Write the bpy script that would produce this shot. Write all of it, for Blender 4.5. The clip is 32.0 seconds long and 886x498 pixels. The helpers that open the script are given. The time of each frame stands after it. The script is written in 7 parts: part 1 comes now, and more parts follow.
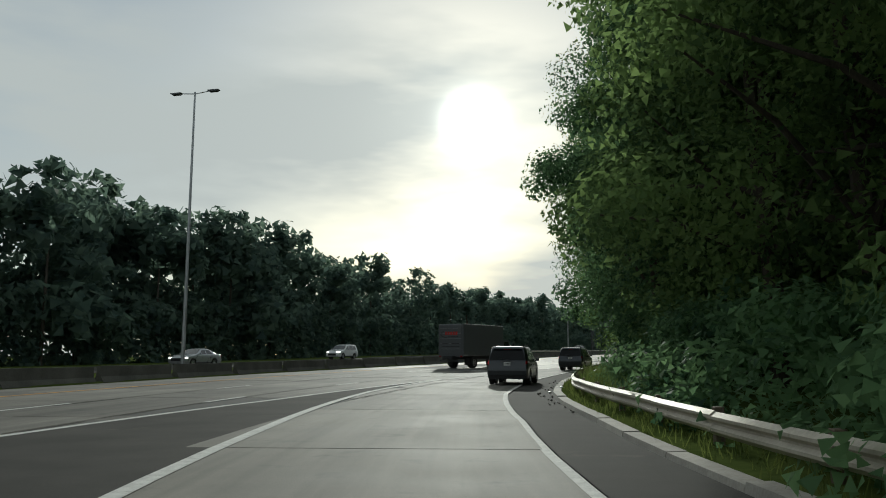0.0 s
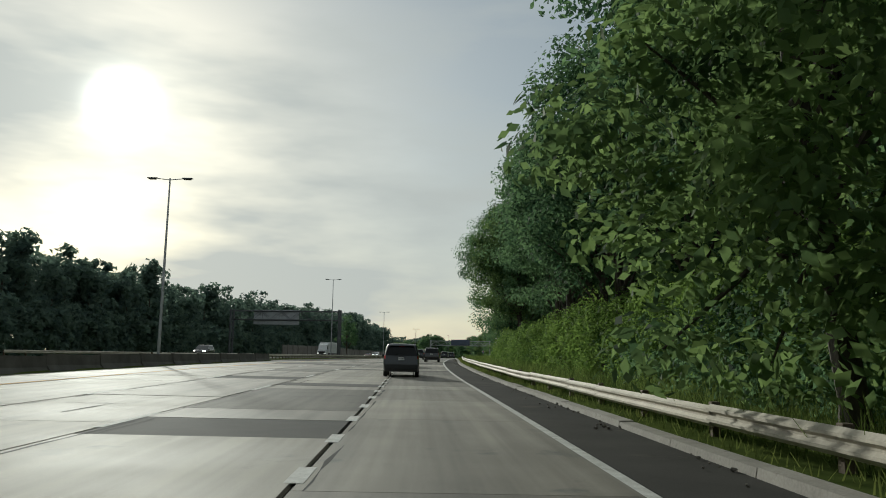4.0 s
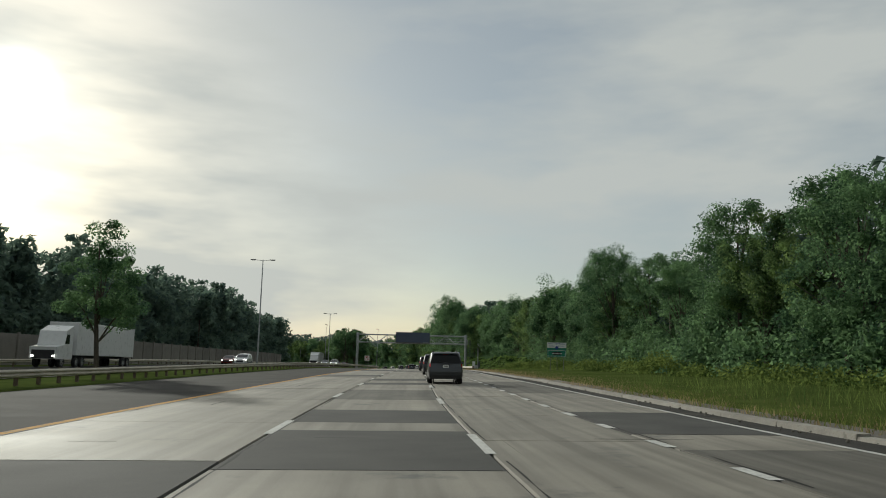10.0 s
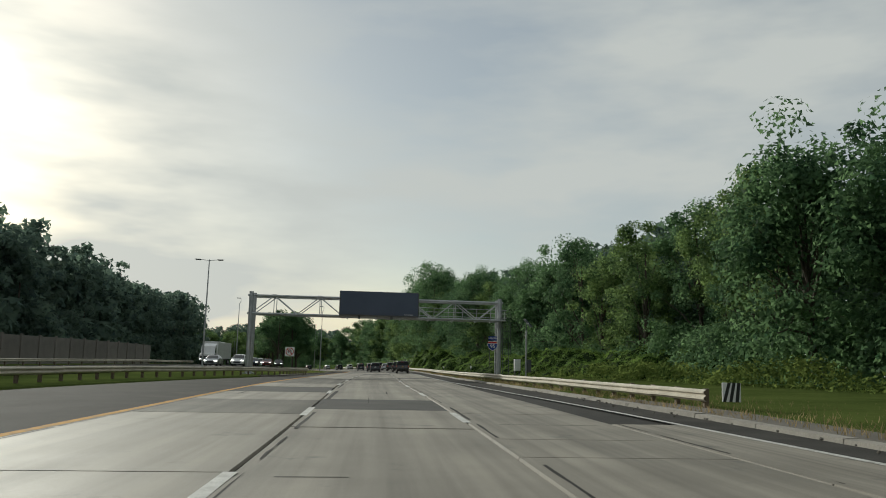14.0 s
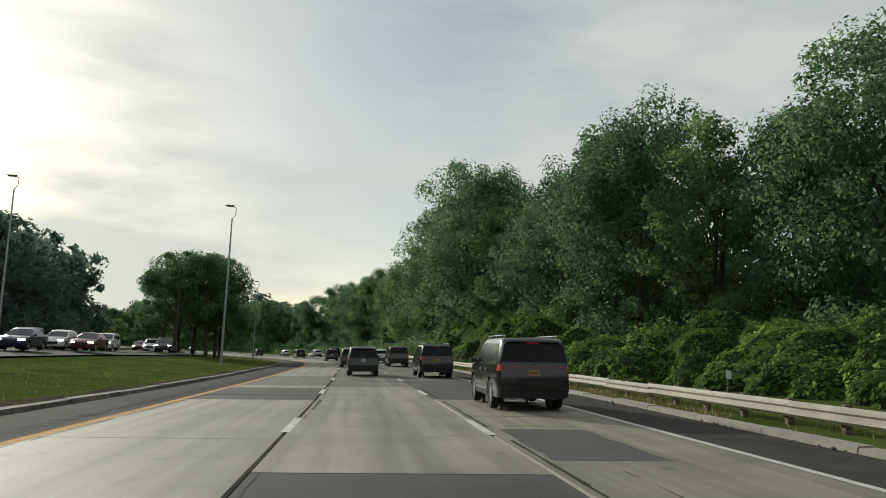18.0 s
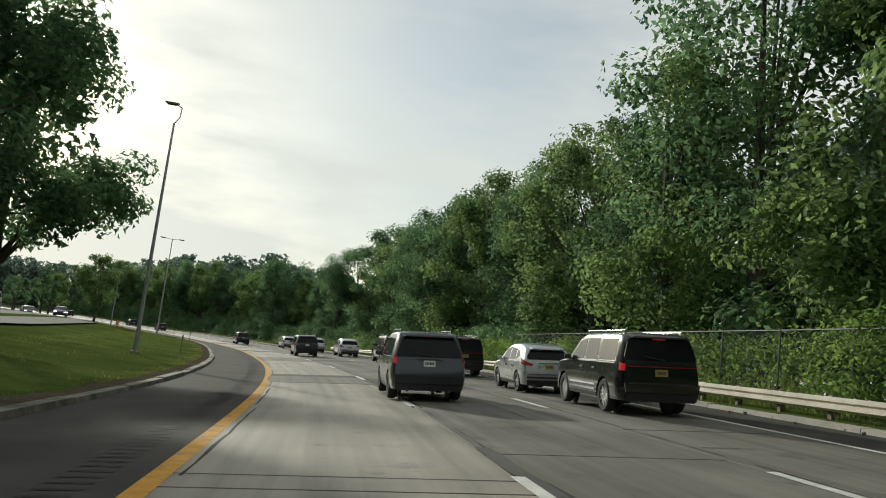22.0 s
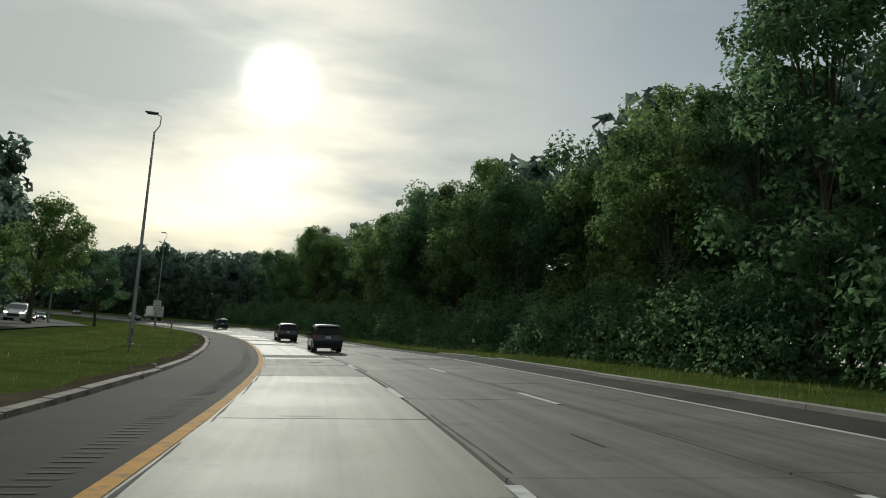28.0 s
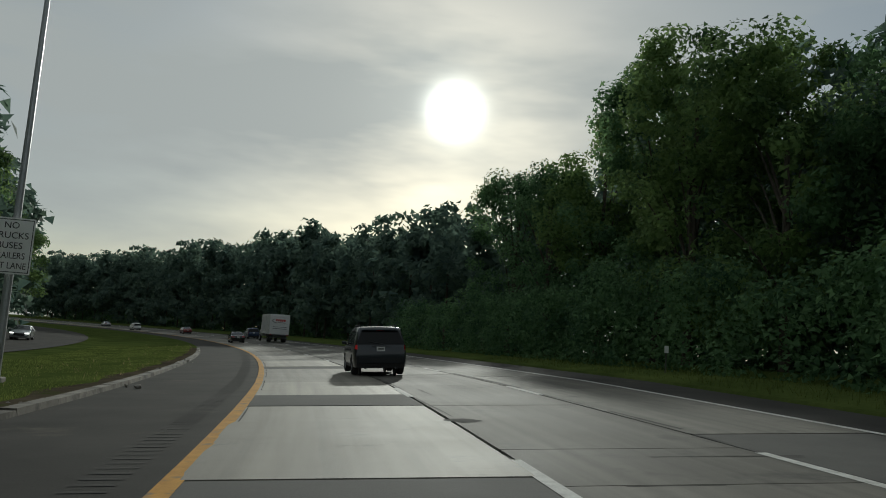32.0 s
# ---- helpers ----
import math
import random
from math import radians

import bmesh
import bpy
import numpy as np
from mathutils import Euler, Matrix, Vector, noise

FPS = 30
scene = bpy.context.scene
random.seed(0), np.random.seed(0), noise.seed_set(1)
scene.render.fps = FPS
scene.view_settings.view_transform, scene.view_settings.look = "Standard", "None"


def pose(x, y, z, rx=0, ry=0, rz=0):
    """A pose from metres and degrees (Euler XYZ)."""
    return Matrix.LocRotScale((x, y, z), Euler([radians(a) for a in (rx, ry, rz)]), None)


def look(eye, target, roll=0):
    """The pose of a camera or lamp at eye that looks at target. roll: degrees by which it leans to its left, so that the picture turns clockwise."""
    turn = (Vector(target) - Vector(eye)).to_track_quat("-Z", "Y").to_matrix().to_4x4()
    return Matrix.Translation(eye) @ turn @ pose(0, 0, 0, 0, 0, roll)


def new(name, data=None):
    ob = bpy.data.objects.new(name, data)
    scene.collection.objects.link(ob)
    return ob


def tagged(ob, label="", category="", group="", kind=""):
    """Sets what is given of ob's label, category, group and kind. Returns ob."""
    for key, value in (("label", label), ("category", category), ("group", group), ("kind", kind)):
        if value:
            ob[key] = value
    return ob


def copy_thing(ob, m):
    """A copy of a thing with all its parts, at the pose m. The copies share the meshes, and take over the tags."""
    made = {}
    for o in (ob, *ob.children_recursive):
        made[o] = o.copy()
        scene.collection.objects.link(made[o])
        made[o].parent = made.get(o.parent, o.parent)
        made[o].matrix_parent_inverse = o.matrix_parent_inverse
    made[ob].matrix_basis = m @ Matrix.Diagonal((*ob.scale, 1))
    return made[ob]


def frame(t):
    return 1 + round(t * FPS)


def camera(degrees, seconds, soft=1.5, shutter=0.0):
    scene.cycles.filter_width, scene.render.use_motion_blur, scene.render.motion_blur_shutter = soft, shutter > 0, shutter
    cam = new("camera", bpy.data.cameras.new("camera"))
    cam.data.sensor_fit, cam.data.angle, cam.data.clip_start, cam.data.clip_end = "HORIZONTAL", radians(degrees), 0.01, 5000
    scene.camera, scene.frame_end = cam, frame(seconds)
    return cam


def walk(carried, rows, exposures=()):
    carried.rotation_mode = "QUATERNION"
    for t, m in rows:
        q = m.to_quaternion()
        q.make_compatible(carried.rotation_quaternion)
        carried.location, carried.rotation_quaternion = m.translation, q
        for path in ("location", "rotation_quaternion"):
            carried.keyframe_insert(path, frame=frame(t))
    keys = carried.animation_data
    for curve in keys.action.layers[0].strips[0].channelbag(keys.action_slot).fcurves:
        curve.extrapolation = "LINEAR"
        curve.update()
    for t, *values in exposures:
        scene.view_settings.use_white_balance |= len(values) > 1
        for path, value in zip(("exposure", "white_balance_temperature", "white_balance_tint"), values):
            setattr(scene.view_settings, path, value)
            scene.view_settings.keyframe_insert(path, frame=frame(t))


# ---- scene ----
cam = camera(58.86, 32.0, soft=1.0, shutter=0.0)
PATH = [
    (0.0, look((-0.00, 0.00, 1.33), (-0.76, 19.80, 4.04), 0.10)),
    (0.5, look((-0.93, 10.23, 1.27), (-0.42, 30.03, 4.01), 0.20)),
    (1.0, look((-1.27, 20.35, 1.24), (0.57, 40.07, 4.01), 0.39)),
    (1.5, look((-0.71, 30.03, 1.32), (2.42, 49.59, 4.12), 0.81)),
    (2.0, look((0.56, 39.43, 1.40), (5.09, 58.70, 4.25), 1.17)),
    (2.5, look((2.83, 48.66, 1.51), (8.96, 67.47, 4.43), 1.38)),
    (3.0, look((5.76, 58.14, 1.61), (12.85, 76.61, 4.55), 1.32)),
    (3.5, look((9.14, 67.87, 1.70), (16.72, 86.15, 4.62), 1.11)),
    (4.0, look((12.74, 77.80, 1.83), (20.50, 96.00, 4.72), 0.88)),
    (4.5, look((16.36, 87.89, 1.98), (24.16, 106.08, 4.85), 0.73)),
    (5.0, look((19.81, 98.14, 2.16), (27.65, 116.31, 5.04), 0.77)),
    (5.5, look((23.15, 108.71, 2.34), (31.02, 126.87, 5.21), 0.87)),
    (6.0, look((26.61, 119.61, 2.53), (34.59, 137.72, 5.43), 1.05)),
    (6.5, look((30.36, 130.76, 2.72), (38.44, 148.82, 5.62), 1.26)),
    (7.0, look((34.37, 141.84, 2.91), (42.57, 159.85, 5.83), 1.49)),
    (7.5, look((38.49, 152.83, 3.11), (46.79, 170.79, 6.03), 1.74)),
    (8.0, look((42.79, 163.69, 3.27), (51.22, 181.60, 6.17), 1.92)),
    (8.5, look((47.22, 174.68, 3.42), (55.91, 192.45, 6.37), 2.04)),
    (9.0, look((51.72, 185.77, 3.58), (60.78, 203.34, 6.57), 2.00)),
    (9.5, look((56.41, 196.78, 3.77), (65.87, 214.14, 6.79), 1.80)),
    (10.0, look((61.02, 207.56, 3.85), (70.87, 224.71, 6.84), 1.34)),
    (10.5, look((65.99, 217.74, 3.93), (76.17, 234.70, 6.90), 1.10)),
    (11.0, look((70.82, 227.58, 4.03), (81.26, 244.38, 7.00), 1.15)),
    (11.5, look((76.14, 237.50, 4.17), (86.73, 254.21, 7.13), 1.27)),
    (12.0, look((81.62, 247.88, 4.37), (92.27, 264.54, 7.32), 1.44)),
    (12.5, look((87.31, 258.58, 4.54), (97.98, 275.24, 7.50), 1.68)),
    (13.0, look((93.36, 269.16, 4.60), (104.01, 285.82, 7.56), 1.57)),
    (13.5, look((99.17, 280.03, 4.62), (109.80, 296.71, 7.54), 1.49)),
    (14.0, look((105.00, 291.04, 4.66), (115.61, 307.74, 7.57), 1.54)),
    (14.5, look((110.84, 302.13, 4.69), (121.44, 318.84, 7.59), 1.68)),
    (15.0, look((116.63, 313.23, 4.74), (127.25, 329.93, 7.62), 1.85)),
    (15.5, look((122.32, 324.26, 4.77), (133.02, 340.92, 7.57), 1.97)),
    (16.0, look((127.83, 335.17, 4.78), (138.68, 351.76, 7.46), 2.00)),
    (16.5, look((133.47, 345.98, 4.74), (144.42, 362.50, 7.42), 2.02)),
    (17.0, look((139.16, 356.64, 4.68), (150.16, 373.13, 7.35), 2.14)),
    (17.5, look((144.59, 366.73, 4.64), (155.61, 383.21, 7.26), 2.28)),
    (18.0, look((149.84, 377.10, 4.59), (160.86, 393.59, 7.17), 2.42)),
    (18.5, look((155.12, 387.80, 4.50), (166.13, 404.31, 7.04), 2.53)),
    (19.0, look((160.46, 398.69, 4.40), (171.43, 415.22, 6.92), 2.68)),
    (19.5, look((165.79, 409.87, 4.28), (176.71, 426.44, 6.80), 3.11)),
    (20.0, look((170.77, 421.01, 4.16), (181.65, 437.60, 6.70), 3.88)),
    (20.5, look((175.83, 432.07, 4.04), (186.60, 448.72, 6.58), 4.77)),
    (21.0, look((180.94, 443.00, 3.92), (191.58, 459.74, 6.48), 5.64)),
    (21.5, look((185.96, 453.81, 3.81), (196.41, 470.66, 6.41), 6.47)),
    (22.0, look((190.76, 464.26, 3.74), (200.94, 481.28, 6.32), 7.06)),
    (22.5, look((195.05, 474.57, 3.68), (204.85, 491.81, 6.22), 7.29)),
    (23.0, look((199.09, 484.54, 3.61), (208.55, 501.98, 6.10), 7.29)),
    (23.5, look((202.86, 495.18, 3.49), (211.89, 512.86, 5.91), 7.07)),
    (24.0, look((206.46, 505.94, 3.34), (215.05, 523.84, 5.70), 6.83)),
    (24.5, look((209.83, 516.78, 3.16), (217.96, 534.91, 5.47), 6.54)),
    (25.0, look((212.87, 527.85, 3.00), (220.55, 546.18, 5.28), 6.18)),
    (25.5, look((215.55, 539.41, 2.84), (222.77, 557.93, 5.07), 5.68)),
    (26.0, look((218.15, 551.45, 2.68), (224.87, 570.16, 4.86), 5.25)),
    (26.5, look((220.44, 563.70, 2.56), (226.63, 582.60, 4.72), 5.08)),
    (27.0, look((222.49, 575.50, 2.46), (228.11, 594.57, 4.62), 4.81)),
    (27.5, look((224.27, 587.12, 2.39), (229.32, 606.35, 4.55), 4.52)),
    (28.0, look((225.75, 598.79, 2.30), (230.22, 618.16, 4.48), 4.26)),
    (28.5, look((226.80, 610.83, 2.20), (230.73, 630.31, 4.41), 4.10)),
    (29.0, look((227.35, 623.50, 2.04), (230.77, 643.08, 4.28), 4.07)),
    (29.5, look((227.55, 636.49, 1.90), (230.44, 656.15, 4.18), 4.16)),
    (30.0, look((227.33, 649.80, 1.80), (229.56, 669.54, 4.13), 4.17)),
    (30.5, look((226.73, 663.41, 1.77), (228.32, 683.20, 4.14), 4.02)),
    (31.0, look((225.71, 677.11, 1.77), (226.72, 696.94, 4.17), 3.92)),
    (31.5, look((224.31, 690.86, 1.82), (224.78, 710.70, 4.24), 3.97)),
    (32.0, look((222.67, 704.28, 1.82), (222.63, 724.13, 4.24), 4.12)),
]
EXPOSURES = [(0.0, -0.55, 5930, -1), (1.0, -0.85, 5900, -1), (2.5, -0.9, 5900, -1), (4.5, -0.5, 6100, 0), (8.0, -0.5, 6200, 1), (11.0, -0.5, 6200, 2), (16.0, -0.3, 6230, 2), (20.0, -0.12, 6330, 1), (22.0, 0.0, 6320, 1), (24.0, 0.06, 6300, 0), (26.5, -0.35, 6250, 0), (28.5, -0.72, 6050, 0), (32.0, -0.95, 5950, 0)]
walk(cam, PATH, EXPOSURES)

# ---- world and sun ----
SUN_EL = 17.0
world = bpy.data.worlds.new("sky")
scene.world = world
world.use_nodes = True
wn, wl = world.node_tree.nodes, world.node_tree.links
wn.clear()
w_out = wn.new("ShaderNodeOutputWorld")
w_bg = wn.new("ShaderNodeBackground")
w_bg.inputs["Strength"].default_value = 0.10
w_sky = wn.new("ShaderNodeTexSky")
w_sky.sky_type = "NISHITA"
w_sky.sun_disc = False
w_sky.sun_elevation = radians(SUN_EL)
w_sky.sun_rotation = 0.0
w_sky.dust_density = 1.0
w_sky.air_density = 1.0
w_sky.ozone_density = 1.0
w_tc = wn.new("ShaderNodeTexCoord")
w_map = wn.new("ShaderNodeMapping")
w_map.inputs["Scale"].default_value = (1.2, 1.7, 5.0)
w_map.inputs["Rotation"].default_value = (0.0, 0.12, 0.5)
w_noise = wn.new("ShaderNodeTexNoise")
w_noise.inputs["Scale"].default_value = 1.6
w_noise.inputs["Detail"].default_value = 5.0
w_noise.inputs["Roughness"].default_value = 0.52
w_ramp = wn.new("ShaderNodeValToRGB")
w_ramp.color_ramp.elements[0].position = 0.38
w_ramp.color_ramp.elements[0].color = (0.42, 0.42, 0.42, 1)
w_ramp.color_ramp.elements[1].position = 0.6
w_ramp.color_ramp.elements[1].color = (0.96, 0.96, 0.96, 1)
w_mix = wn.new("ShaderNodeMix")
w_mix.data_type = "RGBA"
w_mix.inputs["B"].default_value = (7.6, 7.45, 7.1, 1)
wl.new(w_tc.outputs["Generated"], w_map.inputs["Vector"])
wl.new(w_map.outputs["Vector"], w_noise.inputs["Vector"])
wl.new(w_noise.outputs["Fac"], w_ramp.inputs["Fac"])
wl.new(w_ramp.outputs["Color"], w_mix.inputs["Factor"])
wl.new(w_sky.outputs["Color"], w_mix.inputs["A"])
# the sun's glow behind thin cloud
w_dot = wn.new("ShaderNodeVectorMath")
w_dot.operation = "DOT_PRODUCT"
w_dot.inputs[1].default_value = (0.0, math.cos(radians(SUN_EL)), math.sin(radians(SUN_EL)))
w_norm = wn.new("ShaderNodeVectorMath")
w_norm.operation = "NORMALIZE"
wl.new(w_tc.outputs["Generated"], w_norm.inputs[0])
wl.new(w_norm.outputs["Vector"], w_dot.inputs[0])
w_clamp = wn.new("ShaderNodeMath")
w_clamp.operation = "MAXIMUM"
w_clamp.inputs[1].default_value = 0.0
wl.new(w_dot.outputs["Value"], w_clamp.inputs[0])
glow = None
for power, gain in ((3000.0, 70.0), (220.0, 2.8), (26.0, 0.7)):
    p = wn.new("ShaderNodeMath")
    p.operation = "POWER"
    p.inputs[1].default_value = power
    wl.new(w_clamp.outputs[0], p.inputs[0])
    q = wn.new("ShaderNodeMath")
    q.operation = "MULTIPLY_ADD"
    q.inputs[1].default_value = gain
    wl.new(p.outputs[0], q.inputs[0])
    if glow is not None:
        wl.new(glow.outputs[0], q.inputs[2])
    else:
        q.inputs[2].default_value = 0.0
    glow = q
w_tint = wn.new("ShaderNodeMix")
w_tint.data_type = "RGBA"
w_tint.blend_type = "ADD"
w_tint.inputs["Factor"].default_value = 1.0
w_col = wn.new("ShaderNodeVectorMath")
w_col.operation = "SCALE"
w_col.inputs[0].default_value = (1.0, 0.93, 0.8)
wl.new(glow.outputs[0], w_col.inputs["Scale"])
wl.new(w_mix.outputs["Result"], w_tint.inputs["A"])
wl.new(w_col.outputs["Vector"], w_tint.inputs["B"])
wl.new(w_tint.outputs["Result"], w_bg.inputs["Color"])
wl.new(w_bg.outputs["Background"], w_out.inputs["Surface"])

sun = new("sun", bpy.data.lights.new("sun", "SUN"))
sun.data.energy = 3.2
sun.data.angle = radians(1.5)
sun.data.color = (1.0, 0.93, 0.82)
sun.matrix_world = look((0, 100 * math.cos(radians(SUN_EL)), 100 * math.sin(radians(SUN_EL))), (0, 0, 0))

# ---- the road's line: arc length and heading, height, cross fall ----
HEADING = [(-60, 22.5), (-30, 15.5), (-15, 12), (0, 5.37), (15, -1.28), (30, -8.38), (45, -13.29), (60, -17.92), (75, -21.68), (90, -21.48),
           (105, -21.27), (120, -21.06), (135, -21.79), (150, -22.68), (165, -23.88), (180, -24.29), (195, -24.38), (210, -23.62), (225, -25.13),
           (240, -26.51), (255, -27.58), (270, -27.63), (285, -28.15), (300, -29.78), (315, -28.89), (330, -28.1), (345, -27.32), (360, -28.14),
           (375, -28.9), (390, -28.74), (405, -28), (420, -28.06), (435, -28.02), (450, -27.01), (465, -26.25), (480, -25.98), (495, -24.97),
           (510, -24.11), (525, -23.19), (540, -20.42), (555, -17.54), (570, -14.8), (585, -14.13), (600, -12.67), (615, -10.07), (630, -7.93),
           (645, -6.19), (660, -4.46), (675, -2.12), (690, 0.11), (705, 1.98), (720, 3.6), (735, 5.84), (750, 7.93), (765, 9.65), (780, 11.39),
           (795, 13.24), (810, 15.09), (825, 16.94), (840, 18.77), (855, 20.61), (1177, 59.96)]
HEIGHT = [(-60, -0), (-30, -0.02), (0, -0.03), (30, 0.01), (60, 0.28), (90, 0.66), (120, 1.15), (150, 1.62), (180, 2.02), (210, 2.31), (240, 2.62),
           (270, 2.98), (300, 3.28), (330, 3.49), (360, 3.51), (390, 3.31), (420, 3.12), (450, 2.92), (480, 2.71), (510, 2.47), (540, 2.14),
           (570, 1.84), (600, 1.51), (630, 1.15), (660, 0.88), (690, 0.61), (720, 0.53), (750, 0.52), (780, 0.41), (810, 0.29), (840, 0.17),
           (1177, -0.19)]
BANK = [(-60, 0), (30, 0.03), (60, -0.08), (90, -0.36), (120, -0.58), (150, -0.21), (180, 0.13), (210, 0.53), (240, 0.53), (270, 0.95), (300, 0.73),
           (330, 0.41), (360, 0.3), (390, 0.51), (420, 0.96), (450, 1.84), (480, 2.33), (510, 4.05), (540, 4.96), (570, 4.76), (600, 3.56),
           (630, 2.4), (660, 2.67), (690, 3.29), (720, 1.79), (750, 2.08), (780, 3.95), (810, 4), (840, 3.99), (870, 3.99), (1177, 3.93)]
START = (-10.36, -1.06)


def knots(table, s):
    return np.interp(s, [k[0] for k in table], [k[1] for k in table])


# the far carriageway climbs above this one where the road bends
RISE = [(370, 0), (410, 0.5), (440, 0.9), (480, 1.2), (530, 1.7), (600, 1.8), (670, 1.2), (740, 0.5), (800, 0)]
_ss = np.arange(-60.0, 1177.1, 1.0)
_hd = np.radians(knots(HEADING, _ss))
_hm = (_hd[1:] + _hd[:-1]) / 2
_xx = np.concatenate([[0], np.cumsum(-np.sin(_hm))])
_yy = np.concatenate([[0], np.cumsum(np.cos(_hm))])
_xx += START[0] - _xx[60]
_yy += START[1] - _yy[60]
_zz = np.convolve(np.pad(knots(HEIGHT, _ss), 20, "edge"), np.ones(41) / 41, "valid")


def road_array(s, r, dz=0.0):
    """World places of road coordinates: s along the lane line, r to its right."""
    s, r = np.broadcast_arrays(np.asarray(s, float), np.asarray(r, float))
    h = np.interp(s, _ss, _hd)
    x = np.interp(s, _ss, _xx) + r * np.cos(h)
    y = np.interp(s, _ss, _yy) + r * np.sin(h)
    fall = np.tan(np.radians(knots(BANK, s)))
    reach = np.clip(r + 2, -14, 14)
    z = np.interp(s, _ss, _zz) + reach * fall + knots(RISE, s) * np.clip((-r - 8) / 12, 0, 1) + dz
    return np.stack([x, y, z], -1)


def rp(s, r, dz=0.0):
    return Vector(road_array(s, r, dz))


def rpose(s, r, dz=0.0, turn=0.0, scale=1.0):
    """A pose on the road: local y runs along it, local x to its right."""
    p = rp(s, r, dz)
    return pose(p.x, p.y, p.z, 0, 0, math.degrees(float(np.interp(s, _ss, _hd))) + turn) @ Matrix.Scale(scale, 4)


# ---- materials ----
def mat_new(name):
    m = bpy.data.materials.new(name)
    m.use_nodes = True
    n, l = m.node_tree.nodes, m.node_tree.links
    return m, n, l, n["Principled BSDF"]


def ramp(n, stops):
    r = n.new("ShaderNodeValToRGB")
    e = r.color_ramp.elements
    while len(e) < len(stops):
        e.new(0.5)
    for k, (pos, c) in zip(e, stops):
        k.position = pos
        k.color = (*c, 1)
    return r


def surface(name, dark, light, scale=3.0, fine=40.0, rough=0.8, metal=0.0, bump=0.15, vary=0.0, spec=0.5, stretch=(1, 1, 1), coords="Object", stain=None, island=False):
    """Two scales of noise in colour, roughness and relief; vary: the spread from piece to piece."""
    m, n, l, b = mat_new(name)
    tc = n.new("ShaderNodeTexCoord")
    mp = n.new("ShaderNodeMapping")
    mp.inputs["Scale"].default_value = stretch
    if coords == "World":
        geo = n.new("ShaderNodeNewGeometry")
        l.new(geo.outputs["Position"], mp.inputs["Vector"])
    else:
        l.new(tc.outputs["Object"], mp.inputs["Vector"])
    a = n.new("ShaderNodeTexNoise")
    a.inputs["Scale"].default_value = scale
    a.inputs["Detail"].default_value = 5
    c = n.new("ShaderNodeTexNoise")
    c.inputs["Scale"].default_value = fine
    c.inputs["Detail"].default_value = 4
    l.new(mp.outputs["Vector"], a.inputs["Vector"])
    l.new(mp.outputs["Vector"], c.inputs["Vector"])
    add = n.new("ShaderNodeMath")
    add.operation = "MULTIPLY_ADD"
    add.inputs[1].default_value = 0.45
    sub = n.new("ShaderNodeMath")
    sub.operation = "MULTIPLY_ADD"
    sub.inputs[1].default_value = 0.75
    sub.inputs[2].default_value = -0.1
    l.new(a.outputs["Fac"], sub.inputs[0])
    l.new(c.outputs["Fac"], add.inputs[0])
    l.new(sub.outputs[0], add.inputs[2])
    cr = ramp(n, [(0.25, dark), (0.75, light)])
    l.new(add.outputs[0], cr.inputs["Fac"])
    col = cr.outputs["Color"]
    if stain:
        st = n.new("ShaderNodeTexNoise")
        st.inputs["Scale"].default_value = stain[0]
        st.inputs["Detail"].default_value = 7
        st.inputs["Roughness"].default_value = 0.65
        l.new(mp.outputs["Vector"], st.inputs["Vector"])
        sr = ramp(n, [(stain[2], (0, 0, 0)), (stain[2] + 0.12, (1, 1, 1))])
        l.new(st.outputs["Fac"], sr.inputs["Fac"])
        mx = n.new("ShaderNodeMix")
        mx.data_type = "RGBA"
        l.new(sr.outputs["Color"], mx.inputs["Factor"])
        l.new(col, mx.inputs["A"])
        mx.inputs["B"].default_value = (*stain[1], 1)
        col = mx.outputs["Result"]
    if vary:
        oi = n.new("ShaderNodeObjectInfo")
        hs = n.new("ShaderNodeHueSaturation")
        mr = n.new("ShaderNodeMapRange")
        mr.inputs["To Min"].default_value = 1 - vary
        mr.inputs["To Max"].default_value = 1 + vary
        l.new(n.new("ShaderNodeNewGeometry").outputs["Random Per Island"] if island else oi.outputs["Random"], mr.inputs["Value"])
        l.new(mr.outputs["Result"], hs.inputs["Value"])
        l.new(col, hs.inputs["Color"])
        col = hs.outputs["Color"]
    l.new(col, b.inputs["Base Color"])
    rr = n.new("ShaderNodeMapRange")
    rr.inputs["To Min"].default_value = max(0.02, rough - 0.12)
    rr.inputs["To Max"].default_value = min(1.0, rough + 0.12)
    l.new(add.outputs[0], rr.inputs["Value"])
    l.new(rr.outputs["Result"], b.inputs["Roughness"])
    b.inputs["Metallic"].default_value = metal
    b.inputs["Specular IOR Level"].default_value = spec
    if bump:
        bp = n.new("ShaderNodeBump")
        bp.inputs["Strength"].default_value = bump
        bp.inputs["Distance"].default_value = 0.02
        l.new(add.outputs[0], bp.inputs["Height"])
        l.new(bp.outputs["Normal"], b.inputs["Normal"])
    return m


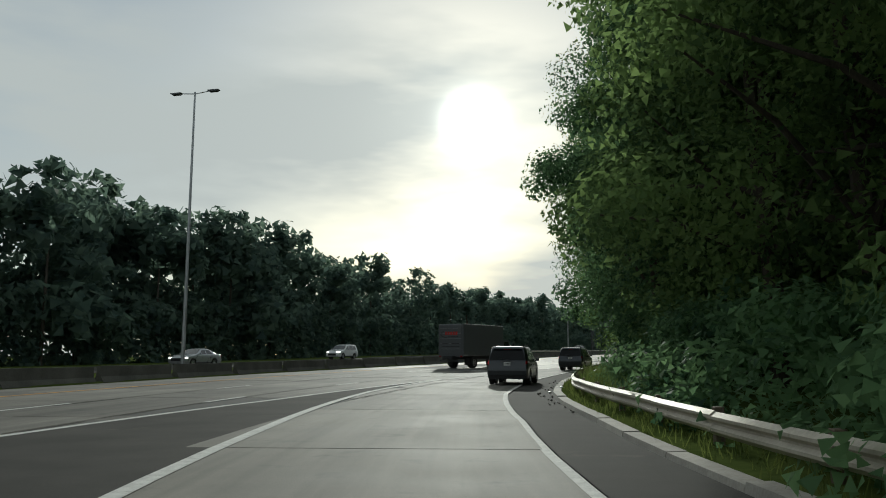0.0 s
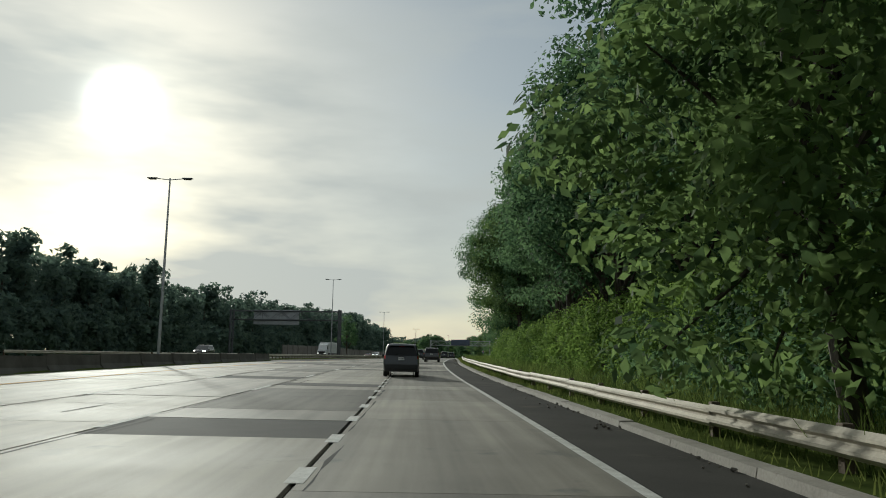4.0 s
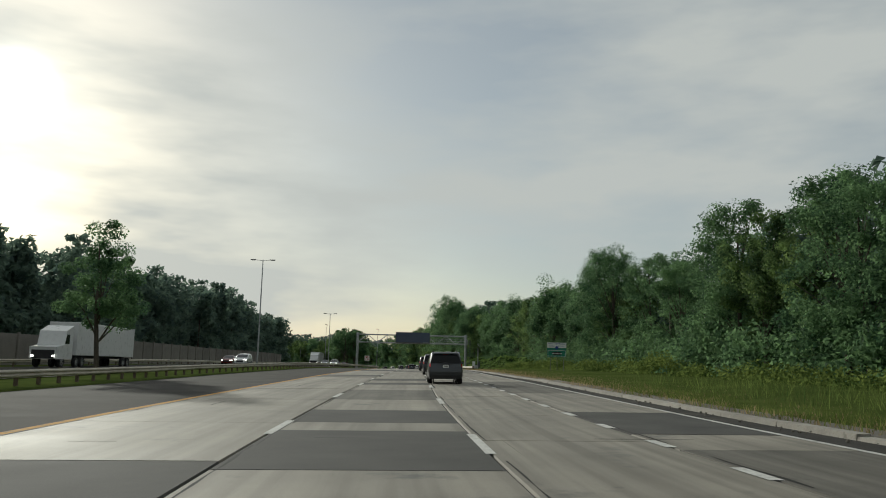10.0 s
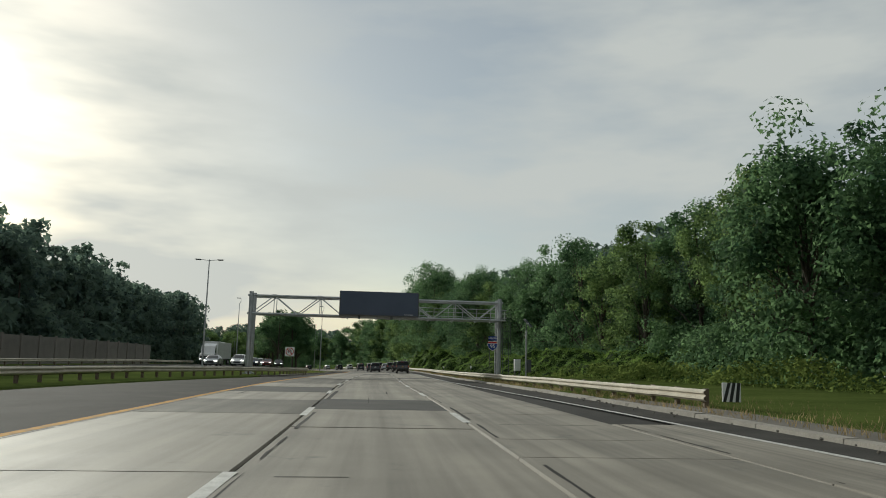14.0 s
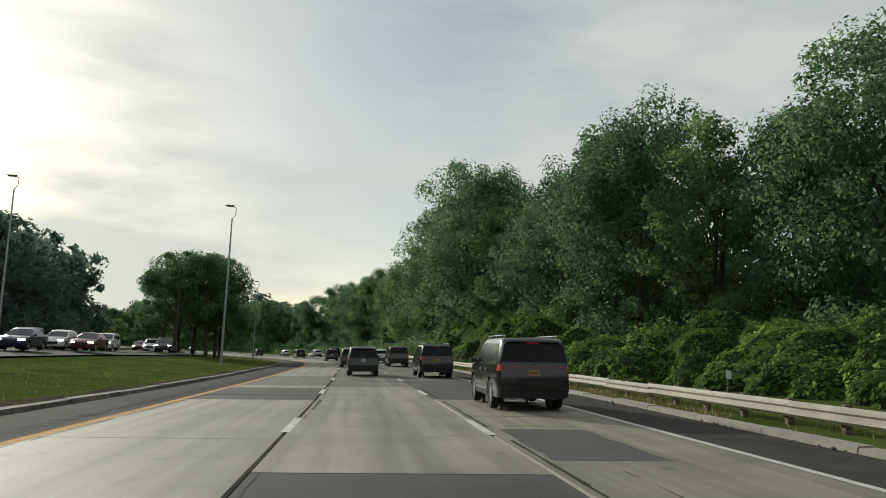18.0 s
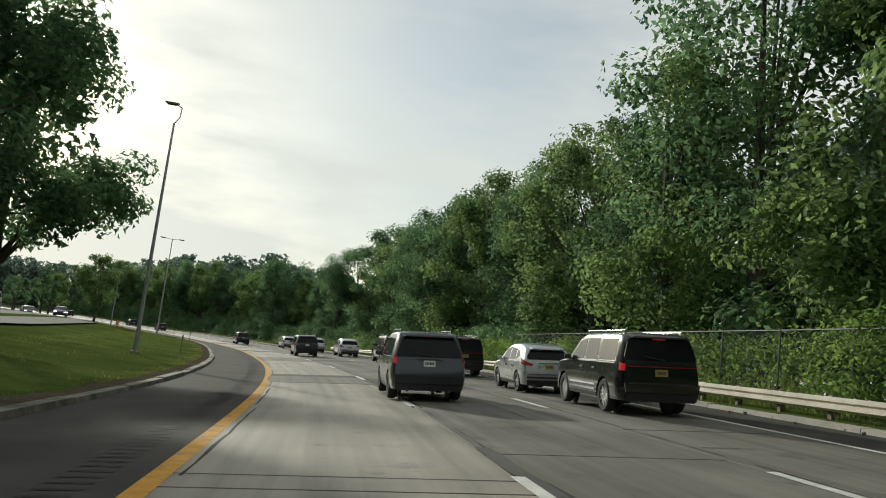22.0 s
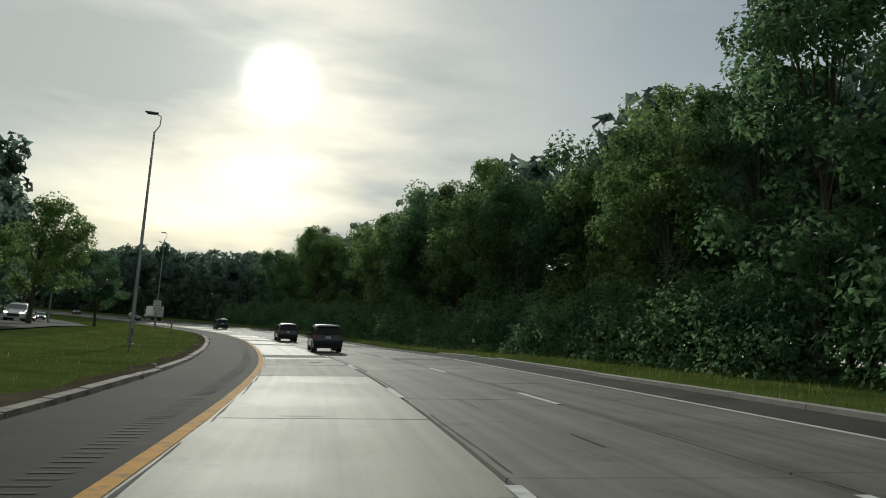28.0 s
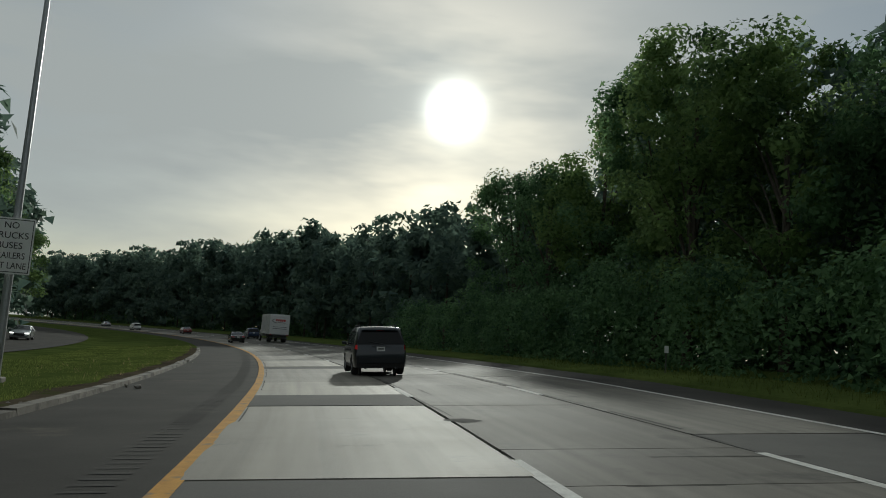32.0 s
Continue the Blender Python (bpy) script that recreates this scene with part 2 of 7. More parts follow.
def foliage(name, dark, light, shine=0.04):
    """Leaves: colour varies from clump to clump and leaf to leaf, and light passes through."""
    m, n, l, b = mat_new(name)
    geo = n.new("ShaderNodeNewGeometry")
    oi = n.new("ShaderNodeObjectInfo")
    no = n.new("ShaderNodeTexNoise")
    no.inputs["Scale"].default_value = 0.45
    no.inputs["Detail"].default_value = 3
    l.new(geo.outputs["Position"], no.inputs["Vector"])
    s1 = n.new("ShaderNodeMath")
    s1.operation = "MULTIPLY_ADD"
    s1.inputs[1].default_value = 0.35
    l.new(geo.outputs["Random Per Island"], s1.inputs[0])
    s2 = n.new("ShaderNodeMath")
    s2.operation = "MULTIPLY_ADD"
    s2.inputs[1].default_value = 0.25
    l.new(oi.outputs["Random"], s2.inputs[0])
    sharp = n.new("ShaderNodeMath")
    sharp.operation = "MULTIPLY_ADD"
    sharp.inputs[1].default_value = 1.9
    sharp.inputs[2].default_value = -0.45
    l.new(no.outputs["Fac"], sharp.inputs[0])
    l.new(sharp.outputs[0], s2.inputs[2])
    s3 = n.new("ShaderNodeMath")
    s3.operation = "SUBTRACT"
    s3.inputs[1].default_value = 0.3
    l.new(s2.outputs[0], s3.inputs[0])
    l.new(s3.outputs[0], s1.inputs[2])
    cr = ramp(n, [(0.1, dark), (0.8, light)])
    l.new(s1.outputs[0], cr.inputs["Fac"])
    l.new(cr.outputs["Color"], b.inputs["Base Color"])
    b.inputs["Roughness"].default_value = 0.62
    b.inputs["Specular IOR Level"].default_value = shine
    tr = n.new("ShaderNodeBsdfTranslucent")
    hs = n.new("ShaderNodeHueSaturation")
    hs.inputs["Hue"].default_value = 0.485
    hs.inputs["Saturation"].default_value = 1.0
    hs.inputs["Value"].default_value = 2.0
    l.new(cr.outputs["Color"], hs.inputs["Color"])
    l.new(hs.outputs["Color"], tr.inputs["Color"])
    mx = n.new("ShaderNodeMixShader")
    mx.inputs[0].default_value = 0.5
    l.new(b.outputs[0], mx.inputs[1])
    l.new(tr.outputs[0], mx.inputs[2])
    l.new(mx.outputs[0], n["Material Output"].inputs["Surface"])
    return m


def plain(name, col, rough=0.5, metal=0.0, spec=0.5, coat=0.0):
    return surface(name, tuple(c * 0.86 for c in col), tuple(min(1, c * 1.1) for c in col), 2.0, 60.0, rough, metal, 0.03, spec=spec)


M_CONC = surface("concrete_slab", (0.182, 0.164, 0.132), (0.33, 0.299, 0.247), 0.5, 60, 0.72, 0, 0.45, vary=0.32, spec=0.45, coords="World", stain=(0.9, (0.14, 0.135, 0.12), 0.6), island=True)
M_CONC2 = surface("aged_concrete_slab", (0.112, 0.104, 0.089), (0.21, 0.196, 0.168), 0.5, 60, 0.78, 0, 0.45, vary=0.3, spec=0.2, coords="World", stain=(0.9, (0.095, 0.09, 0.08), 0.58), island=True)


def lane_wear(m):
    """Long streaks and an oily strip along the middle of each lane; the slabs carry the lane's coordinates."""
    n, l = m.node_tree.nodes, m.node_tree.links
    b = n["Principled BSDF"]
    at = n.new("ShaderNodeAttribute")
    at.attribute_name = "lane"
    mp = n.new("ShaderNodeMapping")
    mp.inputs["Scale"].default_value = (0.09, 11.0, 1.0)
    l.new(at.outputs["Vector"], mp.inputs["Vector"])
    no = n.new("ShaderNodeTexNoise")
    no.inputs["Scale"].default_value = 1.0
    no.inputs["Detail"].default_value = 6
    l.new(mp.outputs["Vector"], no.inputs["Vector"])
    sep = n.new("ShaderNodeSeparateXYZ")
    l.new(at.outputs["Vector"], sep.inputs[0])
    across = ramp(n, [(0.0, (0.92,) * 3), (0.2, (1.06,) * 3), (0.3, (1.05,) * 3), (0.5, (0.86,) * 3), (0.7, (1.05,) * 3), (0.8, (1.06,) * 3), (1.0, (0.9,) * 3)])
    l.new(sep.outputs["Y"], across.inputs["Fac"])
    streak = ramp(n, [(0.3, (0.72,) * 3), (0.62, (1.08,) * 3)])
    l.new(no.outputs["Fac"], streak.inputs["Fac"])
    col = b.inputs["Base Color"].links[0].from_socket
    for f in (across, streak):
        mx = n.new("ShaderNodeMix")
        mx.data_type = "RGBA"
        mx.blend_type = "MULTIPLY"
        mx.inputs["Factor"].default_value = 1.0
        l.new(col, mx.inputs["A"])
        l.new(f.outputs["Color"], mx.inputs["B"])
        col = mx.outputs["Result"]
    l.new(col, b.inputs["Base Color"])


lane_wear(M_CONC)
lane_wear(M_CONC2)
M_PATCH = surface("repair_slab", (0.06, 0.059, 0.056), (0.115, 0.111, 0.104), 0.8, 45, 0.88, 0, 0.3, vary=0.25, coords="World", spec=0.15, island=True)
M_ASPH = surface("asphalt", (0.047, 0.045, 0.042), (0.098, 0.093, 0.085), 0.6, 50, 0.9, 0, 0.4, coords="World", spec=0.04, stain=(0.5, (0.12, 0.11, 0.092), 0.6))
M_TAR = surface("tar_joint", (0.018, 0.017, 0.016), (0.05, 0.047, 0.043), 2, 30, 0.88, 0, 0.3, coords="World", spec=0.2)
M_WHITE = surface("white_paint", (0.42, 0.41, 0.38), (0.78, 0.77, 0.73), 5, 40, 0.82, 0, 0.15, coords="World", spec=0.25, stain=(3.5, (0.30, 0.29, 0.26), 0.6))
M_YELLOW = surface("yellow_paint", (0.44, 0.22, 0.042), (0.7, 0.375, 0.08), 4, 40, 0.9, 0, 0.15, coords="World", spec=0.15, stain=(2.5, (0.24, 0.19, 0.12), 0.54))
M_KERB = surface("kerb_concrete", (0.22, 0.2, 0.17), (0.42, 0.39, 0.34), 1.5, 25, 0.85, 0, 0.4, vary=0.15, coords="World", stain=(1.5, (0.13, 0.12, 0.1), 0.6))
M_KERBD = surface("soiled_kerb_concrete", (0.1, 0.09, 0.075), (0.25, 0.225, 0.185), 1.5, 25, 0.9, 0, 0.5, vary=0.25, coords="World", stain=(1.1, (0.07, 0.06, 0.045), 0.5))
M_GRASS = surface("grass_ground", (0.044, 0.066, 0.018), (0.112, 0.14, 0.04), 0.35, 5, 0.97, 0, 0.8, coords="World", spec=0.0, stain=(0.3, (0.11, 0.115, 0.04), 0.66))
M_DIRT = surface("gravel_dirt", (0.09, 0.08, 0.065), (0.2, 0.18, 0.15), 0.5, 14, 0.95, 0, 0.5, coords="World")
M_EARTH = surface("bare_soil", (0.05, 0.042, 0.03), (0.125, 0.105, 0.075), 0.7, 16, 0.97, 0, 0.6, coords="World", spec=0.0, stain=(0.8, (0.06, 0.075, 0.025), 0.58))
M_RAIL = surface("weathered_rail_steel", (0.36, 0.32, 0.25), (0.62, 0.57, 0.47), 1.2, 18, 0.62, 0.2, 0.1, vary=0.08, coords="World", stain=(2.2, (0.30, 0.22, 0.14), 0.66))
M_POST = surface("rail_post_steel", (0.10, 0.075, 0.05), (0.22, 0.17, 0.12), 3, 30, 0.75, 0.3, 0.15)
M_STEEL = surface("galvanised_steel", (0.30, 0.31, 0.32), (0.5, 0.51, 0.52), 2, 25, 0.45, 0.6, 0.06)
M_STEELD = surface("dark_steel", (0.06, 0.065, 0.07), (0.13, 0.135, 0.14), 2, 25, 0.5, 0.5, 0.06)
M_BARK = surface("bark", (0.035, 0.028, 0.02), (0.12, 0.1, 0.075), 2, 14, 0.92, 0, 0.7, stretch=(4, 4, 0.7))
M_LEAF = foliage("leaves_dark", (0.03, 0.064, 0.036), (0.118, 0.205, 0.093))
M_LEAFB = foliage("leaves_bright", (0.036, 0.07, 0.032), (0.15, 0.23, 0.08))
# far woods: distance haze is put into these paler, bluer leaf colours
M_LEAF_HAZE = foliage("leaves_far_haze", (0.055, 0.085, 0.076), (0.122, 0.168, 0.126))
M_VINE = foliage("leaves_vine", (0.036, 0.076, 0.02), (0.155, 0.25, 0.06))
M_BLADE = foliage("grass_blades", (0.04, 0.061, 0.016), (0.108, 0.138, 0.038), 0.0)


# ---- mesh helpers ----
def link_mesh(name, verts, faces, material, parent=None):
    me = bpy.data.meshes.new(name)
    me.from_pydata([tuple(v) for v in verts], [], [tuple(f) for f in faces])
    me.materials.append(material)
    ob = new(name, me)
    ob.parent = parent
    return ob


def part(name, bm, material, parent=None, label="", smooth=False):
    me = bpy.data.meshes.new(name)
    bm.normal_update()
    bm.to_mesh(me)
    bm.free()
    me.materials.append(material)
    if smooth:
        me.shade_smooth()
        me.set_sharp_from_angle(angle=radians(35))
    ob = new(name, me)
    ob.parent = parent
    return tagged(ob, label)


def box(bm, c, size, bevel=0.0, m=None):
    g = bmesh.ops.create_cube(bm, size=1.0, matrix=Matrix.LocRotScale(c, None, size))
    if bevel:
        es = list({e for v in g["verts"] for e in v.link_edges})
        g = bmesh.ops.bevel(bm, geom=es, offset=bevel, segments=2, affect="EDGES", profile=0.5)
    vs = g["verts"]
    if m is not None:
        bmesh.ops.transform(bm, matrix=m, verts=vs)
    return vs


def tube(bm, a, b, ra, rb=None, n=8, caps=True):
    a, b = Vector(a), Vector(b)
    d = b - a
    q = d.to_track_quat("Z", "Y").to_matrix().to_4x4()
    m = Matrix.Translation((a + b) / 2) @ q
    bmesh.ops.create_cone(bm, cap_ends=caps, segments=n, radius1=ra, radius2=ra if rb is None else rb, depth=d.length, matrix=m)


def prism(bm, outline, x0, x1, axis="x"):
    """A solid from an outline of (y, z) pairs, run from x0 to x1."""
    lo = [bm.verts.new((x0, y, z)) for y, z in outline]
    hi = [bm.verts.new((x1, y, z)) for y, z in outline]
    bm.faces.new(lo[::-1])
    bm.faces.new(hi)
    k = len(outline)
    for i in range(k):
        bm.faces.new((lo[i], lo[(i + 1) % k], hi[(i + 1) % k], hi[i]))
    bmesh.ops.recalc_face_normals(bm, faces=bm.faces)
    return lo + hi


def ribbon(name, s0, s1, columns, material, step=3.0, parent=None, kind="structure"):
    """A sheet along the road. columns: (r or table of r by s, dz)."""
    ss = np.arange(s0, s1 + step * 0.5, step)
    grid = np.stack([road_array(ss, knots(r, ss) if isinstance(r, list) else r, dz) for r, dz in columns], 1)
    k = len(columns)
    faces = [(i * k + j, i * k + j + 1, (i + 1) * k + j + 1, (i + 1) * k + j) for i in range(len(ss) - 1) for j in range(k - 1)]
    ob = link_mesh(name, grid.reshape(-1, 3), faces, material, parent)
    return tagged(ob, kind=kind) if parent is None else ob


# cross section, to the right of the lane line between the two left lanes
LINE_A = [(-60, -0.6), (60, -0.81), (84, -0.9), (108, -1.01), (132, -1.05), (156, -0.89), (180, -0.47), (204, -0.33), (228, -0.29), (252, -0.01),
           (276, 0.21), (300, 0.35), (324, 0.26), (348, 0.06), (372, -0.26), (396, -0.57), (420, -0.55), (444, -0.53), (468, -0.2), (492, 0.26),
           (516, 0.51), (540, 0.4), (564, 0.29), (588, 0.15), (612, -0.39), (636, -0.3), (660, -0.02), (684, 0.18), (708, -0), (732, 0.02),
           (756, 0.39), (780, 0.84), (1177, 0.95)]
LINE_Y = [(-60, -4.8), (60, -4.95), (84, -5.04), (108, -5.14), (132, -5.16), (156, -5.02), (180, -4.75), (204, -4.71), (228, -4.67), (252, -4.44),
           (276, -4.23), (300, -3.97), (324, -3.78), (348, -3.8), (372, -4), (396, -4.27), (420, -4.31), (444, -4.19), (468, -3.73), (492, -3.25),
           (516, -2.97), (540, -3.15), (564, -3.25), (588, -3.18), (612, -3.68), (636, -3.77), (660, -3.56), (684, -3.32), (708, -3.27),
           (732, -3.21), (756, -3), (780, -2.78), (1177, -2.7)]
LINE_B = [(-60, 2.9), (60, 2.69), (84, 2.62), (108, 2.51), (132, 2.5), (156, 2.74), (180, 2.98), (204, 3.21), (228, 3.44), (252, 3.52), (276, 3.67),
           (300, 3.77), (324, 3.63), (348, 3.53), (372, 3.29), (396, 2.99), (420, 3.08), (444, 2.94), (468, 3.09), (492, 3.55), (516, 3.8),
           (540, 3.74), (564, 3.65), (588, 3.12), (612, 2.69), (636, 2.89), (660, 3.11), (684, 3.19), (708, 2.97), (732, 3.21), (756, 3.71),
           (780, 3.99), (1177, 4.1)]
LINE_C = [(-60, 7), (40, 6.5), (60, 6.47), (84, 6.45), (108, 6.35), (132, 6.21), (156, 6.27), (180, 6.42), (204, 6.47), (228, 6.55), (252, 6.54),
           (276, 6.56), (300, 6.79), (324, 6.64), (348, 6.55), (372, 6.47), (396, 6.37), (420, 6.28), (444, 6.2), (468, 6.14), (492, 6.11),
           (516, 6.09), (540, 6.08), (564, 6.09), (588, 6.09), (612, 6.09), (636, 6.1), (660, 6.1), (684, 6.1), (708, 6.1), (732, 6.1), (756, 6.1),
           (780, 6.1), (1177, 6.1)]
LINE_R = [(-60, 13.4), (8, 12.1), (18, 11.8), (30, 10.85), (42, 10.4), (60, 10.0), (84, 9.83), (108, 9.82), (132, 9.8), (156, 9.73), (180, 9.39), (204, 9.44),
           (228, 9.59), (252, 9.53), (276, 9.21), (300, 9.05), (324, 8.49), (348, 7.56), (372, 6.69), (396, 6.41), (420, 6.56), (444, 6.32),
           (468, 6.5), (492, 6.83), (516, 7.02), (540, 6.95), (564, 6.66), (588, 6.34), (612, 6.23), (636, 6.3), (660, 6.37), (684, 6.4),
           (708, 6.42), (732, 6.62), (756, 6.78), (780, 7.06), (1177, 7.2)]
KERB_R = [(-60, 14.9), (8, 13.65), (18, 13.3), (30, 12.45), (48, 11.75), (72, 11.46), (96, 11.4), (120, 11.39), (144, 11.35), (168, 11.15), (192, 11.01),
           (216, 10.96), (240, 10.51), (264, 10.32), (288, 10.08), (312, 9.72), (336, 9.46), (360, 9.12), (384, 8.55), (408, 8.48), (432, 8.44),
           (456, 8.41), (480, 8.66), (504, 8.93), (528, 8.98), (552, 8.8), (576, 8.5), (600, 8.29), (624, 8.27), (648, 8.34), (672, 8.38),
           (696, 8.41), (720, 8.52), (744, 8.7), (768, 8.92), (792, 9.06), (1177, 9.2)]
KERB_L = [(-60, -8.6), (168, -8.6), (178, -12), (330, -12), (385, -6.9), (470, -6.2), (600, -6), (690, -6.35), (1177, -6.2)]

# ---- ground ----
cols_l = [-95, -70, -45, -32, -22, -16]
cols_r = [16, 20, 26, 34, 45, 60]
ss = np.arange(-60, 1177.1, 6.0)
kl, kr = knots(KERB_L, ss), knots(KERB_R, ss)
stack = [road_array(ss, r, -0.25 if r < -60 else 0.05) for r in cols_l] + [road_array(ss, kl - 1.5, 0.1), road_array(ss, kl - 0.1, 0.06)]
stack += [road_array(ss, kl + 0.05, -0.12), road_array(ss, kr - 0.05, -0.12), road_array(ss, kr + 0.1, 0.06), road_array(ss, kr + 1.4, 0.12)]
stack += [road_array(ss, r, 0.25 + 0.02 * (r - 16)) for r in cols_r]
grid = np.stack(stack, 1)
k = grid.shape[1]
verts = list(grid.reshape(-1, 3))
faces = [(i * k + j, i * k + j + 1, (i + 1) * k + j + 1, (i + 1) * k + j) for i in range(len(ss) - 1) for j in range(k - 1)]
n0 = len(verts)
for gy in range(13):
    for gx in range(13):
        verts.append((-3000 + gx * 500, -2600 + gy * 500, -1.9))
faces += [(n0 + gy * 13 + gx, n0 + gy * 13 + gx + 1, n0 + gy * 13 + gx + 14, n0 + gy * 13 + gx + 13) for gy in range(12) for gx in range(12)]
ground = tagged(link_mesh("ground", verts, faces, M_GRASS), "rough mown grass verge with bare earthy patches", "ground", kind="structure")

# ---- carriageway: base, shoulders, kerbs ----
road = tagged(ribbon("road", -60, 1177, [(KERB_L, -0.045), (LINE_Y, -0.045), (-1.8, -0.045), (LINE_A, -0.045), (LINE_B, -0.045), (LINE_R, -0.045), (KERB_R, -0.045)], M_TAR),
              "worn multi-lane concrete motorway carriageway with dark joints", "road", kind="structure")
tagged(ribbon("pavement", -60, 1177, [([(a, b + 0.12) for a, b in LINE_R], -0.012), (KERB_R, -0.012)], M_ASPH), "dark patched asphalt hard shoulder beside the kerb", "shoulder", kind="structure")
tagged(ribbon("pavement", 170, 1177, [(KERB_L, -0.012), ([(a, b - 0.12) for a, b in LINE_Y], -0.012)], M_ASPH), "grey asphalt inner shoulder beside the yellow line", "shoulder", kind="structure")
tagged(ribbon("road", -60, 1177, [(-31, 0.10), (-24.5, 0.14), (-18, 0.10)], M_ASPH, 6.0), "grey carriageway of the opposite direction beyond the median", "road", kind="structure")


def slab_mesh(s0, s1, ra, rb, gap=0.02, lift=0.0):
    """A slightly crowned slab with chamfered rim between two lines."""
    n = max(2, int((s1 - s0) / 2.5) + 1)
    ss = np.linspace(s0 + gap, s1 - gap, n)
    a = (knots(ra, ss) if isinstance(ra, list) else np.full(n, ra)) + gap
    b = (knots(rb, ss) if isinstance(rb, list) else np.full(n, rb)) - gap
    g = np.stack([road_array(ss, a, -0.04), road_array(ss, a + 0.015, lift), road_array(ss, b - 0.015, lift), road_array(ss, b, -0.04)], 1)
    v = list(g.reshape(-1, 3))
    f = [(i * 4 + j, i * 4 + j + 1, i * 4 + j + 5, i * 4 + j + 4) for i in range(n - 1) for j in range(3)]
    f += [(0, 3, 2, 1), (n * 4 - 4, n * 4 - 3, n * 4 - 2, n * 4 - 1)]
    lane = [(x, u, ra[0][1] if isinstance(ra, list) else ra) for x in ss for u in (0.0, 0.0, 1.0, 1.0)]
    return v, f, lane


def lane_attribute(ob, lane):
    ob.data.attributes.new("lane", "FLOAT_VECTOR", "POINT").data.foreach_set("vector", np.array(lane, np.float32).ravel())
    return ob


rng = np.random.default_rng(5)
LANES = [(LINE_Y, LINE_A), (LINE_A, LINE_B), (LINE_B, [(a, b) for a, b in LINE_C if a < 370] + [(a, b) for a, b in LINE_R if a > 370])]
slabs = []
# dark full-lane repairs by lane: start, end
REPAIRS = [[(151, 155), (229.5, 233.5), (282.5, 285.8), (309.4, 319.9), (437.5, 440), (483.4, 484.8), (541.9, 543.7), (586.2, 589.7), (602, 605), (619.5, 621.9), (691.2, 694.4), (713.4, 716.4),
            (725.5, 729.5), (736, 738), (749.2, 752.1), (762.4, 764.7), (772.8, 775.7), (790.6, 793)],
           [(60, 66), (118, 121), (166.6, 170.2), (217, 221), (232.7, 238), (239.9, 243.9), (262.9, 266), (270, 274), (312, 316.5), (374.8, 377.7), (409, 411), (505, 507), (563.9, 567.4), (616.7, 621.3), (640, 643), (735, 737)],
           [(96, 99), (112.9, 115.1), (135.4, 137.2), (225, 229), (308, 311), (384.3, 388.8), (500, 509), (548, 552), (689.3, 691.3), (747, 751), (764, 768)]]
for li, (ra, rb) in enumerate(LANES):
    s = -60 + li * 1.7
    bands = REPAIRS[li] + [(1177, 1180)]
    while s < 1170:
        nxt = min(q for q in bands if q[0] >= s - 0.01)
        if nxt[0] - s < 0.05:
            slabs.append((s, nxt[1], ra, rb, 0.0))
            s = nxt[1]
            continue
        ln = float(rng.choice([2.4, 5.2, 6.1, 6.1, 7.4, 9.2]))
        if nxt[0] - (s + ln) < 2.0:
            ln = nxt[0] - s if nxt[0] - s < 9.5 else (nxt[0] - s) / 2
        slabs.append((s, min(s + ln, 1177), ra, rb, rng.random()))
        s += ln
s = -58.0
while s < 330:
    ln = float(rng.choice([2.6, 5.4, 6.1, 8.0]))
    slabs.append((s, s + ln, LINE_C, LINE_R, rng.random()))
    s += ln
for ra, rb in ((-8.4, LINE_Y),):
    s = -60.0
    while s < 168:
        ln = float(rng.choice([5.4, 6.1, 8.0]))
        slabs.append((s, s + ln, ra, rb, rng.random()))
        s += ln
near_slabs = sorted(slabs, key=lambda q: abs(q[0] - 420) + (0 if not isinstance(q[2], float) or q[2] > -5 else 500))
joined = {"l": ([], [], []), "d": ([], [], []), "a": ([], [], [])}
KIND = {"l": M_CONC, "d": M_PATCH, "a": M_CONC2}
for i, (s0, s1, ra, rb, dice) in enumerate(near_slabs):
    dark = dice < 0.035
    v, f, lane = slab_mesh(s0, s1, ra, rb, lift=float(rng.normal(0, 0.003)))
    old = (s0 > 445 and ra is not LINE_Y) or s0 < 60 or dice > 0.88
    key = "d" if dark else "a" if old else "l"
    if i < 300:
        lane_attribute(link_mesh("slab", v, f, KIND[key], road), lane)
    else:
        jv, jf, jl = joined[key]
        o = len(jv)
        jv.extend(v)
        jf.extend([tuple(x + o for x in q) for q in f])
        jl.extend(lane)
for key, (jv, jf, jl) in joined.items():
    tagged(lane_attribute(link_mesh("slab_field", jv, jf, KIND[key], road), jl), kind="stuff")


def stripe(s0, s1, r, w, material, name="lane_dash", lift=0.006, parent=None):
    n = max(2, int((s1 - s0) / 3) + 1)
    ss = np.linspace(s0, s1, n)
    rr = knots(r, ss) if isinstance(r, list) else np.full(n, r)
    g = np.stack([road_array(ss, rr - w / 2, lift), road_array(ss, rr + w / 2, lift)], 1)
    f = [(i * 2, i * 2 + 1, i * 2 + 3, i * 2 + 2) for i in range(n - 1)]
    return link_mesh(name, g.reshape(-1, 3), f, material, parent if parent else road)


